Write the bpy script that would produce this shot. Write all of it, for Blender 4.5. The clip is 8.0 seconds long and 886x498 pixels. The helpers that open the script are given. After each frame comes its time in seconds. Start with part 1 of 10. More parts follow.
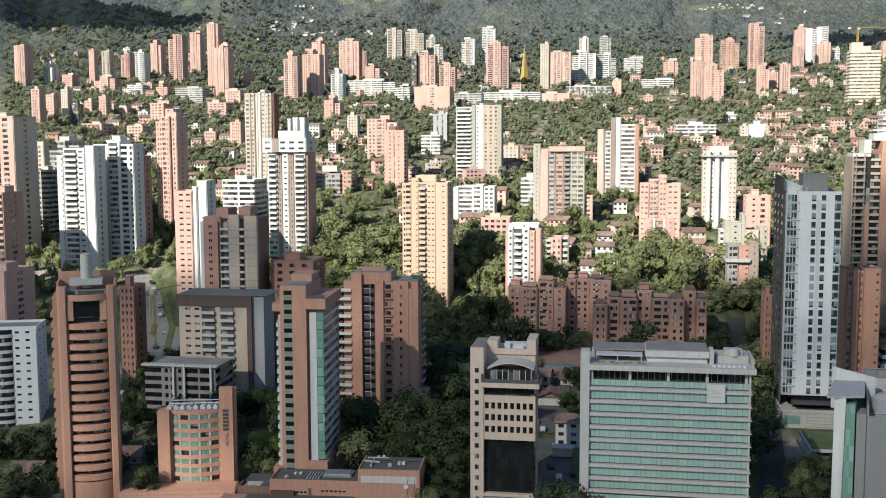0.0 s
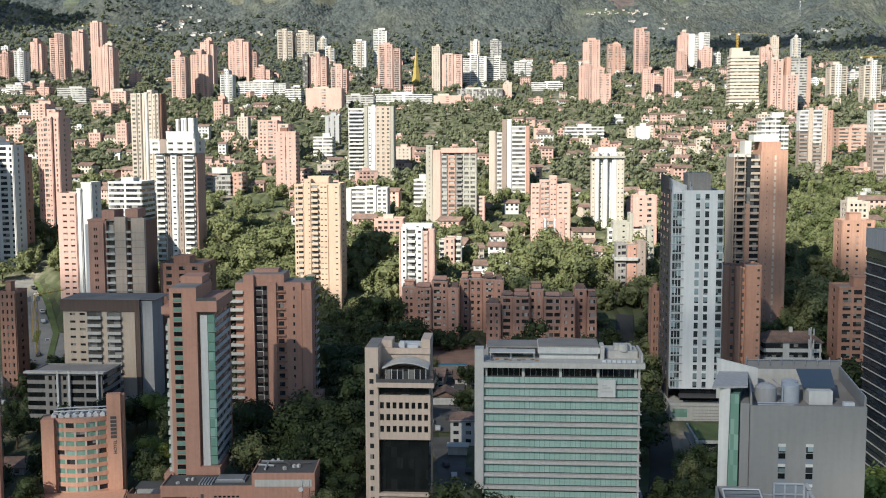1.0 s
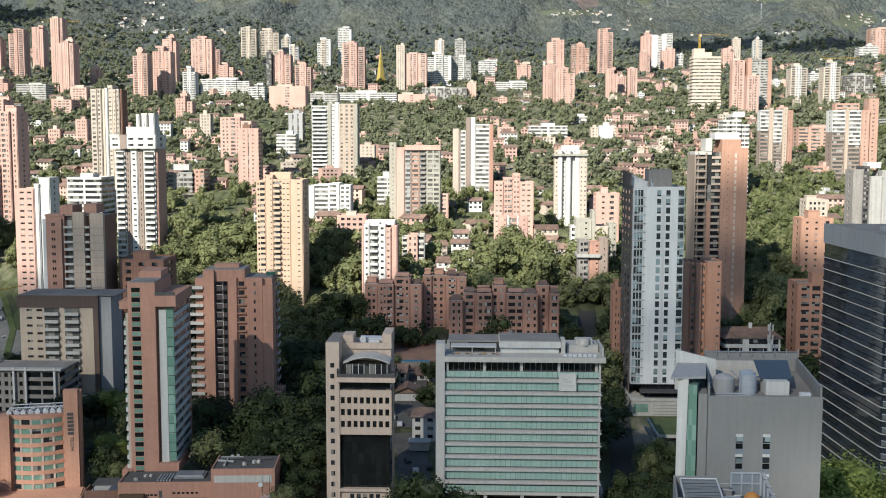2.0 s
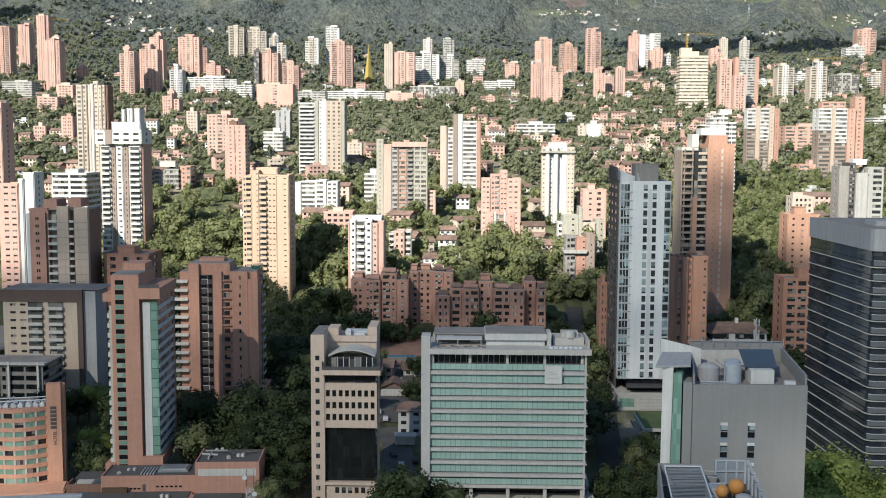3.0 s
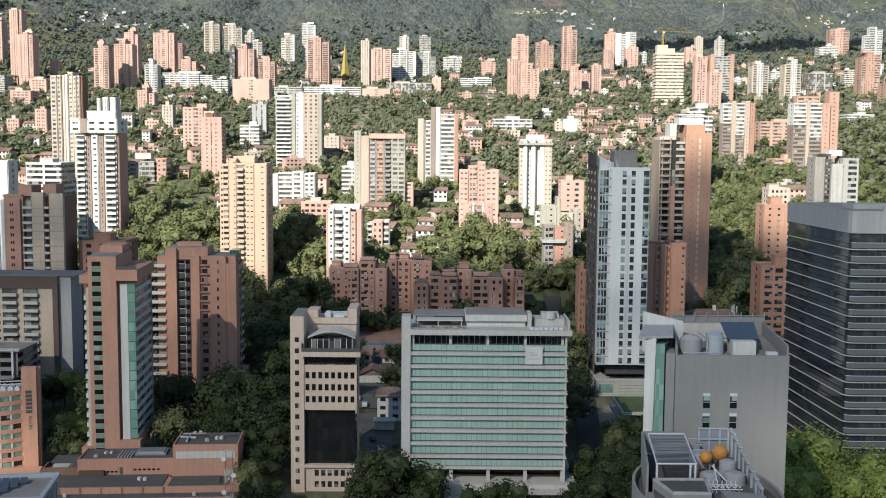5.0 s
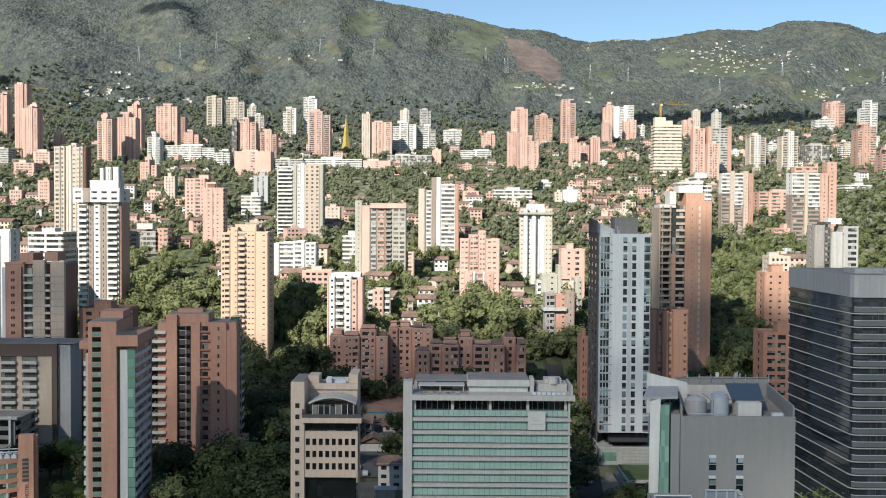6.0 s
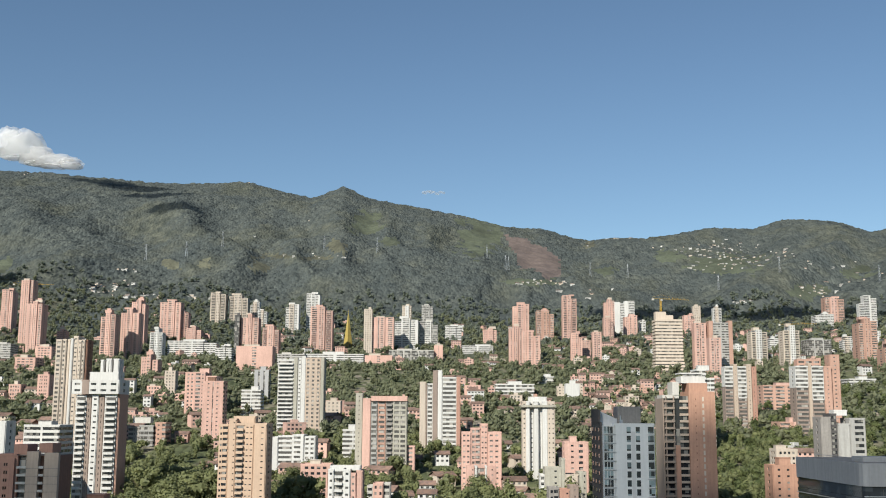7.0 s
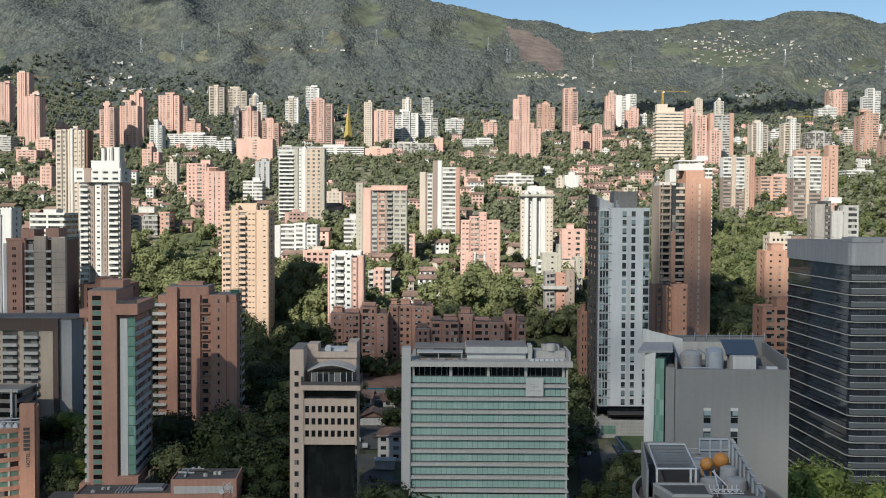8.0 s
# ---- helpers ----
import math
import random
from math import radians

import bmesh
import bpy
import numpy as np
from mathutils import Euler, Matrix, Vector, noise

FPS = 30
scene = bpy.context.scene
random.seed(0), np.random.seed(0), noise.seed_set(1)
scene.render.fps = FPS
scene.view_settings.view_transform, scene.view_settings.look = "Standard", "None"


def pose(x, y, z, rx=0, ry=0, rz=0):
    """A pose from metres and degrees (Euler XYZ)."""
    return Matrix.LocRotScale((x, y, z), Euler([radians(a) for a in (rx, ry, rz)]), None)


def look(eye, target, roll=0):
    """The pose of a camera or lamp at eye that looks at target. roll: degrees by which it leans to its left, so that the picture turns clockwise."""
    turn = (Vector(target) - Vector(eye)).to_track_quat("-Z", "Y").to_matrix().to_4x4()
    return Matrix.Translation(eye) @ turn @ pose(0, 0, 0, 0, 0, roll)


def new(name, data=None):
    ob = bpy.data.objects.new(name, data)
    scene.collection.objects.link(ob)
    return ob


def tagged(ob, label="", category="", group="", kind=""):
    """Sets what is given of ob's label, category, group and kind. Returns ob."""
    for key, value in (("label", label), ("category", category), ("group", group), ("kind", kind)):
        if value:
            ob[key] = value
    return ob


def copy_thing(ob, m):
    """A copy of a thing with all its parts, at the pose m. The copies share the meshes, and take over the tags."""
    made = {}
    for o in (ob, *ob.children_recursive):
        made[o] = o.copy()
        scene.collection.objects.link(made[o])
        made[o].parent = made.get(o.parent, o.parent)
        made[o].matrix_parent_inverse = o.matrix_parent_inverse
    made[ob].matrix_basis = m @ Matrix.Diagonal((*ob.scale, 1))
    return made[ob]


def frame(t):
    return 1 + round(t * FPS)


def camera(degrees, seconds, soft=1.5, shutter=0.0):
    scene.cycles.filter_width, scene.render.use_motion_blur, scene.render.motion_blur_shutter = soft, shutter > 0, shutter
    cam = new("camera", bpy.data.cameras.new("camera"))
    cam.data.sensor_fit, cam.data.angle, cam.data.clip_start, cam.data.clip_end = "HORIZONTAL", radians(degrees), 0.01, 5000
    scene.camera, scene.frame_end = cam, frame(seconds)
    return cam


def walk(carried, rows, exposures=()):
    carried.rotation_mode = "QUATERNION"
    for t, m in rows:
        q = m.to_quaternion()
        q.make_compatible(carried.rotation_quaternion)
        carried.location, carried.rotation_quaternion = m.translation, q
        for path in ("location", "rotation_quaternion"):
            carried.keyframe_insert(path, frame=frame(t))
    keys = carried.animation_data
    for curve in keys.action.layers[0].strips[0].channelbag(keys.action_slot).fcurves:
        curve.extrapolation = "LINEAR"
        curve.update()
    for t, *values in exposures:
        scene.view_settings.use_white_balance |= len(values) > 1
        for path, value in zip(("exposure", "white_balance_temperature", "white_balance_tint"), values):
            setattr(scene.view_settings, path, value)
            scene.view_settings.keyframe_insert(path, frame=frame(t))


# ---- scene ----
cam = camera(45.25, 8.0, soft=1.05)
walk(cam, [
    (0, pose(0.00, 0.00, 110.00, 84.208, 0.205, 9.651)),
    (0.5, pose(-0.18, 0.03, 109.67, 84.317, 0.174, 6.112)),
    (1, pose(-0.05, 0.12, 109.20, 84.328, 0.171, 3.887)),
    (1.5, pose(0.33, 0.34, 108.50, 84.322, 0.022, 2.681)),
    (3, pose(1.50, 1.51, 105.30, 84.363, -0.228, 1.391)),
    (3.5, pose(1.51, 1.75, 104.15, 84.373, -0.296, 1.076)),
    (4, pose(1.43, 1.83, 102.88, 84.392, -0.363, 0.658)),
    (5.5, pose(-0.12, 1.72, 98.97, 84.403, -0.417, 0.013)),
    (6, pose(-0.15, 1.69, 98.00, 88.317, -0.334, 0.085)),
    (6.5, pose(0.10, 1.50, 96.73, 95.758, -0.343, 0.190)),
    (7, pose(0.40, 1.14, 95.08, 98.911, -0.288, 0.203)),
    (7.5, pose(0.78, 0.81, 93.26, 93.833, -0.235, 0.214)),
    (8, pose(1.12, 0.61, 91.49, 87.932, -0.269, 0.247)),
], exposures=[(0, 0.95, 6500, 3), (5.5, 0.95, 6500, 3), (6.0, 0.92, 6500, 3), (6.6, 0.69, 6500, 3), (7.0, 0.51, 6500, 3), (7.4, 0.48, 6500, 3), (8, 0.66, 6500, 3)])


# ---- sky, sun ----
TO_SUN = Vector((-0.39, -0.74, 0.56)).normalized()
world = bpy.data.worlds.new("sky")
scene.world = world
world.use_nodes = True
wn = world.node_tree
sky = wn.nodes.new("ShaderNodeTexSky")
sky.sky_type = "NISHITA"
sky.sun_disc = False
sky.sun_elevation = math.asin(TO_SUN.z)
sky.sun_rotation = math.atan2(TO_SUN.x, TO_SUN.y)
sky.altitude = 1500
sky.air_density, sky.dust_density, sky.ozone_density = 1.05, 0.05, 2.4
wn.links.new(sky.outputs[0], wn.nodes["Background"].inputs[0])
wn.nodes["Background"].inputs[1].default_value = 0.071
sun = new("sun", bpy.data.lights.new("sun", "SUN"))
sun.data.energy, sun.data.angle, sun.data.color = 4.75, radians(0.5), (1.0, 0.926, 0.862)
sun.matrix_world = look((0, 0, 900), Vector((0, 0, 900)) - TO_SUN)

# ---- materials ----
def mat(name, color, rough=0.8, metal=0.0, vary=0.12, scale=0.35, streak=0.0, bump=0.0, bscale=6.0, spread=0.0, color2=None):
    """A surface: base colour with two scales of variation, rain streaks down walls, fine relief."""
    m = bpy.data.materials.new(name)
    m.use_nodes = True
    nt = m.node_tree
    b = nt.nodes["Principled BSDF"]
    b.inputs["Roughness"].default_value, b.inputs["Metallic"].default_value = rough, metal
    b.inputs["Specular IOR Level"].default_value = 0.3
    geo = nt.nodes.new("ShaderNodeNewGeometry")
    value = None

    def layer(sc, stretch, amount, detail=3):
        nonlocal value
        mp = nt.nodes.new("ShaderNodeMapping")
        mp.inputs["Scale"].default_value = stretch
        nt.links.new(geo.outputs["Position"], mp.inputs[0])
        n = nt.nodes.new("ShaderNodeTexNoise")
        n.inputs["Scale"].default_value, n.inputs["Detail"].default_value = sc, detail
        nt.links.new(mp.outputs[0], n.inputs[0])
        r = nt.nodes.new("ShaderNodeMapRange")
        r.inputs[1].default_value, r.inputs[2].default_value = 0.3, 0.7
        r.inputs[3].default_value, r.inputs[4].default_value = 1 - amount, 1 + amount * 0.6
        nt.links.new(n.outputs[0], r.inputs[0])
        if value is None:
            value = r.outputs[0]
        else:
            mu = nt.nodes.new("ShaderNodeMath")
            mu.operation = "MULTIPLY"
            nt.links.new(value, mu.inputs[0])
            nt.links.new(r.outputs[0], mu.inputs[1])
            value = mu.outputs[0]
        return n

    layer(scale * 0.12, (1, 1, 1), vary)
    layer(scale * 3, (1, 1, 1), vary * 0.7)
    if streak:
        layer(1.2, (1, 1, 0.06), streak)
    if spread:
        info = nt.nodes.new("ShaderNodeObjectInfo")
        r = nt.nodes.new("ShaderNodeMapRange")
        r.inputs[3].default_value, r.inputs[4].default_value = 1 - spread, 1 + spread
        nt.links.new(info.outputs["Random"], r.inputs[0])
        mu = nt.nodes.new("ShaderNodeMath")
        mu.operation = "MULTIPLY"
        nt.links.new(value, mu.inputs[0])
        nt.links.new(r.outputs[0], mu.inputs[1])
        value = mu.outputs[0]
    mix = nt.nodes.new("ShaderNodeMix")
    mix.data_type, mix.blend_type = "RGBA", "MULTIPLY"
    mix.inputs[0].default_value = 1
    if color2:
        two = nt.nodes.new("ShaderNodeMix")
        two.data_type = "RGBA"
        two.inputs[6].default_value, two.inputs[7].default_value = (*color, 1), (*color2, 1)
        n = nt.nodes.new("ShaderNodeTexNoise")
        n.inputs["Scale"].default_value, n.inputs["Detail"].default_value = scale * 0.4, 4
        nt.links.new(geo.outputs["Position"], n.inputs[0])
        r = nt.nodes.new("ShaderNodeMapRange")
        r.inputs[1].default_value, r.inputs[2].default_value = 0.42, 0.58
        nt.links.new(n.outputs[0], r.inputs[0])
        nt.links.new(r.outputs[0], two.inputs[0])
        nt.links.new(two.outputs[2], mix.inputs[6])
    else:
        mix.inputs[6].default_value = (*color, 1)
    nt.links.new(value, mix.inputs[7])
    nt.links.new(mix.outputs[2], b.inputs["Base Color"])
    if bump:
        n = nt.nodes.new("ShaderNodeTexNoise")
        n.inputs["Scale"].default_value, n.inputs["Detail"].default_value = bscale, 4
        nt.links.new(geo.outputs["Position"], n.inputs[0])
        bp = nt.nodes.new("ShaderNodeBump")
        bp.inputs["Strength"].default_value, bp.inputs["Distance"].default_value = 0.6, bump
        nt.links.new(n.outputs[0], bp.inputs["Height"])
        nt.links.new(bp.outputs[0], b.inputs["Normal"])
    return m


def glass_mat(name, dark, light, share, rough=0.1, cell=1.6, tint_spec=0.5, floor=3.0):
    """Window glass from outside: dark rooms, here and there a curtain or blind, room by room."""
    m = bpy.data.materials.new(name)
    m.use_nodes = True
    nt = m.node_tree
    b = nt.nodes["Principled BSDF"]
    b.inputs["Roughness"].default_value = rough
    b.inputs["Specular IOR Level"].default_value = tint_spec
    geo = nt.nodes.new("ShaderNodeNewGeometry")
    sn = nt.nodes.new("ShaderNodeVectorMath")
    sn.operation = "SNAP"
    sn.inputs[1].default_value = (cell, cell, floor)
    nt.links.new(geo.outputs["Position"], sn.inputs[0])
    wnz = nt.nodes.new("ShaderNodeTexWhiteNoise")
    nt.links.new(sn.outputs[0], wnz.inputs[0])
    rp = nt.nodes.new("ShaderNodeMapRange")
    rp.interpolation_type = "SMOOTHSTEP"
    rp.inputs[1].default_value, rp.inputs[2].default_value = 1 - share - 0.08, 1 - share * 0.3
    nt.links.new(wnz.outputs[0], rp.inputs[0])
    mix = nt.nodes.new("ShaderNodeMix")
    mix.data_type = "RGBA"
    mix.inputs[6].default_value, mix.inputs[7].default_value = (*dark, 1), (*light, 1)
    nt.links.new(rp.outputs[0], mix.inputs[0])
    nt.links.new(mix.outputs[2], b.inputs["Base Color"])
    n = nt.nodes.new("ShaderNodeTexNoise")
    n.inputs["Scale"].default_value = 0.8
    nt.links.new(geo.outputs["Position"], n.inputs[0])
    bp = nt.nodes.new("ShaderNodeBump")
    bp.inputs["Strength"].default_value, bp.inputs["Distance"].default_value = 0.15, 0.02
    nt.links.new(n.outputs[0], bp.inputs["Height"])
    nt.links.new(bp.outputs[0], b.inputs["Normal"])
    return m


M = {
    "pink": mat("pink_brick", (0.50, 0.325, 0.272), 0.9, streak=0.10, spread=0.10),
    "salmon": mat("salmon_brick", (0.54, 0.348, 0.288), 0.9, streak=0.10, spread=0.08),
    "brick": mat("red_brick", (0.35, 0.19, 0.135), 0.9, streak=0.12, spread=0.08),
    "rose": mat("rose_brick", (0.43, 0.27, 0.21), 0.9, streak=0.12, spread=0.08),
    "olive": mat("grey_olive_render", (0.36, 0.342, 0.288), 0.85, streak=0.14),
    "brown": mat("brown_brick", (0.22, 0.125, 0.09), 0.9, streak=0.14, spread=0.08),
    "white": mat("white_paint", (0.535, 0.525, 0.50), 0.75, vary=0.06, streak=0.10, spread=0.05),
    "cream": mat("cream_paint", (0.48, 0.41, 0.34), 0.8, vary=0.06, streak=0.10, spread=0.06),
    "yellow": mat("ochre_render", (0.495, 0.362, 0.265), 0.8, vary=0.07, streak=0.08),
    "beige": mat("beige_stone", (0.52, 0.44, 0.36), 0.85, vary=0.08, streak=0.10),
    "grey": mat("grey_concrete", (0.36, 0.35, 0.33), 0.85, vary=0.10, streak=0.14, spread=0.1),
    "pale": mat("pale_grey_render", (0.56, 0.555, 0.545), 0.8, vary=0.05, streak=0.07),
    "dark": mat("dark_cladding", (0.085, 0.08, 0.08), 0.7, vary=0.12, streak=0.1),
    "slab": mat("concrete_slab", (0.48, 0.46, 0.42), 0.85, vary=0.10, streak=0.10),
    "roof": mat("roof_felt", (0.25, 0.23, 0.21), 0.9, vary=0.2, scale=1.0),
    "tile": mat("clay_roof_tile", (0.235, 0.15, 0.115), 0.9, vary=0.25, scale=1.5, spread=0.25, color2=(0.17, 0.12, 0.10)),
    "metal": mat("grey_metal", (0.45, 0.46, 0.48), 0.4, metal=0.7, vary=0.1),
    "steel": mat("painted_steel", (0.55, 0.56, 0.57), 0.5, vary=0.1),
    "yellowsteel": mat("yellow_painted_steel", (0.55, 0.33, 0.03), 0.5, vary=0.1),
    "gold": mat("golden_brick_spire", (0.37, 0.285, 0.085), 0.6, vary=0.15),
    "rust": mat("rusty_tank", (0.42, 0.19, 0.05), 0.6, vary=0.2, scale=2),
    "bluepanel": mat("blue_sheet_roof", (0.058, 0.078, 0.105), 0.45, vary=0.1),
    "bluetank": mat("blue_grey_tank", (0.33, 0.355, 0.385), 0.5, vary=0.1),
    "asphalt": mat("asphalt", (0.055, 0.054, 0.052), 0.9, vary=0.2, scale=1.0),
    "paving": mat("grey_paving", (0.23, 0.22, 0.20), 0.9, vary=0.2, scale=1.5),
    "lawn": mat("lawn", (0.105, 0.135, 0.05), 0.95, vary=0.25, scale=1.5, bump=0.1, bscale=3),
    "trunk": mat("tree_bark", (0.12, 0.085, 0.06), 0.95, vary=0.3, scale=4),
    "teal": glass_mat("green_tinted_glass", (0.29, 0.415, 0.365), (0.335, 0.455, 0.405), 0.4, 0.12, 1.5, 0.5, 3.43),
    "tealstrip": glass_mat("green_hotel_glass", (0.15, 0.26, 0.205), (0.24, 0.36, 0.30), 0.4, 0.15, 1.5, 0.5, 2.7),
    "glass": glass_mat("window_glass", (0.022, 0.024, 0.028), (0.24, 0.23, 0.21), 0.25, 0.12),
    # curtain and room tones both lifted, as haze would pale far windows
    "glassfar": glass_mat("recessed_window_glass", (0.085, 0.080, 0.074), (0.34, 0.32, 0.29), 0.42, 0.25, 2.2),
    "blackglass": glass_mat("black_glass", (0.008, 0.010, 0.011), (0.013, 0.016, 0.017), 0.3, 0.05),
    "glassdark": glass_mat("dark_window_glass", (0.018, 0.02, 0.024), (0.16, 0.16, 0.16), 0.12, 0.12),
    "blueglass": glass_mat("blue_curtain_glass", (0.026, 0.032, 0.041), (0.050, 0.060, 0.072), 0.4, 0.06, 2.0, 0.75, 3.8),
}


def leaf_mat(name, a, b, rough=0.55):
    m = bpy.data.materials.new(name)
    m.use_nodes = True
    nt = m.node_tree
    bs = nt.nodes["Principled BSDF"]
    bs.inputs["Roughness"].default_value = rough
    bs.inputs["Specular IOR Level"].default_value = 0.25
    geo = nt.nodes.new("ShaderNodeNewGeometry")
    info = nt.nodes.new("ShaderNodeObjectInfo")
    add = nt.nodes.new("ShaderNodeMath")
    add.operation = "MULTIPLY_ADD"
    n = nt.nodes.new("ShaderNodeTexNoise")
    n.inputs["Scale"].default_value, n.inputs["Detail"].default_value = 0.14, 4
    nt.links.new(geo.outputs["Position"], n.inputs[0])
    add.inputs[1].default_value = 0.16
    nt.links.new(geo.outputs["Random Per Island"], add.inputs[0])
    sub = nt.nodes.new("ShaderNodeMapRange")
    sub.inputs[1].default_value, sub.inputs[2].default_value = 0.35, 0.65
    sub.inputs[3].default_value, sub.inputs[4].default_value = 0.0, 0.85
    nt.links.new(n.outputs[0], sub.inputs[0])
    nt.links.new(sub.outputs[0], add.inputs[2])
    ob = nt.nodes.new("ShaderNodeMath")
    ob.operation = "MULTIPLY_ADD"
    ob.inputs[1].default_value = 0.35
    nt.links.new(info.outputs["Random"], ob.inputs[0])
    nt.links.new(add.outputs[0], ob.inputs[2])
    mix = nt.nodes.new("ShaderNodeMix")
    mix.data_type = "RGBA"
    mix.inputs[6].default_value, mix.inputs[7].default_value = (*a, 1), (*b, 1)
    nt.links.new(ob.outputs[0], mix.inputs[0])
    nt.links.new(mix.outputs[2], bs.inputs["Base Color"])
    tr = nt.nodes.new("ShaderNodeBsdfTranslucent")
    nt.links.new(mix.outputs[2], tr.inputs[0])
    ms = nt.nodes.new("ShaderNodeMixShader")
    ms.inputs[0].default_value = 0.38
    nt.links.new(bs.outputs[0], ms.inputs[1])
    nt.links.new(tr.outputs[0], ms.inputs[2])
    nt.links.new(ms.outputs[0], nt.nodes["Material Output"].inputs[0])
    return m


M["leaf"] = leaf_mat("green_leaves", (0.094, 0.112, 0.052), (0.222, 0.236, 0.106))
# bright green raised further, so sunlight on these trees is in the colour
M["leaflight"] = leaf_mat("sunlit_green_leaves", (0.118, 0.155, 0.040), (0.32, 0.37, 0.10))
# paler, greyer copy of the leaf green: distance haze in the colour
M["leaffar"] = leaf_mat("hazed_green_leaves", (0.116, 0.130, 0.080), (0.212, 0.223, 0.130))
# greyed and blued too, a haze tint for the mountain foot
M["leafwood"] = leaf_mat("hazed_dull_leaves", (0.092, 0.107, 0.084), (0.160, 0.180, 0.136))
# deeper green, scaled down to carry shade on the right-hand slope
M["leafslope"] = leaf_mat("shaded_deep_leaves", (0.052, 0.070, 0.028), (0.165, 0.188, 0.075))
# leaf green darkened: the near streets' shade is put into the colour
M["leafdark"] = leaf_mat("shaded_green_leaves", (0.020, 0.032, 0.013), (0.068, 0.090, 0.036))


def forest_ground():
    """Ground of the valley and the mountain: woods, scrub, meadows, bare soil."""
    m = bpy.data.materials.new("wooded_ground")
    m.use_nodes = True
    nt = m.node_tree
    b = nt.nodes["Principled BSDF"]
    b.inputs["Roughness"].default_value = 0.95
    b.inputs["Specular IOR Level"].default_value = 0.1
    geo = nt.nodes.new("ShaderNodeNewGeometry")

    along = nt.nodes.new("ShaderNodeMapping")
    along.inputs["Scale"].default_value = (1.0, 0.4, 0.7)
    nt.links.new(geo.outputs["Position"], along.inputs[0])

    def noise_mix(sc, lo, hi, c1, c2, detail=5):
        n = nt.nodes.new("ShaderNodeTexNoise")
        n.inputs["Scale"].default_value, n.inputs["Detail"].default_value = sc, detail
        n.inputs["Roughness"].default_value = 0.65
        nt.links.new(along.outputs[0], n.inputs[0])
        r = nt.nodes.new("ShaderNodeMapRange")
        r.inputs[1].default_value, r.inputs[2].default_value = lo, hi
        nt.links.new(n.outputs[0], r.inputs[0])
        x = nt.nodes.new("ShaderNodeMix")
        x.data_type = "RGBA"
        nt.links.new(r.outputs[0], x.inputs[0])
        for i, c in ((6, c1), (7, c2)):
            if isinstance(c, tuple):
                x.inputs[i].default_value = (*c, 1)
            else:
                nt.links.new(c, x.inputs[i])
        return x.outputs[2]

    crown = nt.nodes.new("ShaderNodeTexVoronoi")
    crown.inputs["Scale"].default_value = 0.155
    nt.links.new(along.outputs[0], crown.inputs["Vector"])
    cell = nt.nodes.new("ShaderNodeSeparateColor")
    nt.links.new(crown.outputs["Color"], cell.inputs[0])

    def fade(factor, c1, c2):
        x = nt.nodes.new("ShaderNodeMix")
        x.data_type = "RGBA"
        nt.links.new(factor, x.inputs[0])
        for i, c in ((6, c1), (7, c2)):
            if isinstance(c, tuple):
                x.inputs[i].default_value = (*c, 1)
            else:
                nt.links.new(c, x.inputs[i])
        return x.outputs[2]

    # slope colours shifted to blue-grey, painting distance haze onto the mountain
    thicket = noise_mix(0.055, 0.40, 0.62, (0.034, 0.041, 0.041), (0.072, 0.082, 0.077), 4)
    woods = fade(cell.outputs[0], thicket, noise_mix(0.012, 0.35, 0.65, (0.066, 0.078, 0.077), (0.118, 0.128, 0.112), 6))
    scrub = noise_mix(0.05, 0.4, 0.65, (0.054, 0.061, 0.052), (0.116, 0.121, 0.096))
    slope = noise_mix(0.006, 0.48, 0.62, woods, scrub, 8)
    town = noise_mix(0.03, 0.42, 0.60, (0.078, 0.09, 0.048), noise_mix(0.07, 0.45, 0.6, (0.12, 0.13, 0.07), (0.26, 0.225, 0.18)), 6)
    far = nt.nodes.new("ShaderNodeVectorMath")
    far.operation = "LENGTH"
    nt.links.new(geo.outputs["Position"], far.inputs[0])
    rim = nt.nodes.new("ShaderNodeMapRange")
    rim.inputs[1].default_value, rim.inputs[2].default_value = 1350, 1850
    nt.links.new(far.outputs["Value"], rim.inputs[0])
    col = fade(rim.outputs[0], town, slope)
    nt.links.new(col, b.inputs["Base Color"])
    bp = nt.nodes.new("ShaderNodeBump")
    bp.invert = True
    bp.inputs["Strength"].default_value, bp.inputs["Distance"].default_value = 0.7, 4.5
    nt.links.new(crown.outputs["Distance"], bp.inputs["Height"])
    nt.links.new(bp.outputs[0], b.inputs["Normal"])
    return m


M["ground"] = forest_ground()


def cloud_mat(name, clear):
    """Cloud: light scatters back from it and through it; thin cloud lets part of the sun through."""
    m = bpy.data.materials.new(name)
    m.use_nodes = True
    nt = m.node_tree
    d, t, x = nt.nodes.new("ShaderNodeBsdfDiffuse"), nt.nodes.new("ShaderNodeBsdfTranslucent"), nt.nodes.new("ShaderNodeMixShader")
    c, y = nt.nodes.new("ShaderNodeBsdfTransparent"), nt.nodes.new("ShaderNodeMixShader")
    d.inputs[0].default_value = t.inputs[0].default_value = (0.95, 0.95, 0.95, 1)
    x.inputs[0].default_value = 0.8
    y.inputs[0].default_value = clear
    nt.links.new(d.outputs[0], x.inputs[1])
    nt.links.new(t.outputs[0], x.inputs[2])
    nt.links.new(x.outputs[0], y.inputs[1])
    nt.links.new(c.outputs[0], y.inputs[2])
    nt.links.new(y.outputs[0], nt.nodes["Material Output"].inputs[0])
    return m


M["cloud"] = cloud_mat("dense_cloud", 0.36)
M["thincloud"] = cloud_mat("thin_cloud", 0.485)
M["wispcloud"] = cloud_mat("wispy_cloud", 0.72)

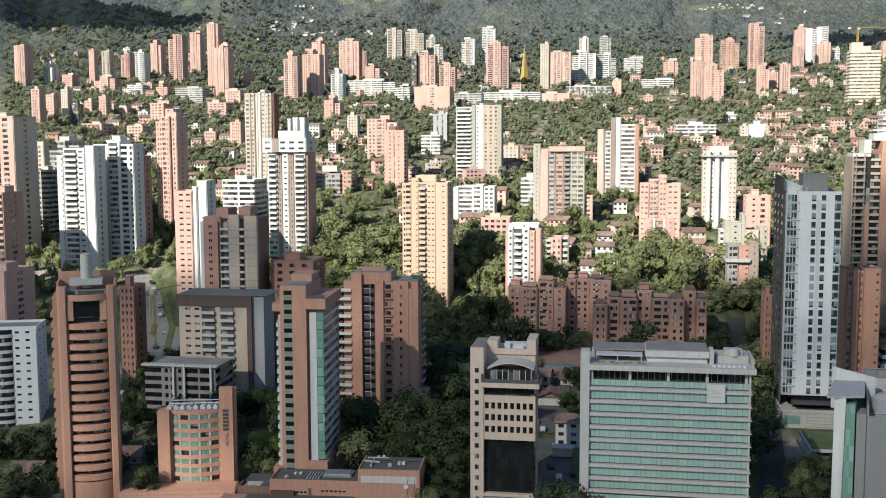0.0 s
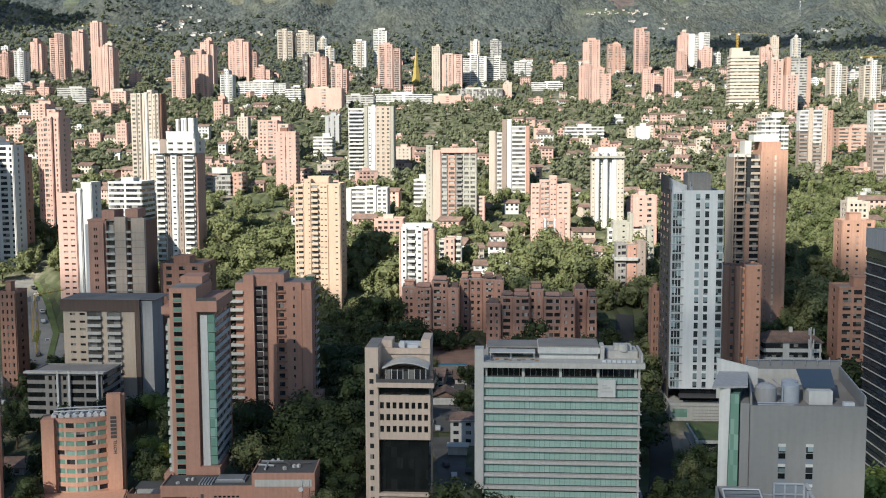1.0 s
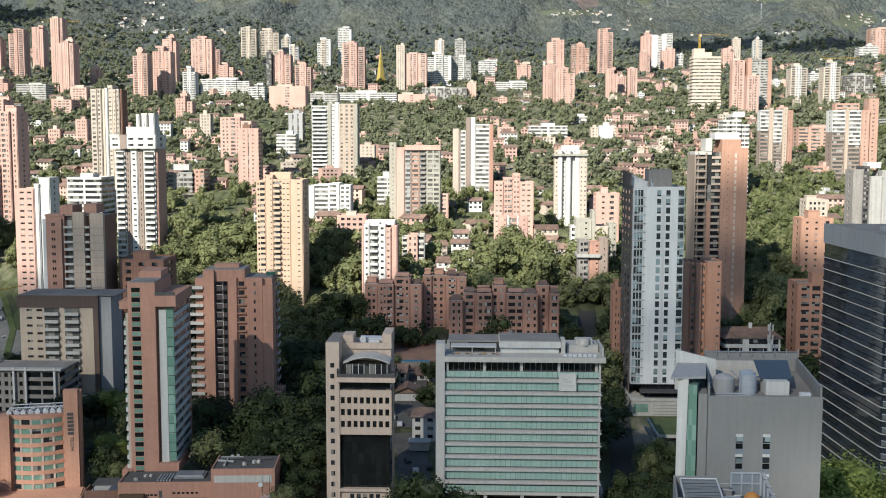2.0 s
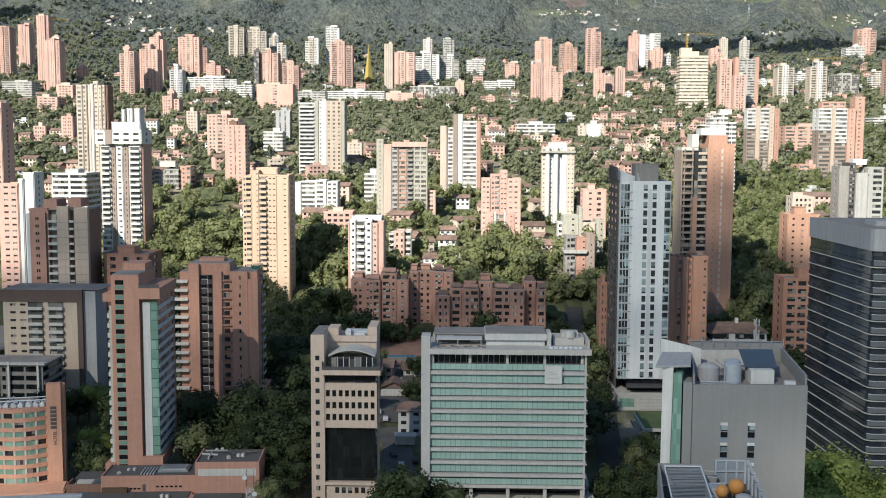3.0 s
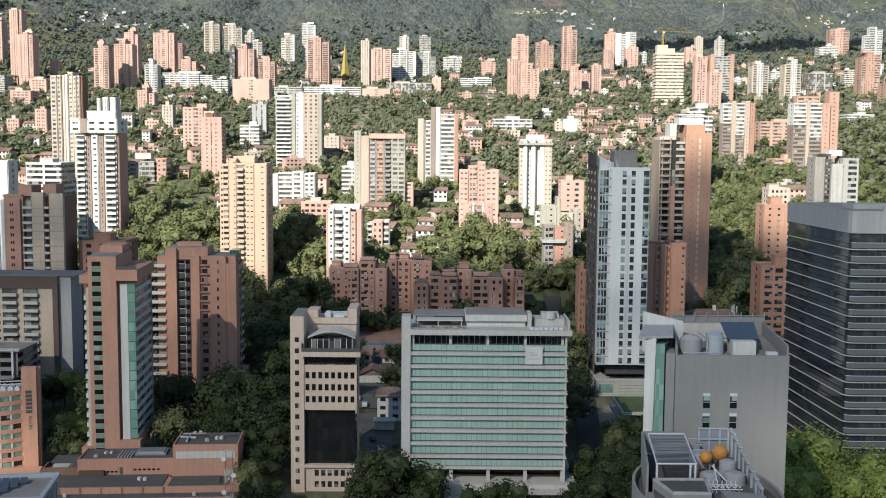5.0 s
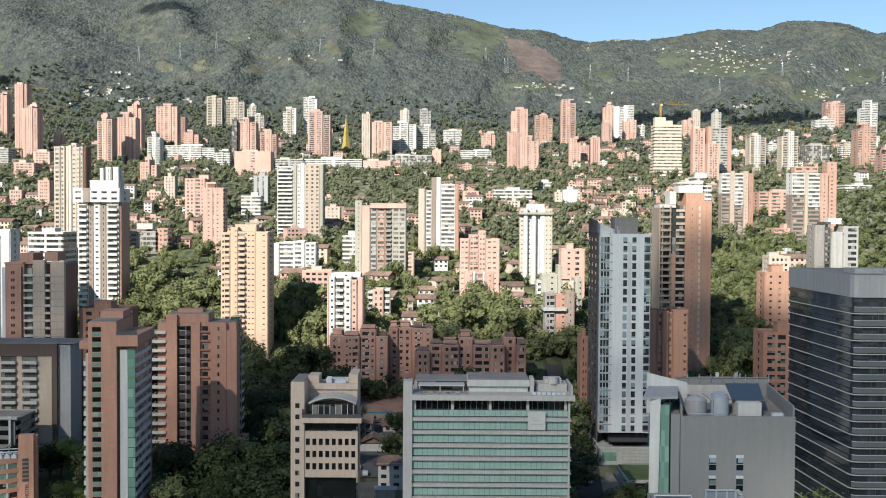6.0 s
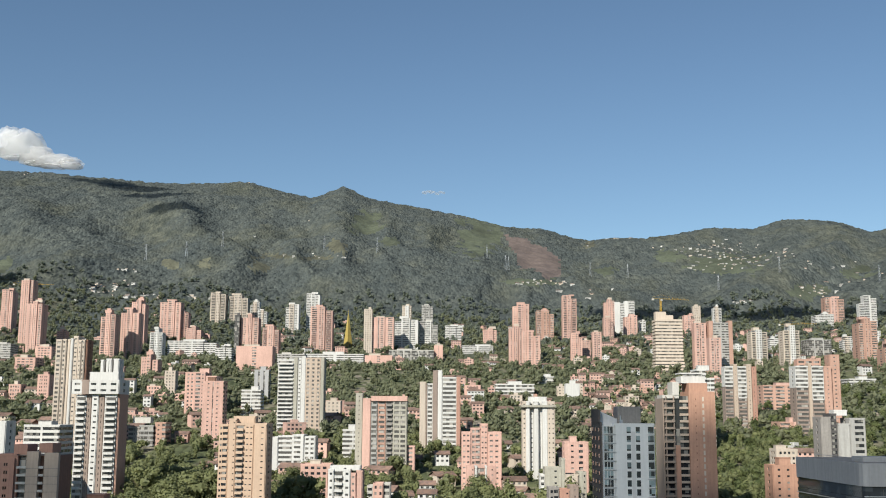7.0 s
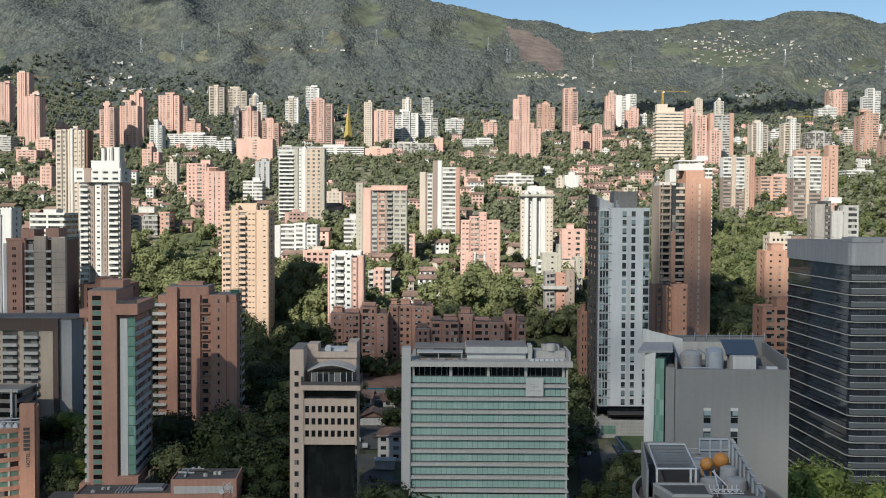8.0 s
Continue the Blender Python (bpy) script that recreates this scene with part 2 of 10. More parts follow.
M["soil"] = mat("bare_reddish_soil", (0.125, 0.098, 0.088), 0.95, vary=0.3, scale=0.05)
M["meadow"] = mat("dry_meadow", (0.112, 0.112, 0.078), 0.95, vary=0.5, scale=0.06)
M["scrub"] = mat("green_pasture", (0.086, 0.098, 0.066), 0.95, vary=0.4, scale=0.06)
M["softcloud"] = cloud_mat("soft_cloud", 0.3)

# ---- ground: the valley floor rises to the mountain ----
PROFILE_R = (-9000, 262, 300, 350, 390, 450, 490, 530, 600, 650, 775, 1000, 1220, 1450, 1600, 1750, 2000, 2400, 3000, 3500, 4000, 4300, 4900)
PROFILE_Z = (5, 5, 9, 12, 15, 23, 38, 48, 54, 59, 80, 112, 144, 165, 190, 215, 262, 365, 560, 760, 900, 860, 600)
RIDGE_AZ = (-50, -27, -23.3, -21.4, -16.3, -14, -10.8, -8.9, -7.4, -5.7, -4.3, -1.5, 1.2, 3.4, 5.2, 6.8, 7.7, 8.9, 10.7, 12.4, 14.2, 16.2, 17.7, 19.3, 20.7, 22, 23, 30, 50)
RIDGE_EL = (11.6, 11.8, 11.95, 12.1, 11.95, 12.0, 12.23, 11.8, 11.5, 12.2, 11.55, 11.1, 10.6, 10.0, 9.95, 9.45, 9.3, 9.4, 9.25, 9.5, 9.75, 9.6, 10.05, 9.95, 9.7, 9.15, 9.3, 10, 11)


def ground_z(x, y, relief=False):
    r = math.hypot(x * min(1.0, max(0.25, (y - 300) / 600)), y) if y > 0 else y
    z = float(np.interp(r, PROFILE_R, PROFILE_Z))
    z -= 5.5 * min(1.0, max(0.0, (-x - 88) / 24)) * min(1.0, max(0.0, (350 - y) / 30))
    if r > 1700:
        az = math.degrees(math.atan2(x, y))
        top = 95 + 4000 * math.tan(radians(float(np.interp(az, RIDGE_AZ, RIDGE_EL))))
        k = min(1.0, max(0.0, (r - 1700) / 2300))
        z += k ** 1.3 * (top - 900) * (1 if r < 4000 else max(0.0, 1 - (r - 4000) / 900))
        if relief:
            fade = min(1.0, max(0.0, (r - 2050) / 400))
            edge = 1.0 - 0.99 * max(0.0, 1 - abs(r - 4000) / 1000)
            a = math.atan2(x, y) + 0.035 * noise.noise(Vector((x / 600, y / 600, 4.4)))
            z += 105 * fade * edge * (0.36 - math.hypot(0.07, noise.noise(Vector((a * 7.5, r / 1150, 0.3)))))
            z += 70 * fade * edge * (0.3 - math.hypot(0.06, noise.noise(Vector((a * 19, r / 520, 2.6)))))
            z += fade * (8 * noise.noise(Vector((x / 24, y / 24, 5.1))))
    return z


SCAR = [(3.11, 9.55), (4.13, 9.54), (4.58, 9.12), (5.25, 8.99), (5.95, 8.44), (6.12, 7.37), (5.33, 7.29), (4.54, 7.96), (3.87, 7.78), (3.57, 8.64)]
CLEARINGS = [(-14.72, 7.7, 0.67, 0.27, 2), (-10.17, 7.83, 0.79, 0.3, 2), (-6.03, 8.9, 0.73, 0.4, 2), (-9.37, 8.3, 1.52, 0.12, 2), (-7.11, 8.3, 1.22, 0.12, 2), (-4.52, 10.26, 1.04, 0.85, 3), (-22.88, 7.31, 0.37, 0.55, 3), (-20.27, 5.22, 2.13, 0.43, 2), (1.72, 9.71, 1.67, 1.58, 3), (7.6, 9.05, 0.3, 0.24, 2), (14.81, 7.89, 2.44, 0.67, 3), (11.77, 8.36, 1.22, 0.37, 3), (18.82, 6.36, 1.04, 0.49, 3), (21.3, 7.18, 0.91, 0.37, 3), (4.23, 7.12, 1.83, 0.27, 3), (-3.15, 9.22, 0.61, 0.3, 3), (-13.07, 7.83, 0.61, 0.24, 2), (8.48, 7.68, 0.79, 0.24, 3)]


def cover(x, y, z):
    """What the mountain side carries: 0 woods, 1 bare soil, 2 dry meadow, 3 green pasture."""
    r = math.hypot(x, y)
    if r < 1750:
        return 0
    az, el = math.degrees(math.atan2(x, y)), math.degrees(math.atan2(z - 94, r))
    az += 0.22 * noise.noise(Vector((x / 30, y / 30, 1.5)))
    el += 0.14 * noise.noise(Vector((x / 26, y / 26, 8.5)))
    inside = False
    for (a, c), (e, f) in zip(SCAR, SCAR[1:] + SCAR[:1]):
        if (c > el) != (f > el) and az < a + (e - a) * (el - c) / (f - c):
            inside = not inside
    if inside:
        return 1
    for a, c, w, h, kind in CLEARINGS:
        if ((az - a) / w) ** 2 + ((el - c) / h) ** 2 < 0.55 + 0.9 * noise.noise(Vector((x / 45, y / 45, a))):
            return kind
    return 0


def build_ground():
    az = np.radians(np.concatenate((np.linspace(-180, -42, 40), np.linspace(-37, 37, 500), np.linspace(44, 179, 39))))
    rr = np.concatenate((np.concatenate(([0.01], np.linspace(12, 400, 30))), np.linspace(415, 1700, 86), np.linspace(1707, 4250, 345), np.linspace(4300, 4900, 12)))
    verts, faces = [], []
    rng = random.Random(77)
    n = len(az)
    for r in rr:
        for a in az:
            x, y = r * math.sin(a), r * math.cos(a)
            if abs(a) < 0.75:
                z = ground_z(x, y, True)
                if r > 1800 and cover(x, y, z) == 0:
                    z += rng.uniform(-4, 2.5) * min(1, (r - 1800) / 300)
            else:
                k = max(0.0, min(1.0, (abs(a) - 0.75) / 0.5))
                z = ground_z(x, abs(y) + 1, False) * (1 - k) + 15 * k if y > -300 and k < 1 else 15
            verts.append((x, y, z))
    for i in range(len(rr) - 1):
        for j in range(n):
            a, b = i * n + j, i * n + (j + 1) % n
            faces.append((a, a + n, b + n, b))
    me = bpy.data.meshes.new("ground")
    me.from_pydata(verts, [], faces)
    me.polygons.foreach_set("use_smooth", [True] * len(me.polygons))
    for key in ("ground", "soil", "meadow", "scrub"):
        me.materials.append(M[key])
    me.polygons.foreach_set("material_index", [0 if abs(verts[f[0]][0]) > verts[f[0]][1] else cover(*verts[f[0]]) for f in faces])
    return tagged(new("ground", me), "wooded valley ground rising to a forested mountain ridge", "ground", kind="structure")


build_ground()

# ---- building kit ----
class Solid:
    """Boxes, prisms and quads gathered into one mesh."""

    def __init__(self):
        self.v, self.f = [], []

    def box(self, x0, x1, y0, y1, z0, z1):
        k = len(self.v)
        self.v += [(x0, y0, z0), (x1, y0, z0), (x1, y1, z0), (x0, y1, z0), (x0, y0, z1), (x1, y0, z1), (x1, y1, z1), (x0, y1, z1)]
        self.f += [(k, k + 3, k + 2, k + 1), (k + 4, k + 5, k + 6, k + 7), (k, k + 1, k + 5, k + 4), (k + 1, k + 2, k + 6, k + 5), (k + 2, k + 3, k + 7, k + 6), (k + 3, k, k + 4, k + 7)]
        return self

    def prism(self, ring, z0, z1):
        k, n = len(self.v), len(ring)
        self.v += [(x, y, z0) for x, y in ring] + [(x, y, z1) for x, y in ring]
        self.f += [tuple(range(k + n - 1, k - 1, -1)), tuple(range(k + n, k + 2 * n))]
        self.f += [(k + i, k + (i + 1) % n, k + n + (i + 1) % n, k + n + i) for i in range(n)]
        return self

    def tube(self, a, b, r0, r1=None, n=6):
        a, b = Vector(a), Vector(b)
        r1 = r0 if r1 is None else r1
        q = (b - a).to_track_quat("Z", "Y")
        k = len(self.v)
        for p, r in ((a, r0), (b, r1)):
            self.v += [tuple(p + q @ Vector((r * math.cos(i * math.tau / n), r * math.sin(i * math.tau / n), 0))) for i in range(n)]
        self.f += [tuple(range(k + n - 1, k - 1, -1)), tuple(range(k + n, k + 2 * n))]
        self.f += [(k + i, k + (i + 1) % n, k + n + (i + 1) % n, k + n + i) for i in range(n)]
        return self

    def quad(self, *p):
        k = len(self.v)
        self.v += [tuple(q) for q in p]
        self.f.append(tuple(range(k, k + len(p))))
        return self

    def mesh(self, name, m):
        me = bpy.data.meshes.new(name)
        me.from_pydata(self.v, [], self.f)
        me.materials.append(M[m] if isinstance(m, str) else m)
        return me


def part(name, data, material, parent, label="", m=None):
    me = data.mesh(name, material) if isinstance(data, Solid) else data
    ob = new(name, me)
    ob.parent = parent
    if m is not None:
        ob.matrix_basis = m
    if label:
        ob["label"] = label
    return ob


def thing(name, x, y, z, turn, label, category, group="", kind=""):
    ob = new(name)
    ob.matrix_basis = pose(x, y, z, 0, 0, turn)
    return tagged(ob, label, category, group, kind)


SIDES = {"front": pose(0, 0, 0), "right": pose(0, 0, 0, 0, 0, 90), "left": pose(0, 0, 0, 0, 0, -90), "back": pose(0, 0, 0, 0, 0, 180)}


def facade(b, side, width, off, n, fh, spec, wall, slab, fine, z0=0.0, glass="glass", at=None, into=None):
    """One face of a building, wall by wall: p pier, w window bay, b balcony bay, r ribbon window, d glass slot, l loggia, s solid spandrel with a small window."""
    turn = SIDES[side] if at is None else at @ SIDES[side]
    total = sum(k for _, k in spec)
    t = 0.35
    walls = Solid()
    edge = -width / 2
    for kind, k in spec:
        a, c = edge, edge + width * k / total
        edge = c
        y0, y1 = -off - t, -off
        if kind == "p":
            walls.box(a, c, y0, y1, z0, z0 + n * fh)
            continue
        sill, head = {"w": (1.0, 0.45), "r": (1.05, 0.35), "b": (0.15, 0.25), "l": (1.05, 0.25), "d": (0.12, 0.12), "s": (1.25, 0.75)}[kind]
        if kind in "ws":
            m = min(0.22 * (c - a), 0.6 if kind == "w" else 1.1)
            walls.box(a, a + m, y0, y1, z0, z0 + n * fh)
            walls.box(c - m, c, y0, y1, z0, z0 + n * fh)
            a, c = a + m, c - m
        for i in range(n):
            z = z0 + i * fh
            walls.box(a, c, y0 + (0.004 if kind != "l" else 0), y1, z, z + sill)
            walls.box(a, c, y0 + 0.004, y1, z + fh - head, z + fh)
        if fine and kind in "wsrld":
            pane = Solid().quad((a, y1 - 0.06, sill), (c, y1 - 0.06, sill), (c, y1 - 0.06, fh - head), (a, y1 - 0.06, fh - head)).mesh("window", glass)
            for i in range(n):
                part("window", pane, None, b, m=turn @ pose(0, 0, z0 + i * fh))
        if kind == "b":
            bal = Solid()
            d = 1.15
            bal.box(a + 0.1, c - 0.1, y0 - d, y0 + 0.01, -0.10, 0.10)
            bal.box(a + 0.1, c - 0.1, y0 - d, y0 - d + 0.14, 0.10, 1.05)
            bal.box(a + 0.1, a + 0.24, y0 - d + 0.14, y0, 0.10, 1.05)
            bal.box(c - 0.24, c - 0.1, y0 - d + 0.14, y0, 0.10, 1.05)
            if fine:
                me = bal.mesh("balcony", slab)
                for i in range(n):
                    part("balcony", me, None, b, m=turn @ pose(0, 0, z0 + i * fh))
            else:
                for i in range(n):
                    k0 = len(walls.v)
                    walls.v += [(x, y, z + z0 + i * fh) for x, y, z in bal.v]
                    walls.f += [tuple(q + k0 for q in f) for f in bal.f]
    if into is not None:
        k0 = len(into.v)
        into.v += [tuple(turn @ Vector(q)) for q in walls.v]
        into.f += [tuple(q + k0 for q in f) for f in walls.f]
    elif walls.f:
        part("wall", walls, wall, b, m=turn)


def bays(text):
    """'p1 w2 b3' to bays."""
    return [(q[0], float(q[1:])) for q in text.split()]


def mass(b, x0, x1, y0, y1, z0, n, fh, front, side, wall, slab="slab", fine=False, glass="glass", up=0.8, x_mid=0.0):
    """One storeyed volume of a building: its walls with openings, the glass behind them, its roof."""
    w, d, h = x1 - x0, y1 - y0, n * fh
    at = Matrix.Translation(((x0 + x1) / 2, (y0 + y1) / 2, 0))
    shell = Solid()
    facade(b, "front", w, d / 2, n, fh, bays(front), wall, slab, fine, z0, glass, at, shell)
    for sd in ("left", "right"):
        facade(b, sd, d, w / 2, n, fh, bays(side), wall, slab, False, z0, glass, at, shell)
    shell.box(x0 - 0.35, x1 + 0.35, y1, y1 + 0.35, z0, z0 + h)
    for q in ((x0 - 0.37, x1 + 0.37, y0 - 0.37, y0 - 0.1), (x0 - 0.37, x1 + 0.37, y1 + 0.1, y1 + 0.37), (x0 - 0.37, x0 - 0.1, y0 - 0.1, y1 + 0.1), (x1 + 0.1, x1 + 0.37, y0 - 0.1, y1 + 0.1)):
        shell.box(*q, z0 + h, z0 + h + up)
    part("glazing", Solid().box(x0 + 0.01, x1 - 0.01, y0 + 0.01, y1 - 0.01, z0, z0 + h - 0.02), "glassfar", b)
    part("wall", shell, wall, b)
    part("roof", Solid().box(x0 - 0.34, x1 + 0.34, y0 - 0.34, y1 + 0.34, z0 + h - 0.004, z0 + h + 0.16), "roof", b)


def penthouse(b, w, d, h, wall, slab, tank):
    o = b.matrix_basis.translation
    rng = random.Random(int(abs(o.x) * 7 + o.y * 3))
    pw, pd, ph = w * rng.uniform(0.3, 0.5), d * rng.uniform(0.3, 0.5), rng.uniform(2.2, 4.0)
    px = rng.uniform(-0.2, 0.2) * w
    part("penthouse", Solid().box(px - pw / 2, px + pw / 2, -pd / 2, pd / 2, h + 0.15, h + ph).box(px - pw / 2 - 0.2, px + pw / 2 + 0.2, -pd / 2 - 0.2, pd / 2 + 0.2, h + ph, h + ph + 0.3), slab, b)
    if tank:
        part("water_tank", Solid().box(px - pw * 0.25, px + pw * 0.3, -pd * 0.3, pd * 0.3, h + ph + 0.3, h + ph + 2.4), wall, b)


def tower(x, y, z0, w, d, n, fh, turn, front, side, wall, slab, label, sidewall=None, roof="box", fine=True, glass="glass", name="apartment_tower"):
    """A plain building about x, y; front towards -y before it is turned."""
    b = thing(name, x, y, z0, turn, label, "building", "buildings of the city")
    part("plinth", Solid().box(-w / 2 - 0.36, w / 2 + 0.36, -d / 2 - 0.36, d / 2 + 0.36, -12.0, -0.004), sidewall or wall, b)
    if fine:
        block(b, -w / 2, w / 2, -d / 2, d / 2, 0, n, fh, front, side, wall, slab, True, glass, sidewall, sides="l" if x > 0 else "r")
    else:
        mass(b, -w / 2, w / 2, -d / 2, d / 2, 0, n, fh, front, side, wall, slab)
    if roof != "flat":
        penthouse(b, w, d, n * fh, wall, slab, roof == "tank")
    return b


def combo(x, y, z0, label, pieces, turn=0, fine=False, roof="flat", name="apartment_tower"):
    """A building of several volumes side by side: x0, x1, y0, y1, foot, storeys, storey height, front, side, wall, balconies."""
    b = thing(name, x, y, z0, turn, label, "building", "buildings of the city")
    xs = [q[0] for q in pieces] + [q[1] for q in pieces]
    ys = [q[2] for q in pieces] + [q[3] for q in pieces]
    part("plinth", Solid().box(min(xs) - 0.3, max(xs) + 0.3, min(ys) + 0.5, max(ys) + 0.3, -14.0, -0.004), pieces[0][9], b)
    for x0, x1, y0, y1, foot, n, fh, front, side, wall, slab in pieces:
        mass(b, x0 + 0.36, x1 - 0.36, y0, y1, foot, n, fh, front, side, wall, slab, fine)
    if roof != "flat":
        penthouse(b, max(xs) - min(xs), max(ys) - min(ys), max(q[4] + q[5] * q[6] for q in pieces), pieces[0][9], pieces[0][10], roof == "tank")
    return b


def block(b, x0, x1, y0, y1, z0, n, fh, front, side, wall, slab="slab", fine=True, glass="glass", sidewall=None, roof="roof", sides="lr", up=0.9):
    """A storeyed block of a larger building, in the building's own frame."""
    w, d, h = x1 - x0, y1 - y0, n * fh
    at = Matrix.Translation(((x0 + x1) / 2, (y0 + y1) / 2, 0))
    sidewall = sidewall or wall
    part("glazing", Solid().box(x0 + 0.01, x1 - 0.01, y0 + 0.01, y1 - 0.01, z0, z0 + h - 0.02), "glassfar", b)
    facade(b, "front", w, d / 2, n, fh, bays(front), wall, slab, fine, z0, glass, at)
    for key, sd in (("l", "left"), ("r", "right")):
        facade(b, sd, d, w / 2, n, fh, bays(side if key in sides else "p1"), sidewall, slab, fine and key in sides, z0, glass, at)
    part("wall", Solid().box(x0 - 0.35, x1 + 0.35, y1, y1 + 0.35, z0, z0 + h), sidewall, b)
    cap = Solid()
    if up > 0:
        for q in ((x0 - 0.37, x1 + 0.37, y0 - 0.37, y0 - 0.1), (x0 - 0.37, x1 + 0.37, y1 + 0.1, y1 + 0.37), (x0 - 0.37, x0 - 0.1, y0 - 0.1, y1 + 0.1), (x1 + 0.1, x1 + 0.37, y0 - 0.1, y1 + 0.1)):
            cap.box(*q, z0 + h, z0 + h + up)
        part("parapet", cap, wall, b)
    part("roof", Solid().box(x0 - 0.34, x1 + 0.34, y0 - 0.34, y1 + 0.34, z0 + h - 0.004, z0 + h + 0.16), roof, b)


def solid(b, name, m, *boxes, label=""):
    s = Solid()
    for q in boxes:
        s.box(*q)
    return part(name, s, m, b, label)


def window(b, x0, x1, y, z0, z1, m="glass", name="window"):
    """A window pane set into a wall that faces -y."""
    p = part(name, Solid().quad((x0, y, z0), (x1, y, z0), (x1, y, z1), (x0, y, z1)), m, b)
    return p

# ---- the near buildings ----
def teal_office():
    b = thing("office_building", 11.25, 270, 5, 0, "wide office block with green glass bands and pale ledges", "building")
    L, R_, D = -19.3, 20.2, 23.0
    part("core", Solid().box(L, R_, 0.35, D, 12.2, 44.3), "dark", b)
    part("fin_wall", Solid().box(L - 2.3, L, -0.9, 4.0, 0, 51.6).box(L - 0.6, L, 4.0, D, 0, 47.0), "ledgegrey", b, "tall pale end wall")
    part("end_wall", Solid().box(R_, R_ + 0.5, -0.4, D, 7, 46.9), "ledgegrey", b)
    part("back_wall", Solid().box(L, R_, D, D + 0.4, 0, 46.9), "ledgegrey", b)
    f0, fh, npane = 15.87, 3.36, 30
    pw = (R_ - L) / npane
    pane = Solid().box(0.03, pw - 0.03, 0.10, 0.16, 0, 2.18).mesh("pane", "teal")
    short = Solid().box(0.03, pw - 0.03, 0.10, 0.16, 0, 1.5).mesh("pane", "teal")
    ledge = Solid().box(L, R_ + 0.9, -0.75, 0.35, 0, 0.22).box(L, R_ + 0.6, -0.55, 0.3, 0.22, 0.86)
    ledge.box(L, R_ + 0.9, -0.70, -0.60, 0.95, 1.0)
    for k in range(15):
        x = L + (R_ - L) * k / 14
        ledge.box(x - 0.05, x + 0.05, -0.70, -0.60, 0.22, 0.95)
    ledge = ledge.mesh("ledge", "ledgegrey")
    for i in range(9):
        z = f0 + i * fh
        part("ledge", ledge, None, b, m=pose(0, 0, z - 1.15))
        for k in range(npane):
            part("pane", pane if i < 8 else short, None, b, m=pose(L + k * pw, 0, z))
    for k in range(npane):
        part("pane", short, None, b, m=pose(L + k * pw, 0, 12.6))
    # top storey behind a deep eave
    part("top_storey", Solid().box(L, R_, 1.6, D, 44.3, 46.95), "blackglass", b)
    post = Solid().box(-0.35, 0.35, 0.2, 0.9, 0, 2.62).mesh("post", "slab")
    for k in range(5):
        part("post", post, None, b, m=pose(L + 0.6 + k * (R_ - L - 1.2) / 4, 0, 44.3))
    mull = Solid().box(-0.04, 0.04, 1.45, 1.6, 0, 2.62).mesh("mullion", "metal")
    for k in range(28):
        part("mullion", mull, None, b, m=pose(L + 0.7 + k * 1.42, 0, 44.3))
    part("roof_slab", Solid().box(L, R_ + 1.6, -1.5, D + 0.3, 46.95, 48.3), "slab", b, "grey weathered roof slab with a deep eave")
    part("terrace_rail", _rail(L + 0.3, -5.2, -1.1, 47.8, 1.05), "metal", b)
    part("terrace_canopy", Solid().box(L + 1.4, -6.0, 3.4, 8.0, 49.8, 50.1).box(L + 1.6, L + 1.8, 3.6, 3.8, 47.8, 49.8).box(-6.4, -6.2, 3.6, 3.8, 47.8, 49.8).box(-12.4, -12.2, 3.6, 3.8, 47.8, 49.8), "white", b, "white awning over the roof terrace")
    part("terrace_room", Solid().box(L + 1.0, 10.4, 8.4, 17, 47.8, 50.4), "glassfar", b)
    part("terrace_roof", Solid().box(L + 0.6, 10.8, 8.0, 17.4, 50.4, 50.8), "roof", b)
    for k in range(11):
        part("parasol_table" if k % 3 == 0 else "terrace_chair", Solid().box(-0.5, 0.5, -0.4, 0.4, 0.7, 0.8).box(-0.08, 0.08, -0.08, 0.08, 0, 0.7).box(-0.3, 0.3, -0.3, 0.3, 0, 0.05), ("brown", "rust", "white")[k % 3], b, m=pose(L + 2.2 + k * 1.15, 0.9 + (k % 2) * 1.1, 47.8))
    ph = Solid().box(-4.9, 10.3, 4.5, 15, 47.8, 49.8)
    part("penthouse", ph, "white", b)
    part("penthouse_fascia", Solid().box(-5.3, 10.7, 3.6, 15.4, 49.8, 51.4), "white", b)
    part("penthouse_roof", Solid().box(-5.1, 10.5, 3.9, 15.1, 51.4, 51.7), "roof", b)
    solid(b, "lift_tower", "slab", (10.8, 11.8, 3.2, 8, 47.8, 52))
    ac = Solid().box(-0.5, 0.5, -0.45, 0.45, 0, 1.05).box(-0.42, 0.42, -0.50, -0.45, 0.15, 0.9).mesh("air_conditioner", "steel")
    for k in range(7):
        part("air_conditioner", ac, None, b, m=pose(11.6 + k * 1.25, 0.6, 47.8))
    solid(b, "plant_room", "slab", (12.6, 20.6, 5.5, 12, 47.8, 50.2), (14.8, 19.2, 7, 11, 50.2, 51.4))
    part("roof_tank", Solid().tube((17, 6.2, 50.2), (17, 6.2, 52), 1.3, 1.2, 14), "slab", b)
    solid(b, "side_parapet", "ledgegrey", (20.9, 21.4, 0, 12, 47.8, 50.6))
    sign = part("sign_board", Solid().box(10.0, 14.4, -1.05, -0.80, 39.5, 44.1), "white", b, "square white sign board with a pale emblem")
    part("emblem", Solid().box(11.2, 13.2, -1.10, -1.052, 41.8, 42.1).box(10.9, 12.3, -1.10, -1.052, 42.4, 42.65).box(10.7, 13.7, -1.10, -1.052, 40.8, 41.05), "ledgegrey", sign)
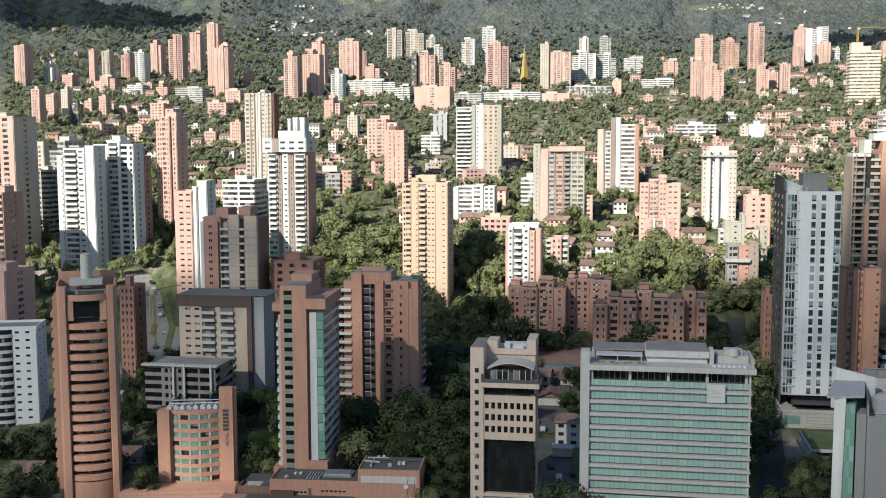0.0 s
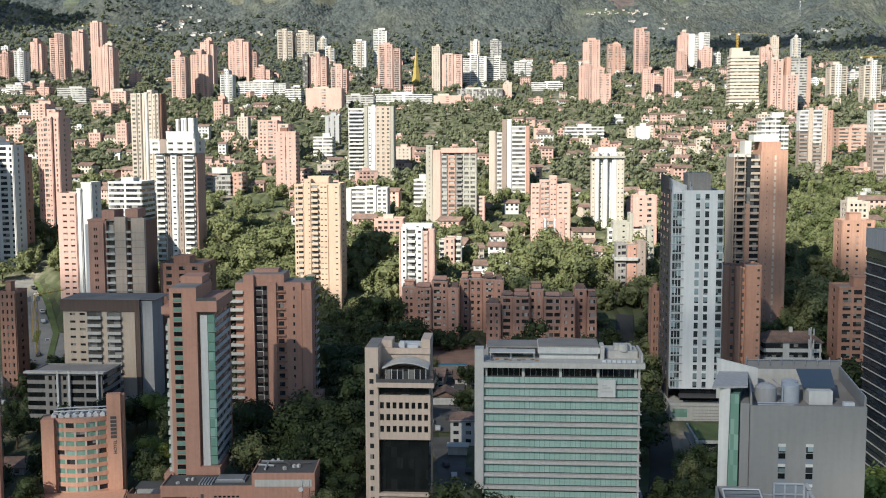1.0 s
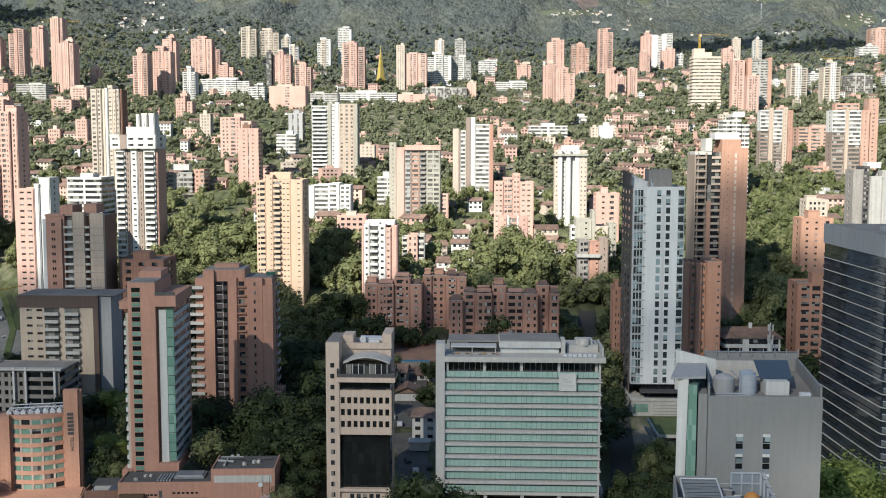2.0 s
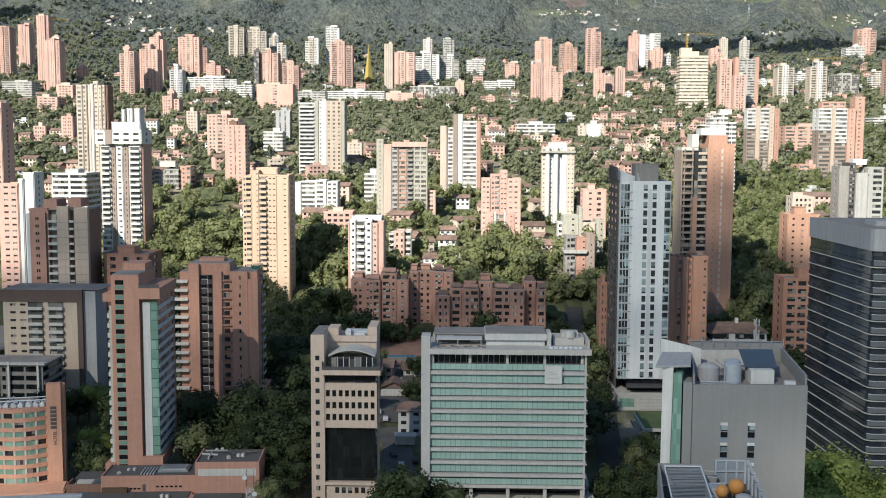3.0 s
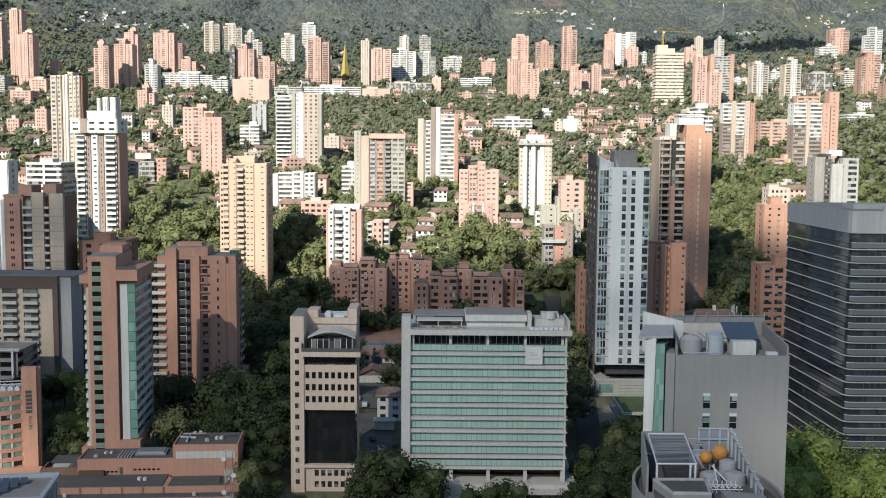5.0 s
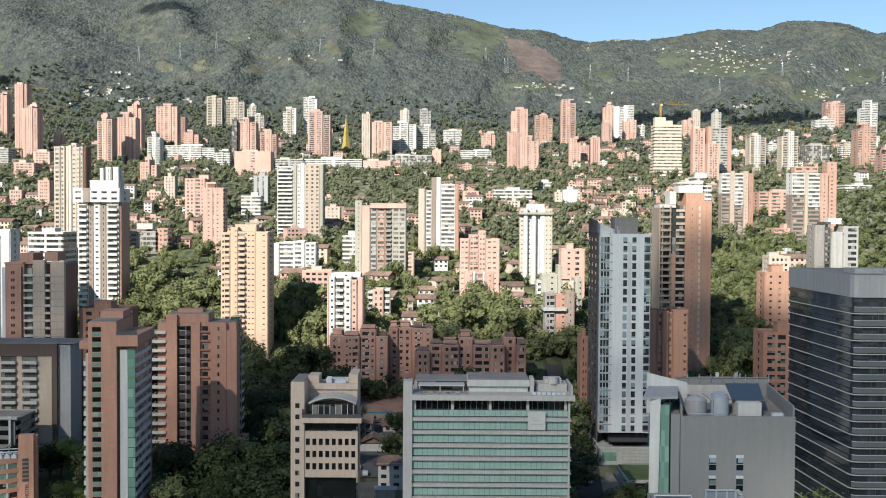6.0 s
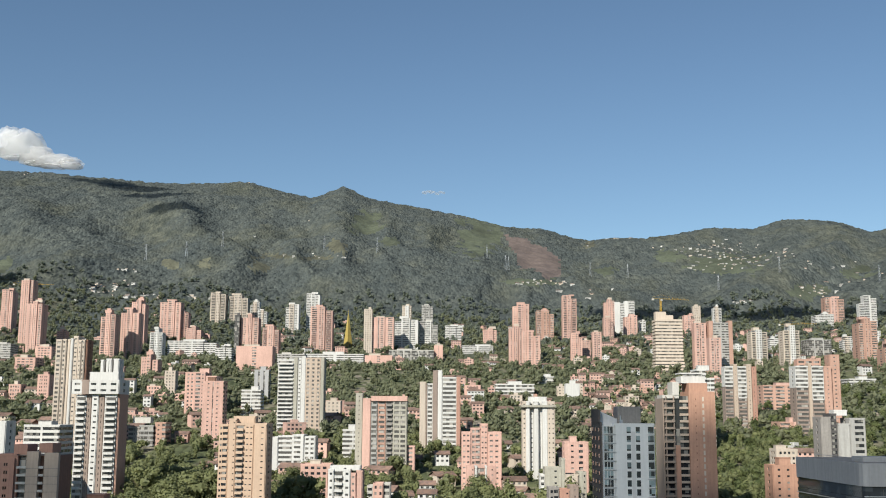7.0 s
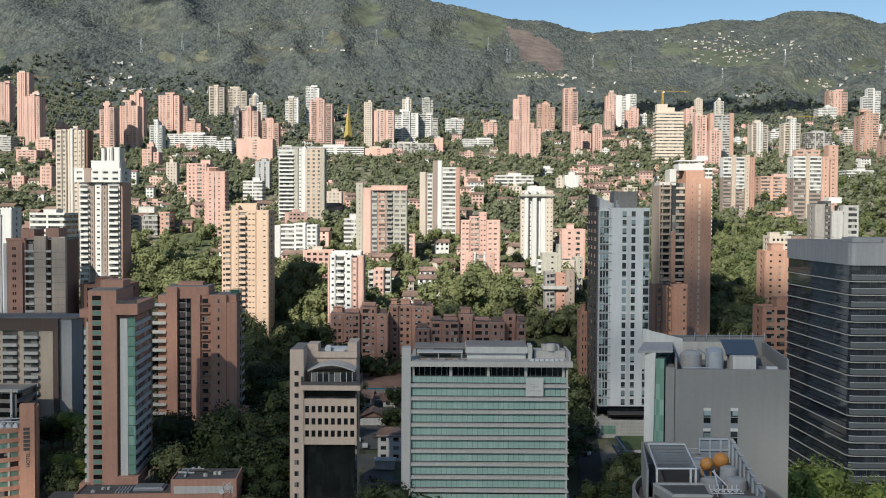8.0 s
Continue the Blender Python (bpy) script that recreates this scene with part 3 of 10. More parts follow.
    # open ground storey
    part("soffit", Solid().box(L, R_, -0.4, D, 11.7, 12.45), "slab", b)
    col = Solid().box(-0.45, 0.45, 0.3, 1.2, 0, 3.2).mesh("column", "slab")
    for k in range(5):
        part("column", col, None, b, m=pose(L + 1 + k * 9.6, 0, 8.6))
    part("lobby", Solid().box(L + 1, R_ - 1, 5.5, D - 1, 8.6, 11.7), "blackglass", b)
    part("forecourt", Solid().box(L + 0.5, 23.5, -3.0, D, 2.0, 8.6), "slab", b)
    part("entrance_canopy", Solid().box(8, 25.5, -6.0, -3.05, 6.9, 7.5).box(24.6, 25.4, -5.8, -5.2, 0, 6.9).box(20.6, 21.2, -5.8, -5.2, 0, 6.9), "slab", b)
    part("terrace_wall", Solid().box(L - 2, 20, -8.5, -8.1, 0, 4.6).box(-14, -4, -8.08, -3.2, 4.0, 5.6).box(-3, 7, -6, -3.1, 4, 6.4).box(-2, 8, -12, -11.5, 0, 3.2), "slab", b)
    return b


def _rail(x0, x1, y, z, h):
    s = Solid().box(x0, x1, y - 0.03, y + 0.03, z + h - 0.06, z + h).box(x0, x1, y - 0.02, y + 0.02, z + h * 0.5, z + h * 0.5 + 0.03)
    for k in range(int((x1 - x0) / 1.2) + 1):
        s.box(x0 + k * 1.2, x0 + k * 1.2 + 0.05, y - 0.03, y + 0.03, z, z + h)
    return s


def cream_office():
    b = thing("office_building", -36.8, 280, 4, 0, "slim cream office building with black glass front and roof pavilion", "building")
    part("stair_slab", Solid().box(-3.5, 0.1, -0.3, 14, 0, 50.6), "beigewall", b, "tall cream stair wall with small square windows")
    wn = Solid().box(-2.3, -1.2, -0.34, -0.29, 0, 1.25).mesh("window", "glass")
    for i in range(14):
        part("window", wn, None, b, m=pose(0, 0, 5.2 + i * 2.97))
    part("slab_cap", Solid().box(-3.3, -0.1, 0.4, 13.8, 50.6, 50.8), "roof", b)
    part("rear_block", Solid().box(0.1, 13.4, 7.5, 18, 0, 48.6), "beigewall", b)
    part("rear_parapet", Solid().box(0.12, 13.6, 6.9, 7.5, 47.6, 49.2), "beigewall", b)
    part("rear_turret", Solid().box(11.0, 13.5, 7.6, 18, 48.6, 51.6), "beigewall", b)
    part("rear_turret", Solid().box(0.12, 3.0, 7.6, 14, 48.6, 51.2), "beigewall", b)
    part("roof_plant", Solid().box(4.4, 10.6, 11, 15, 48.6, 49.8).box(5, 6.2, 9.6, 10.8, 48.6, 50.6).box(7, 10, 9.4, 10.4, 48.6, 49.6), "steel", b)
    # front body
    part("front_body", Solid().box(0.12, 13.8, 0.6, 7.5, 25.6, 37.6), "glassfar", b)
    band = [(37.6, 35.68), (33.93, 32.43), (30.68, 29.18), (27.43, 25.4)]
    for za, zb in band:
        part("spandrel", Solid().box(-0.2, 14.1, 0.0, 0.6, zb, za), "beigewall", b)
    for zb, za in ((35.68, 33.93), (32.43, 30.68), (29.18, 27.43)):
        pm = Solid().box(-0.33, 0.33, 0.0, 0.6, 0, zb - za).mesh("pier", "beigewall")
        for k in range(9):
            part("pier", pm, None, b, m=pose(0.12 + k * 1.71, 0.004, za))
        for k in range(8):
            part("window", Solid().box(-0.5, 0.5, 0.34, 0.40, 0, zb - za), "blackglass", b, m=pose(0.97 + k * 1.71, 0, za))
    part("dark_storey", Solid().box(0.0, 13.6, 1.8, 7.4, 37.6, 40.1), "blackglass", b)
    part("terrace_slab", Solid().box(-0.5, 15.2, -1.6, 7.6, 40.1, 41.4), "beigewall", b)
    part("terrace_rail", Solid().box(-0.4, 15.1, -1.5, -1.42, 42.3, 42.4).box(-0.4, 15.1, -1.47, -1.45, 41.4, 42.3), "dark", b)
    part("terrace_wall", Solid().box(-0.4, -0.2, -1.5, 7, 41.4, 43.6).box(14.9, 15.1, -1.5, 7, 41.4, 43.6), "dark", b)
    part("pavilion", Solid().box(2.2, 12.6, 1.2, 6.4, 41.4, 44.4), "glass", b)
    for k in range(8):
        part("pavilion_post", Solid().box(-0.08, 0.08, -0.08, 0.08, 0, 3.2), "white", b, m=pose(2.0 + k * 1.55, 1.05, 41.4))
    vault = Solid()
    n = 14
    ring = [(1.0 + 12.6 * i / n, 44.0 + 2.6 * math.sin(math.pi * (0.12 + 0.76 * i / n))) for i in range(n + 1)]
    for i in range(n):
        (xa, za), (xb, zb) = ring[i], ring[i + 1]
        vault.quad((xa, 0.2, za), (xb, 0.2, zb), (xb, 7.2, zb + 0.3), (xa, 7.2, za + 0.3)).quad((xa, 0.2, za - 0.25), (xb, 0.2, zb - 0.25), (xb, 0.2, zb), (xa, 0.2, za)).quad((xa, 0.2, za - 0.25), (xa, 7.2, za + 0.05), (xb, 7.2, zb + 0.05), (xb, 0.2, zb - 0.25))
    part("vaulted_canopy", vault, "slab", b, "curved pale grey sheet canopy over the roof terrace")
    # black curtain wall
    part("curtain_body", Solid().box(0.4, 13.6, 1.6, 7.5, 10.4, 25.4), "blackglass", b)
    pane = Solid().box(0.03, 1.24, 1.45, 1.56, 0.03, 1.9).mesh("pane", "blackglass")
    for i in range(8):
        for k in range(10):
            part("pane", pane, None, b, m=pose(0.6 + k * 1.28, 0, 10.4 + i * 1.875))
    part("base_block", Solid().box(0.2, 13.6, 0.4, 7.5, -2, 10.4), "beigewall", b)
    lw = Solid().box(0, 1.1, 0.34, 0.40, 0, 1.6).mesh("window", "glass")
    for z in (0.8, 4.2, 7.3):
        for k in range(5):
            part("window", lw, None, b, m=pose(2.75 + k * 1.75, 0, z))
    part("base_ledge", Solid().box(-0.2, 14.0, -0.4, 0.5, 9.7, 10.5), "beigewall", b)
    part("porch", Solid().box(0.8, 12.6, -3.0, 0.4, -2.2, -1.4), "slab", b)
    return b


def hotel_tower():
    b = thing("hotel_tower", -92, 286, 9, 4, "slim brick hotel tower with green glass strips on its edges", "building")
    part("brick_slab", Solid().box(-3.6, 3.9, 0, 20, 0, 60.5), "hotelbrick", b)
    dk = Solid().box(-2.5, -0.2, -0.06, 0.02, 0, 1.25).mesh("window", "blackglass")
    gn = Solid().box(-2.5, -0.2, -0.06, 0.02, 0, 1.0).mesh("window", "tealstrip")
    for i in range(20):
        z = 5.2 + i * 2.70
        part("window", dk, None, b, m=pose(0, 0, z + 1.42))
        part("window", gn, None, b, m=pose(0, 0, z + 0.2))
    part("edge_strip", Solid().box(-4.5, -3.6, 1.0, 19, 7, 52), "cream", b)
    bay = Solid().box(-5.0, -4.5, 1.4, 6.0, 0.2, 1.9).mesh("bay_window", "tealstrip")
    sill = Solid().box(-5.15, -4.5, 1.3, 6.2, 0, 0.2).box(-5.15, -4.5, 1.3, 1.4, 0.2, 1.3).mesh("bay_sill", "white")
    for i in range(16):
        part("bay_window", bay, None, b, m=pose(0, 0, 8.0 + i * 2.70))
        part("bay_sill", sill, None, b, m=pose(0, 0, 8.0 + i * 2.70))
    part("side_body", Solid().box(3.9, 8.5, 1.4, 21, 7, 54.0), "brown", b)
    part("white_pilaster", Solid().box(4.6, 6.6, 0.9, 1.4, 10, 53), "white", b)
    gl = Solid().box(6.7, 8.6, 0.9, 1.42, 0.06, 2.6).mesh("corner_glass", "tealstrip")
    sw = Solid().box(8.5, 8.62, 1.5, 20.5, 0.05, 1.55).mesh("window", "glassfar")
    sp = Solid().box(8.5, 8.85, 1.3, 20.8, 0, 1.15).mesh("spandrel", "white")
    for i in range(16):
        z = 10.2 + i * 2.70
        part("corner_glass", gl, None, b, m=pose(0, 0, z))
        part("window", sw, None, b, m=pose(0, 0, z + 1.15))
        part("spandrel", sp, None, b, m=pose(0, 0, z))
    part("rear_wall", Solid().box(8.5, 9.0, 20.5, 21.4, 7, 55), "hotelbrick", b)
    part("crown", Solid().box(3.6, 9.6, -0.6, 22, 54.0, 57.0).box(-6.0, -3.6, 0.4, 12, 53.2, 55.4), "hotelbrick", b)
    part("crown_rail", Solid().box(3.9, 9.4, -0.4, -0.3, 57.0, 58.0), "dark", b)
    part("roof", Solid().box(-3.4, 3.7, 0.3, 19.8, 60.5, 60.7), "roof", b)
    part("roof_house", Solid().box(-2.8, 3.4, 10, 19, 60.6, 62.6), "hotelbrick", b)
    part("base_collar", Solid().box(-6.2, -3.6, -0.6, 10, 6.4, 8.2).box(3.6, 9.6, -0.9, 12, 7.4, 10.0), "hotelbrick", b)
    return b


def hotel_podium():
    b = thing("hotel_podium", -75, 272, 4, 4, "stepped brick hotel podium with dark flat roofs", "building")
    part("hall", Solid().box(-20, 5, 2, 13, -2, 13.1), "hotelbrick", b)
    part("ballroom", Solid().box(5, 21.8, 0, 13, -2, 17.2).box(5, 21.8, -0.01, 0.3, 17.2, 17.8), "hotelbrick", b)
    part("ballroom_roof", Solid().box(5.3, 21.5, 0.4, 12.8, 17.2, 17.45), "roofdark", b)
    part("hall_roof", Solid().box(-19.6, 4.8, 2.4, 12.8, 13.1, 13.3), "roofdark", b)
    part("white_band", Solid().box(5.8, 21.0, -0.12, -0.02, 14.1, 16.0), "slab", b)
    part("plant", Solid().box(-6, 2, 6, 11, 13.1, 13.9).box(-5.5, 1.5, 6.4, 10.6, 13.9, 14.2), "metal", b)
    unit = Solid().box(-0.45, 0.45, -0.4, 0.4, 0, 0.75).tube((0, 0, 0.75), (0, 0, 0.9), 0.3, 0.3, 8).mesh("air_unit", "slab")
    for x, y, z in ((9, 11, 17.45), (10.4, 11.6, 17.45), (13.2, 4.2, 17.45), (15.6, 6.0, 17.45), (16.8, 6.2, 17.45), (-14, 8, 13.1), (-12.6, 8.2, 13.1), (-16, 5, 13.1), (-3, -3, 9.45), (-1.6, -3.2, 9.45), (-20, -10, 7.65), (12, -10.5, 7.65)):
        part("air_unit", unit, None, b, m=pose(x, y, z, 0, 0, x * 9))
    for k, (x0, y0, x1, y1) in enumerate(((6, 9.5, 13, 9.5), (6, 10.4, 12, 10.4), (13, 9.5, 14.5, 7), (5.6, 7.6, 10, 6.6), (16, 8.4, 20, 9.4), (8, 3.4, 8, 9.4))):
        part("duct", Solid().tube((x0, y0, 17.8), (x1, y1, 17.8), 0.32, 0.32, 6), "slabgrey" if k % 2 else "roofdark", b)
    for k in range(5):
        part("duct", Solid().tube((-10 + k * 0.8, 4, 13.5), (-10 + k * 0.8, 9.5, 13.5), 0.25, 0.25, 6), "slabgrey", b)
    part("parapet", Solid().box(-20, 5, 2.0, 2.3, 13.1, 13.7).box(-20, -19.7, 2.3, 13, 13.1, 13.7), "hotelbrick", b)
    part("parapet", Solid().box(21.5, 21.8, 0.3, 13, 17.2, 17.8).box(5, 5.3, 0.3, 13, 17.2, 17.8), "hotelbrick", b)
    wl = Solid().box(0, 0.75, 1.94, 1.99, 0, 0.45).mesh("window", "blackglass")
    for k in range(6):
        part("window", wl, None, b, m=pose(-5.6 + k * 1.2, 0, 10.5))
    for k in range(3):
        part("window", wl, None, b, m=pose(-12.6 + k * 1.05, 0, 10.0))
    part("doorway", Solid().box(-9.2, -8.4, 1.93, 1.99, 9.5, 11.4), "dark", b)
    part("hedge_box", Solid().box(-19.5, -13.0, 0.6, 1.9, 9.45, 10.7), "hedge", b, "clipped reddish hedge")
    part("lower_wing", Solid().box(-33, 4, -8, 2, -2, 9.2).box(4, 23, -8, 0, -2, 9.2), "hotelbrick", b)
    part("lower_roof", Solid().box(-26, 3.5, -7.6, 1.8, 9.2, 9.45).box(5, 20, -7.4, -0.2, 9.2, 9.45), "roofdark", b)
    part("front_wing", Solid().box(-33, 23, -13, -8, -3, 7.4).box(-33, 23, -13.2, -12.7, 7.4, 8.0), "hotelbrick", b)
    part("front_wing", Solid().box(-33, 23, -22, -13.2, -3, 5.4).box(-33, 23, -22.2, -21.7, 5.4, 6.1), "hotelbrick", b)
    part("front_roof", Solid().box(-32.6, 22.6, -21.6, -13.3, 5.4, 5.65), "roofdark", b)
    part("front_roof", Solid().box(-32.6, 22.6, -12.6, -8.2, 7.4, 7.65), "roofdark", b)
    for k in range(6):
        part("pilaster", Solid().box(-0.25, 0.25, -8.15, -8.0, 7.65, 9.2), "brown", b, m=pose(-22 + k * 5.2, 0, 0))
    part("barrel_roof", Solid().prism([(5.5, -6.4), (18, -6.4), (17.4, -1.4), (6.2, -1.4)], 9.45, 9.9), "roofdark", b)
    part("garden_terrace", Solid().box(-30, -20.2, 4, 16, 0, 8.4), "slab", b)
    part("terrace_awning", Solid().box(-28, -21, 6, 12, 11.6, 11.9).box(-27.8, -27.6, 6.2, 6.4, 8.4, 11.6).box(-21.4, -21.2, 6.2, 6.4, 8.4, 11.6), "roofdark", b)
    part("pergola", Solid().box(-29.6, -20.4, 3.6, 3.9, 8.4, 11.0).box(-29.6, -29.2, 3.9, 9, 8.4, 11.0), "brown", b)
    return b


def big_brick_tower():
    b = thing("apartment_tower", -79, 340, 11, 3, "massive brick apartment tower with dark zigzag window strips", "building")
    h = 56.0
    part("body", Solid().box(-12.5, 12.4, 0.5, 13, -4, h - 3).box(-9.6, 3.6, 0.4, 12, h - 3, h - 0.3), "hotelbrick", b)
    for q in ((-9.6, -6.2, -0.8, 0.5, -2, h - 0.4), (-1.8, 1.0, -0.3, 0.5, -2, h - 2.8), (4.4, 9.4, -0.8, 0.5, -2, h - 2.8), (9.6, 12.8, -1.6, 6, -2, h - 5.2)):
        part("buttress", Solid().box(*q), "hotelbrick", b)
    part("low_annexe", Solid().box(9, 15.5, -3, 8, -4, 16), "hotelbrick", b)
    part("dark_strip", Solid().box(-6.0, -2.0, 0.30, 0.52, 6, h - 4), "darkbrick", b)
    fh = 2.85
    bal = Solid().box(-13.9, -9.7, -1.3, 0.5, 0, 0.18).box(-13.9, -9.7, -1.3, -1.15, 0.18, 1.05).box(-13.9, -13.75, -1.15, 3.5, 0.18, 1.05).box(-13.9, -12.5, 0.5, 3.5, 0, 0.18).mesh("balcony", "slab")
    zig, turns = Solid(), [(-5.6, 0.9), (-3.6, 0.9), (-3.6, -0.5), (-3.4, -0.5), (-3.4, 1.05), (-5.6, 1.05)]
    zig.v = [(x, y, z) for y in (0.10, 0.32) for x, z in turns]
    zig.f = [tuple(range(6)), tuple(range(11, 5, -1))] + [(q, 6 + q, 6 + (q + 1) % 6, (q + 1) % 6) for q in range(6)]
    zig = zig.mesh("ledge", "slab")
    w1 = Solid().box(-3.3, -2.2, 0.22, 0.31, 1.0, 2.3).mesh("window", "blackglass")
    w0 = Solid().box(-5.6, -3.9, 0.22, 0.31, 1.2, 2.1).mesh("window", "blackglass")
    w2 = Solid().box(1.6, 3.4, 0.42, 0.51, 0.9, 2.3).mesh("window", "glass")
    s2 = Solid().box(1.1, 4.2, -0.35, 0.5, 0.35, 0.8).mesh("sill", "brick")
    w3 = Solid().box(6.6, 7.2, -0.86, -0.79, 1.0, 2.2).mesh("window", "glass")
    w4 = Solid().box(12.4, 12.46, 7.5, 10.5, 0.9, 2.4).mesh("window", "glass")
    b4 = Solid().box(12.4, 13.4, 7, 12, 0, 0.15).box(13.28, 13.4, 7, 12, 0.15, 1.0).mesh("balcony", "slab")
    for i in range(17):
        z = 6.0 + i * fh * 1.02
        if z + 3 > h - 3:
            break
        for nm, me in (("balcony", bal), ("ledge", zig), ("window", w1), ("window", w0), ("window", w2), ("sill", s2), ("window", w3), ("window", w4), ("balcony", b4)):
            part(nm, me, None, b, m=pose(0, 0, z))
    part("roof", Solid().box(-12.2, 12.2, 0.8, 12.8, h - 3, h - 2.8).box(-9.3, 3.4, 0.8, 11.8, h - 0.3, h - 0.1), "roof", b)
    part("roof_house", Solid().box(-7, 1, 5, 10, h - 0.1, h + 1.0), "hotelbrick", b)
    part("green_roof", Solid().box(9.8, 12.6, 6, 12.6, h - 2.8, h - 1.6), "greendark", b)
    return b


def grey_office():
    b = thing("office_building", -153, 378, 14, 0, "beige office block with recessed windows under a dark attic", "building")
    fh = 2.85
    block(b, -13.2, 13.6, 0, 16, 0, 12, fh, "p1.2 s3 s3 b4.5 p1.6 b4.5 p4", "p1", "officebeige", "slab", sides="", up=0.0)
    part("attic", Solid().box(-14.2, 15.6, -0.8, 17, 12 * fh, 12 * fh + 4.2), "atticbrown", b, "dark brown attic band")
    part("frame_edge", Solid().box(14.0, 15.6, -0.8, 18, 0, 12 * fh), "atticbrown", b)
    part("stair_slab", Solid().box(15.6, 20.0, 0.5, 12, -2, 12 * fh + 3.8), "slabgrey", b)
    part("roof", Solid().box(-14, 21.8, 0, 16.6, 12 * fh + 4.2, 12 * fh + 4.4), "roof", b)
    part("base", Solid().box(-14, 22, -1, 18, -6, -0.004), "slab", b)
    part("porch", Solid().box(8, 20, -7, -1, 1.6, 2.1).box(8.4, 8.8, -6.6, -6.2, -4, 1.6).box(19, 19.4, -6.6, -6.2, -4, 1.6), "slab", b)
    return b


def brown_tower():
    b = thing("apartment_tower", -156, 402, 18, 0, "brown concrete and brick apartment tower with slim balconies", "building")
    fh, n = 2.85, 22
    h = n * fh
    part("brick_wing", Solid().box(-9.8, -2.6, 0, 16, -8, h - 1), "brownbrick", b)
    part("edge_wall", Solid().box(-11.2, -9.8, 0.4, 15, -8, h - 2.4), "pale", b)
    part("middle", Solid().box(-2.6, 12, 1.6, 16, -8, h - 1), "brown", b)
    part("rib", Solid().box(-5.6, -3.4, -1.0, 0, -8, h - 2), "brownbrick", b)
    part("concrete_bay", Solid().box(1.0, 5.4, -0.9, 1.6, -8, h + 0.5), "taupe", b)
    part("concrete_bay", Solid().box(7.4, 12.6, -0.4, 1.6, -8, h), "taupe", b)
    bal = Solid().box(-2.6, 0.9, -0.9, 1.6, 0, 0.15).box(-2.6, 0.9, -0.9, -0.78, 0.15, 0.9).mesh("balcony", "slab")
    bal2 = Solid().box(5.5, 7.3, -0.7, 1.6, 0, 0.15).box(5.5, 7.3, -0.7, -0.58, 0.15, 0.9).mesh("balcony", "slab")
    wn = Solid().box(-7.6, -7.1, -0.06, 0.01, 0.9, 2.0).mesh("window", "blackglass")
    wm = Solid().box(-6.8, -6.3, -0.06, 0.01, 0.9, 2.0).mesh("window", "blackglass")
    gr = Solid().box(0.9, 5.5, -0.96, -0.85, 0, 0.16).mesh("floor_line", "darkslab")
    gs = Solid().box(7.3, 12.7, -0.46, -0.35, 0, 0.16).mesh("floor_line", "darkslab")
    for i in range(n - 1):
        z = i * fh
        for nm, me in (("balcony", bal), ("balcony", bal2), ("window", wn), ("window", wm), ("floor_line", gr), ("floor_line", gs)):
            part(nm, me, None, b, m=pose(0, 0, z))
    part("window", Solid().quad((-2.5, 1.5, 0), (0.9, 1.5, 0), (0.9, 1.5, h - 1.5), (-2.5, 1.5, h - 1.5)), "glassfar", b)
    part("crown", Solid().box(-5, 0, 2, 12, h - 1, h + 3).box(4, 9, 3, 12, h, h + 3.4).box(-10.0, -3, -0.2, 8, h - 1.2, h - 0.4), "brownbrick", b)
    part("roof", Solid().box(-9.6, 11.8, 0.4, 15.8, h - 1, h - 0.8), "roof", b)
    return b


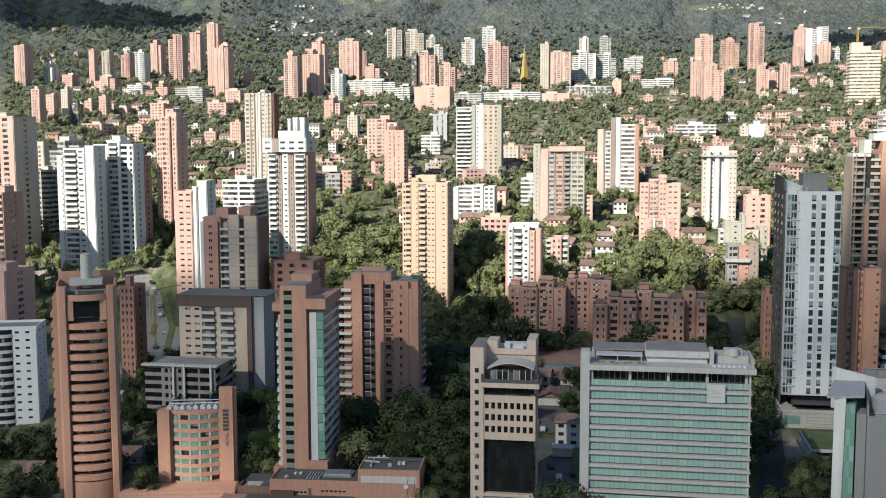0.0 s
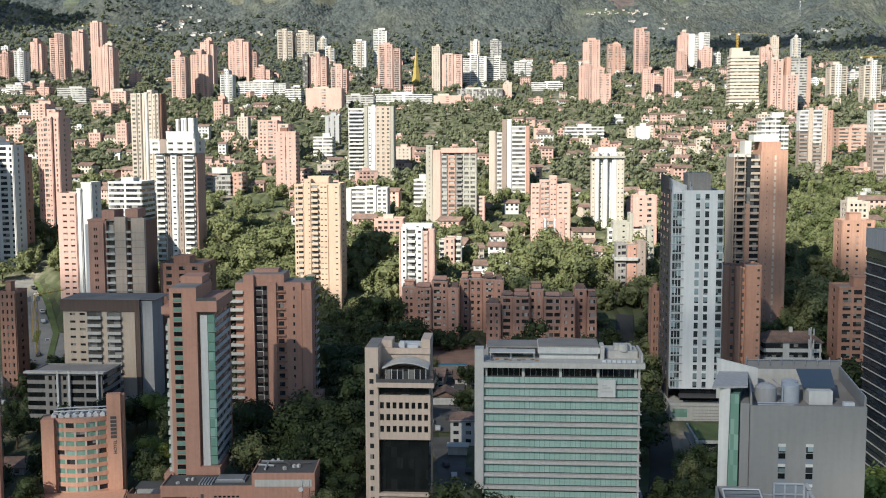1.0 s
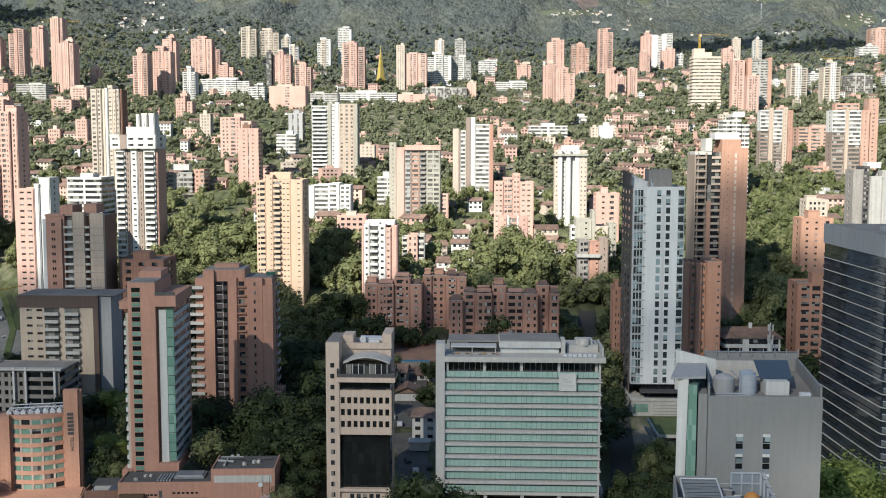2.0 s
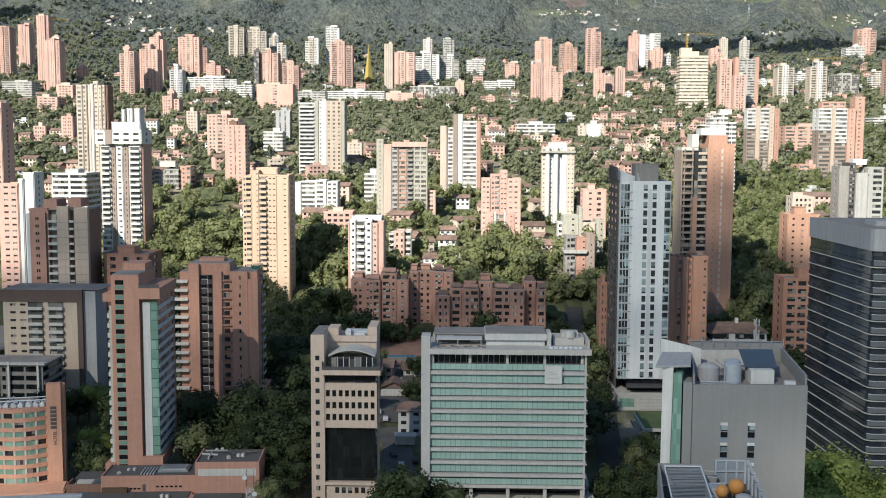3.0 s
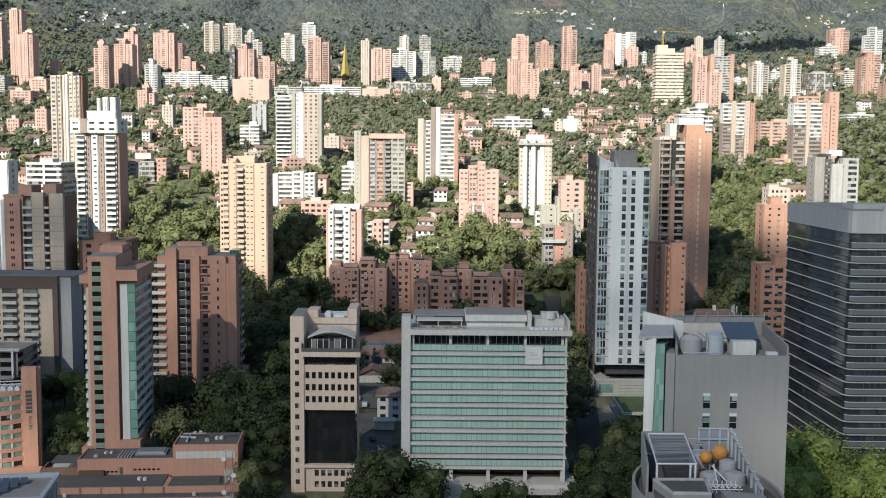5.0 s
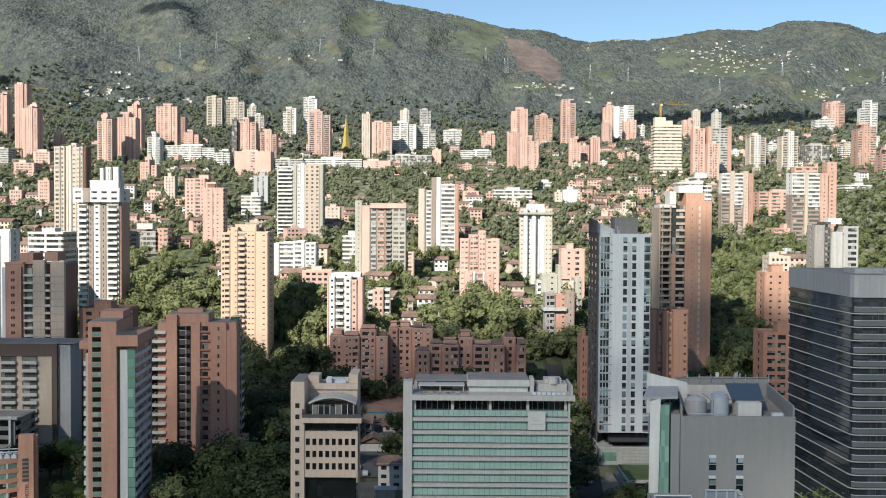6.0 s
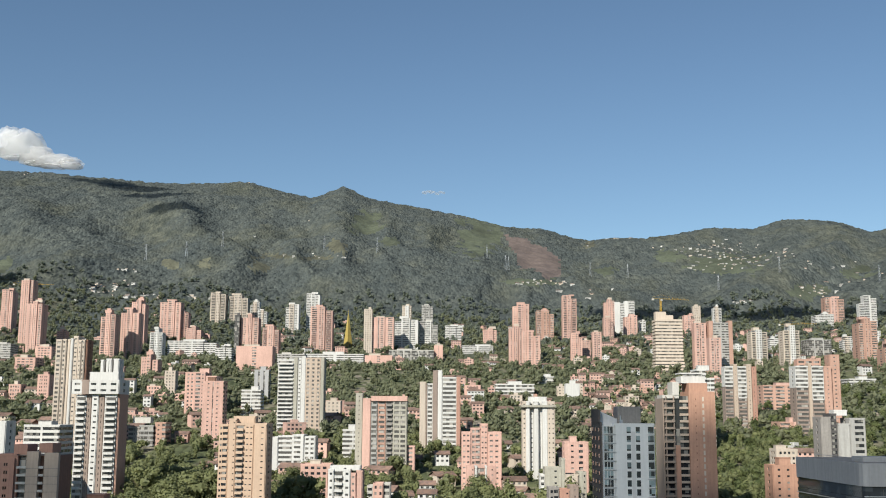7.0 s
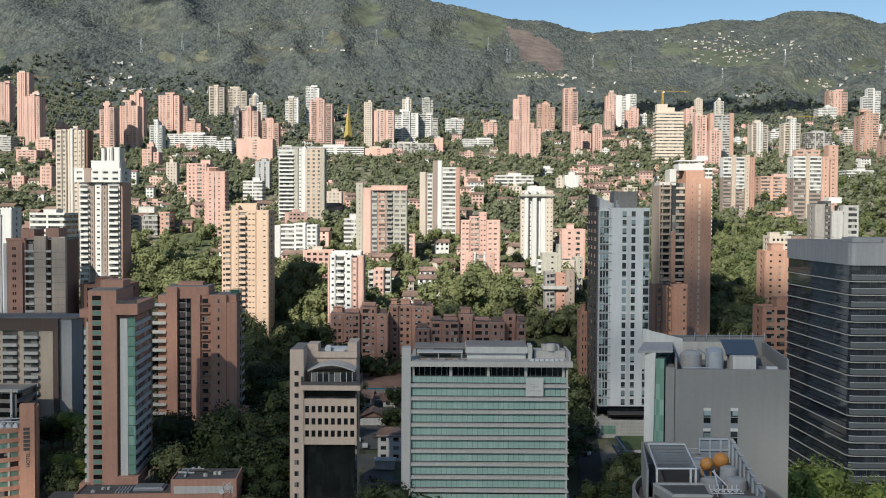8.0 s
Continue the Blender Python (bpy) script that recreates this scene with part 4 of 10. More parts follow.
def round_tower():
    b = thing("apartment_tower", -153.6, 284, 4, 25, "round-fronted brick apartment tower with curved balconies", "building")
    b.scale.x = 0.87
    h = 64.5
    part("core", Solid().box(-9.2, 9.2, 1.2, 19, -2, h - 1.5), "glassfar", b)
    part("pylon", Solid().prism([(-9.4, 0.6), (-8.6, -1.0), (-6.6, -1.2), (-6.2, 0.4), (-6.2, 2.0), (-9.4, 2.0)], -2, h), "signbrick", b)
    part("pylon", Solid().prism([(9.4, 0.6), (9.4, 2.0), (6.4, 2.0), (6.4, 0.4), (6.8, -1.2), (8.6, -1.0)], -2, h), "signbrick", b)
    part("flank", Solid().box(-11.0, -9.2, 3, 17, -2, h - 3), "signbrick", b)
    part("back_wall", Solid().box(-9.2, 9.2, 19, 19.5, -2, h), "signbrick", b)
    fr = [(6.6 * math.sin(radians(a)), 0.9 - 2.9 * math.cos(radians(a))) for a in range(-90, 91, 12)]
    inn = [(6.4 * math.sin(radians(a)), 0.95 - 2.5 * math.cos(radians(a))) for a in range(90, -91, -12)]
    band = Solid().prism([(-6.5, 1.6), *fr, (6.5, 1.6)], -0.15, 1.5).mesh("balcony", "signbrick")
    sd = Solid().box(-11.9, -11.0, 4, 12, 0, 1.3).mesh("side_balcony", "signbrick")
    gl = Solid().box(-5.8, 5.8, 1.05, 1.15, 1.2, 2.9).mesh("window", "glass")
    for i in range(17):
        z = 7.2 + i * 3.0
        if i < 16:
            part("balcony", band, None, b, m=pose(0, 0, z))
            part("window", gl, None, b, m=pose(0, 0, z))
        part("side_balcony", sd, None, b, m=pose(0, 0, z))
    part("base_drum", Solid().prism([(-5.3, 1.6), *fr, (5.3, 1.6)], -2, 6.6), "signbrick", b)
    part("sky_lobby", Solid().box(-4.2, 4.2, -0.2, 1.0, 55.6, 60.4), "blackglass", b)
    part("sky_pier", Solid().box(-6.2, -4.2, -0.6, 1.1, 54.6, 60.4).box(4.2, 6.4, -0.6, 1.1, 54.6, 60.4), "signbrick", b)
    part("crown_band", Solid().prism(fr + inn, 60.4, 62.2), "signbrick", b)
    part("roof_slab", Solid().box(-9, 9, 1, 19, h - 1.5, h - 1.2), "roof", b)
    part("roof_plate", Solid().box(-5.2, 5.2, 1.0, 8, h + 0.2, h + 1.8), "slab", b)
    part("mast_pillar", Solid().tube((0, 5, h - 1), (0, 5, h + 9), 1.9, 1.8, 16), "slab", b, "pale round concrete pillar on the roof")
    part("roof_wall", Solid().box(-9.4, 9.4, 10, 10.6, h - 1.5, h + 3.4).box(-9.4, -8.8, 2, 10, h - 1.5, h + 1.2).box(8.8, 9.4, 2, 10, h - 1.5, h + 1.2), "signbrick", b)
    return b


def sign_hotel():
    b = thing("hotel_building", -127, 300, 2.3, 14, "small brick hotel with curved window bands and sign pylon", "building")
    h = 25.5
    part("body", Solid().box(-11, 9, 1.2, 10, -6, h), "signbrick", b)
    part("corner", Solid().box(-12.2, -8.6, -0.6, 6, -6, h + 1.0), "signbrick", b)
    pyl = part("sign_pylon", Solid().box(6.6, 10.6, -1.4, 1.2, -6, h + 8.0).box(10.6, 11.4, -0.4, 3, -6, h + 7.4), "signbrick", b, "tall brick pylon with dark vertical lettering")
    arc = [(-8.6 + 15.0 * i / 10, 1.2 - 2.2 * math.sin(math.pi * i / 10)) for i in range(11)]
    back = [(6.4, 1.3), (-8.6, 1.3)]
    sp = Solid().prism(arc + back, 0, 1.25).mesh("spandrel", "signbrick")
    for i in range(8):
        part("spandrel", sp, None, b, m=pose(0, 0, 3.2 + i * 2.75))
        for k in range(5):
            a0, a1 = arc[2 * k], arc[2 * k + 2]
            part("window", Solid().quad((a0[0] + 0.25, a0[1] + 0.15, 0), (a1[0] - 0.25, a1[1] + 0.15, 0), (a1[0] - 0.25, a1[1] + 0.15, 1.5), (a0[0] + 0.25, a0[1] + 0.15, 1.5)), "tealstrip" if (i + k) % 4 else "glass", b, m=pose(0, 0, 4.45 + i * 2.75))
            if k < 4:
                part("mullion", Solid().box(a1[0] - 0.28, a1[0] + 0.28, a1[1] + 0.0, a1[1] + 0.3, 0, 1.5), "cream", b, m=pose(0, 0, 4.45 + i * 2.75))
    part("parapet", Solid().prism(arc + back, h - 0.3, h + 0.9), "signbrick", b)
    part("roof", Solid().box(-10.8, 6.4, 1.4, 9.8, h, h + 0.2), "roof", b)
    rng = random.Random(3)
    for k in range(16):
        part("air_unit", Solid().box(-0.7, 0.7, -0.5, 0.5, 0, 1.5).tube((0, 0, 1.5), (0, 0, 1.9), 0.45, 0.4, 8), "steel", b, m=pose(-9 + (k % 8) * 2.0, 2.6 + (k // 8) * 3 + rng.uniform(-0.4, 0.4), h + 0.2, 0, 0, rng.uniform(-20, 20)))
    part("pipe_rack", Solid().tube((-9, 4, h + 2.2), (6, 4, h + 2.2), 0.25).tube((-9, 6.5, h + 2.6), (6, 6.5, h + 2.6), 0.2).tube((-4, 2, h + 1.2), (-4, 9, h + 2.6), 0.2), "metal", b)
    part("entrance", Solid().box(0.5, 6.6, -1.6, 1.2, -6, 3.0), "blackglass", b)
    part("annexe", Solid().box(-22, 12, -12, -1.7, -6, 4.4).box(-22, 12, -12.2, -11.7, 4.4, 5.1), "signbrick", b)
    part("annexe_roof", Solid().box(-21.6, 11.6, -11.6, -1.9, 4.4, 4.65), "signbrick", b, "flat brick-red annexe roof")
    part("annexe", Solid().box(-14, 2, -19, -12.2, -6, 2.4).box(-14.2, 2.2, -19.2, -18.7, 2.4, 3.0), "beigewall", b, "low beige entrance wing")
    part("annexe_roof", Solid().box(-13.6, 1.6, -18.6, -12.4, 2.4, 2.6), "paving", b)
    # vertical sign: the common word is lettered, the name stays plain shapes
    cu = bpy.data.curves.new("lettering", "FONT")
    cu.body, cu.size, cu.extrude, cu.align_x = "HOTEL", 1.35, 0.04, "LEFT"
    tmp = bpy.data.objects.new("lettering", cu)
    scene.collection.objects.link(tmp)
    me = bpy.data.meshes.new_from_object(tmp.evaluated_get(bpy.context.evaluated_depsgraph_get()))
    bpy.data.objects.remove(tmp)
    me.name = "lettering"
    me.materials.clear()
    me.materials.append(M["dark"])
    part("lettering", me, None, pyl, "dark sign letters", Matrix.Translation((9.2, -1.46, h - 10.0)) @ pose(0, 0, 0, 90, 0, 0) @ pose(0, 0, 0, 0, 0, 90))
    for k in range(6):
        part("name_bar", Solid().box(7.6, 9.3, -1.5, -1.41, 0, 0.85), "dark", pyl, m=pose(0, 0, h - 5.2 + k * 1.15))
    return b


def white_block():
    b = thing("apartment_block", -213, 340, 8, 18, "white apartment block with rounded corner balconies", "building")
    block(b, -9, 8.5, 0, 14, 0, 13, 2.8, "p6 s1.6 p.6 s1.6 p1", "p1 s2 p1 s2 p1", "palewhite", "palewhite", up=1.0)
    arc = [(-3.4 + 4.4 * math.cos(radians(a)), 0.6 + 2.4 * math.sin(radians(a))) for a in range(180, 361, 15)]
    ring = Solid().prism(arc, 0, 1.15).mesh("balcony", "white")
    gl = Solid().prism([(x * 0.96 - 0.1, y + 0.15) for x, y in arc], 1.15, 2.75).mesh("bay_glass", "glass")
    for i in range(13):
        part("balcony", ring, None, b, m=pose(0, 0, i * 2.8))
        part("bay_glass", gl, None, b, m=pose(0, 0, i * 2.8))
    part("podium", Solid().box(-14, 9.5, -5, 14, -6, -0.6), "white", b)
    return b


def parking_block():
    b = thing("office_building", -157, 352, 11, 0, "low grey office block with dark window bands", "building")
    block(b, -11.5, 15, 0, 16, -2, 7, 3.0, "l4 p.5 w1.4 w1.4 p.5 w1.4 p.7 l3 p.4 l3 p.8", "l3", "darkslab", "darkslab", up=0.5, glass="blackglass")
    for x in (-0.5, 3.6, 13.6):
        part("white_post", Solid().box(x - 0.35, x + 0.35, -1.4, -0.7, -4, 20.6), "white", b)
    part("roof_edge", Solid().box(-12.4, 16, -1.6, 1.0, 19.6, 20.2), "slab", b)
    return b


def brick_complex(x, y, z0, cols, label):
    """Stepped low brick flats: a row of blocks with different heights, set back and forth."""
    b = thing("apartment_block", x, y, z0, 0, label, "building", "brick flats")
    edge = 0.0
    rng = random.Random(int(abs(x)))
    for w, n, back, spec in cols:
        x0, x1 = edge, edge + w
        edge = x1
        block(b, x0 + 0.36, x1 - 0.36, back, back + 12, 0, n, 2.85, spec, "p1 w1.4 p1", "flatbrick", "flatbrick", up=0.7, glass="flatglass")
        part("coping", Solid().box(x0 - 0.06, x1 + 0.06, back - 0.46, back - 0.02, n * 2.85 + 0.7, n * 2.85 + 0.84), "slab", b)
        if "l" in spec:
            part("roof_awning", Solid().quad((x0 + 0.6, back - 0.9, n * 2.85 + 1.5), (x1 - 0.5, back - 0.9, n * 2.85 + 1.3), (x1 - 0.5, back + 2.4, n * 2.85 + 2.5), (x0 + 0.6, back + 2.4, n * 2.85 + 2.6)).quad((x0 + 0.6, back - 0.9, n * 2.85 + 1.38), (x0 + 0.6, back + 2.4, n * 2.85 + 2.48), (x1 - 0.5, back + 2.4, n * 2.85 + 2.38), (x1 - 0.5, back - 0.9, n * 2.85 + 1.18)).box(x0 + 0.7, x0 + 0.85, back - 0.3, back - 0.15, n * 2.85, n * 2.85 + 1.6).box(x1 - 0.75, x1 - 0.6, back - 0.3, back - 0.15, n * 2.85, n * 2.85 + 1.5), rng.choice(("tile", "flatbrick", "tile")), b)
        part("plinth", Solid().box(x0, x1, back - 0.3, back + 12, -12, -0.004), "flatbrick", b)
        hh = n * 2.85
        s = Solid()
        s.quad((x0 + 0.8, back + 2.0, hh + 0.5), (x1 - 0.8, back + 2.0, hh + 0.5), (x1 - 0.8, back + 6.5, hh + 2.4), (x0 + 0.8, back + 6.5, hh + 2.4))
        s.quad((x0 + 0.8, back + 11.0, hh + 0.5), (x0 + 0.8, back + 6.5, hh + 2.4), (x1 - 0.8, back + 6.5, hh + 2.4), (x1 - 0.8, back + 11.0, hh + 0.5))
        s.quad((x0 + 0.8, back + 2.0, hh + 0.5), (x0 + 0.8, back + 6.5, hh + 2.4), (x0 + 0.8, back + 11.0, hh + 0.5)).quad((x1 - 0.8, back + 2.0, hh + 0.5), (x1 - 0.8, back + 11.0, hh + 0.5), (x1 - 0.8, back + 6.5, hh + 2.4))
        part("pitched_roof", s, "tile", b)
        if rng.random() < 0.4:
            part("roof_room", Solid().box(x0 + w * 0.15, x0 + w * 0.8, back + 3, back + 8, hh, hh + 2.9).box(x0 + w * 0.1, x0 + w * 0.85, back + 2.6, back + 8.4, hh + 2.9, hh + 3.1), "flatbrick", b)
    return b


def grey_right():
    b = thing("office_building", 49.6, 180, 5, 0, "grey rendered office block with a walled roof yard", "building")
    h = 59.8
    y0, y1, x0, x1 = 0.0, 25.0, -9.7, 9.6
    xb0, xb1 = -5.2, 12.6
    part("front_wall", Solid().box(x0, x1, y0, y0 + 0.5, -3, h), "greyrender", b, "plain grey rendered end wall")
    body = Solid().prism([(x0, y0 + 0.5), (x1, y0 + 0.5), (xb1, y1), (xb0, y1)], -3, h - 1.0)
    part("body", body, "greyrender", b)
    part("yard_floor", Solid().prism([(x0 + 0.4, y0 + 0.6), (x1 - 0.4, y0 + 0.6), (xb1 - 0.4, y1 - 0.4), (xb0 + 0.4, y1 - 0.4)], h - 1.0, h - 0.8), "roof", b)
    part("yard_wall", Solid().prism([(x0, y0 + 0.5), (x0 + 0.35, y0 + 0.5), (xb0 + 0.35, y1), (xb0, y1)], h - 1.0, h + 1.6), "greyrender", b)
    part("yard_wall", Solid().prism([(x1 - 0.35, y0 + 0.5), (x1, y0 + 0.5), (xb1, y1), (xb1 - 0.35, y1)], h - 1.0, h + 1.6), "greyrender", b)
    part("yard_wall", Solid().box(xb0, xb1, y1, y1 + 0.35, h - 5, h + 2.9), "greyrender", b)
    post = Solid().box(-0.08, 0.08, -0.08, 0.08, 0, 1.5).mesh("rail_post", "metal")
    for k in range(9):
        t = k / 8
        part("rail_post", post, None, b, m=pose(xb0 + (xb1 - xb0) * t, y1 - 0.2, h + 2.0))
        part("rail_post", post, None, b, m=pose(x1 + (xb1 - x1) * t - 0.2, y0 + 0.6 + 24 * t, h + 0.3))
        part("rail_post", post, None, b, m=pose(x0 + (xb0 - x0) * t + 0.2, y0 + 0.6 + 24 * t, h + 0.3))
    part("guard_rail", Solid().tube((x1 - 0.2, 0.6, h + 1.8), (xb1 - 0.2, y1, h + 1.8), 0.07).tube((x0 + 0.2, 0.6, h + 1.8), (xb0 + 0.2, y1, h + 1.8), 0.07).tube((xb0, y1 - 0.2, h + 2.9), (xb1, y1 - 0.2, h + 2.9), 0.07), "metal", b)
    # plant in the yard
    part("water_tank", Solid().tube((-5.6, 7, h - 0.8), (-5.6, 7, h + 1.7), 1.9, 1.9, 40).tube((-5.6, 7, h + 1.7), (-5.6, 7, h + 2.3), 1.9, 1.0, 40).tube((-5.6, 7, h + 2.3), (-5.6, 7, h + 2.5), 0.4, 0.4, 10), "tankgrey", b)
    for k in range(2):
        part("water_tank", Solid().tube((-1.6 + k * 0.6, 6.0 + k * 3.0, h - 0.8), (-1.6 + k * 0.6, 6.0 + k * 3.0, h + 2.4), 1.5, 1.45, 40).tube((-1.6 + k * 0.6, 6.0 + k * 3.0, h + 2.4), (-1.6 + k * 0.6, 6.0 + k * 3.0, h + 2.7), 1.45, 0.5, 40), "bluetank", b, "pale blue water tank")
    part("pipe", Solid().tube((-3.2, 5, h - 0.5), (-3.2, 5, h + 1.9), 0.12).tube((-3.2, 5, h + 1.9), (-3.2, 12, h + 1.9), 0.12).tube((-8, 2.2, h - 0.4), (-2, 2.2, h - 0.4), 0.12).tube((-8, 2.6, h - 0.1), (-2, 2.6, h - 0.1), 0.12), "bluetank", b)
    part("shed", Solid().box(1.2, 5.2, 4.5, 8.5, h - 0.8, h + 1.6), "white", b)
    part("shed_roof", Solid().quad((0.6, 6.4, h + 1.7), (6.2, 6.4, h + 1.7), (7.6, 14.5, h + 3.4), (1.4, 14.5, h + 3.4)).quad((0.6, 6.4, h + 1.65), (1.4, 14.5, h + 0.45), (7.6, 14.5, h + 0.45), (6.2, 6.4, h + 1.65)), "bluepanel", b, "sloping dark blue sheet roof")
    part("yard_box", Solid().box(6.4, 8.2, 2.0, 3.0, h - 0.8, h + 0.2), "steel", b)
    part("yard_panel", Solid().box(-6, 7, 18.0, 18.3, h - 0.8, h + 2.5), "slab", b)
    # windows of the end wall
    rec = Solid().box(-0.65, 0.65, -0.05, 0.02, 0, 3.5).mesh("window_panel", "bluegrey")
    sash = Solid().box(-0.58, 0.58, -0.09, -0.04, 0, 1.0).mesh("window", "paneglass")
    lower = Solid().box(-0.58, 0.58, -0.09, -0.04, 0, 0.95).mesh("window", "blackglass")
    rail = Solid().box(-0.62, 0.62, -0.13, -0.04, 0, 0.07).mesh("window_bar", "slabgrey")
    blind = Solid().box(-0.62, 0.62, -0.11, -0.04, 0, 0.5).mesh("blind", "white")
    for x in (-4.3, 0.3):
        for i in range(6):
            z = 50.7 - i * 3.5
            part("window_panel", rec, None, b, m=pose(x, 0, z - 0.9))
            part("window", sash, None, b, m=pose(x, 0, z + 1.05))
            part("window", lower, None, b, m=pose(x, 0, z))
            part("window_bar", rail, None, b, m=pose(x, 0, z + 0.97))
            part("blind", blind, None, b, m=pose(x, 0, z + 2.08))
    # the white frame and green glass on the flank
    fin, low, top = Solid(), [(-14.9, 1.8), (-13.9, 1.4), (-9.2, 22), (-9.8, 23)], [(-14.6, 1.8), (-12.9, 1.2), (-8.2, 22), (-9.6, 23)]
    fin.v = [(x, y, -3) for x, y in low] + [(x, y, h + 2.6) for x, y in top]
    fin.f = [(3, 2, 1, 0), (4, 5, 6, 7)] + [(i, (i + 1) % 4, 4 + (i + 1) % 4, 4 + i) for i in range(4)]
    part("white_fin", fin, "white", b, "tall tapering white fin wall")
    part("fin_roof", Solid().prism([(-16.0, 1.0), (-9.8, 2.0), (-7.4, 13.4), (-12.6, 13.4)], h + 2.6, h + 3.0), "slabgrey", b)
    blade = Solid()
    for y in (13.4, 14.0):
        blade.v += [(-12.9, y, h - 2), (-5.6, y, h - 2), (-5.6, y, h + 3.6), (-12.9, y, h + 5.4)]
    blade.f = [(0, 1, 2, 3), (7, 6, 5, 4)] + [(i, 4 + i, 4 + (i + 1) % 4, (i + 1) % 4) for i in range(4)]
    part("fin_wall", blade, "white", b, "white sloping roof wall")
    part("green_glass", Solid().prism([(-13.1, 1.6), (-11.4, 1.2), (-9.2, 8), (-9.9, 9)], -3, h + 1.6), "tealstrip", b)
    part("grey_flank", Solid().prism([(-11.2, 0.9), (-9.75, 0.6), (-6.2, 20), (-7.6, 20.6)], -3, h + 0.2), "greyrender", b)
    return b


def plant_roof():
    b = thing("office_building", 37.5, 150, 20, 0, "rounded grey building with a screened roof plant yard", "building", "")
    z = 33.0

    def oval(q):
        return [(1.0 + (10.4 - q) * math.cos(radians(a)), 1.5 + (16.0 - q) * math.sin(radians(a))) for a in range(0, 360, 8)]
    drum, inner = oval(0), oval(0.45)
    part("drum", Solid().prism(drum, -15, z - 3.4), "greyrender", b)
    rim, n = Solid(), len(drum)
    for i in range(n):
        j = (i + 1) % n
        rim.quad((*drum[i], z - 3.4), (*drum[j], z - 3.4), (*drum[j], z - 2.0), (*drum[i], z - 2.0)).quad((*drum[i], z - 2.0), (*drum[j], z - 2.0), (*inner[j], z - 2.0), (*inner[i], z - 2.0)).quad((*inner[i], z - 2.0), (*inner[j], z - 2.0), (*inner[j], z - 3.4), (*inner[i], z - 3.4))
    part("drum_rim", rim, "greyrender", b)
    part("drum_roof", Solid().prism(inner, z - 3.4, z - 3.2), "roofdark", b)
    part("yard_floor", Solid().prism([(-6.0, 13.2), (-8.2, -9.0), (6.0, -9.0), (7.6, 14.8)], z - 3.2, z - 0.4), "roofdark", b)
    # yard walls, built of framed panels; the right one steps down
    part("yard_wall", Solid().prism([(-6.3, 13.4), (-8.7, -3.5), (-8.4, -3.5), (-6.0, 13.4)], z - 3.2, z + 2.9), "greyrender", b)
    part("yard_wall", Solid().box(-6.3, 0.6, 13.4, 13.7, z - 0.4, z + 3.0), "greyrender", b)
    part("yard_wall", Solid().box(0.6, 2.8, 13.4, 13.7, z - 0.4, z + 1.2), "greyrender", b)
    part("yard_wall", Solid().box(2.8, 8.1, 14.9, 15.2, z - 0.4, z + 3.2), "bluegrey", b)
    for k in range(8):
        y0, y1, top = 14.9 - 3.0 * k, 11.9 - 3.0 * k, z + 3.2 - 0.27 * k
        x0, x1 = 8.0 - 0.25 * k, 7.75 - 0.25 * k
        part("yard_wall", Solid().prism([(x0 - 0.3, y0), (x1 - 0.3, y1), (x1, y1), (x0, y0)], z - 3.2, top), "bluegrey", b)
        part("wall_rib", Solid().box(-0.62, -0.3, -0.14, 0.14, -0.4, top - z + 0.1), "bluetank", b, m=pose(x0, y0 - 0.2, z))
        part("wall_coping", Solid().prism([(x0 - 0.5, y0 + 0.05), (x1 - 0.5, y1 + 0.05), (x1 + 0.1, y1 + 0.05), (x0 + 0.1, y0 + 0.05)], top, top + 0.12), "slabgrey", b)
        part("wall_panel", Solid().prism([(x0 - 0.36, y0 - 0.8), (x1 - 0.36, y1 + 0.5), (x1 - 0.304, y1 + 0.5), (x0 - 0.304, y0 - 0.8)], z + 0.2, top - 0.6), "bluetank", b)
    for k in range(4):
        part("wall_rib", Solid().box(-0.12, 0.12, -0.2, 0, -0.4, 3.3), "bluetank", b, m=pose(2.95 + 1.65 * k, 14.9, z))
    part("wall_rail", Solid().box(2.8, 7.7, 14.65, 14.9, z + 1.4, z + 1.6).box(2.8, 7.7, 14.65, 14.9, z + 3.1, z + 3.32), "bluetank", b)
    # louvred roof, a skewed frame of slats that run across
    def skew(y):
        return -1.75 * (13.0 - y) / 15.4
    lou = Solid().box(-5.3, 0.2, 0.0, 0.34, 0, 0.05).mesh("louvre", "bluegrey")
    for k in range(25):
        y = -2.3 + k * 0.6
        part("louvre", lou, None, b, m=pose(skew(y), y, z + 2.72, -14, 0, 0))
    fr = Solid()
    for x in (-5.35, 0.25):
        fr.tube((x + skew(-2.5), -2.5, z + 2.75), (x + skew(13.0), 13.0, z + 2.75), 0.12)
    for y in (-2.5, 13.0):
        fr.tube((-5.35 + skew(y), y, z + 2.75), (0.25 + skew(y), y, z + 2.75), 0.13)
    part("louvre_frame", fr, "steel", b)
    for x in (-5.3, -0.6, 0.1):
        part("louvre_post", Solid().box(x - 0.13, x + 0.13, -2.6, -2.35, z - 0.4, z + 2.65), "steel", b, m=pose(skew(-2.5), 0, 0))
    tray = Solid()
    for k in range(4):
        tray.tube((0.7 - 0.2 * k, 12.6 - 3 * k, z + 2.2), (2.0 - 0.2 * k, 11.6 - 3 * k, z + 2.4), 0.08)
    part("pipework", tray, "bluetank", b)
    part("cooler", Solid().box(-0.2, 2.6, 5.4, 7.6, z - 0.4, z + 1.9).box(0.1, 2.3, 5.3, 5.4, z + 0.2, z + 1.6), "bluetank", b, "pale blue cooling unit")
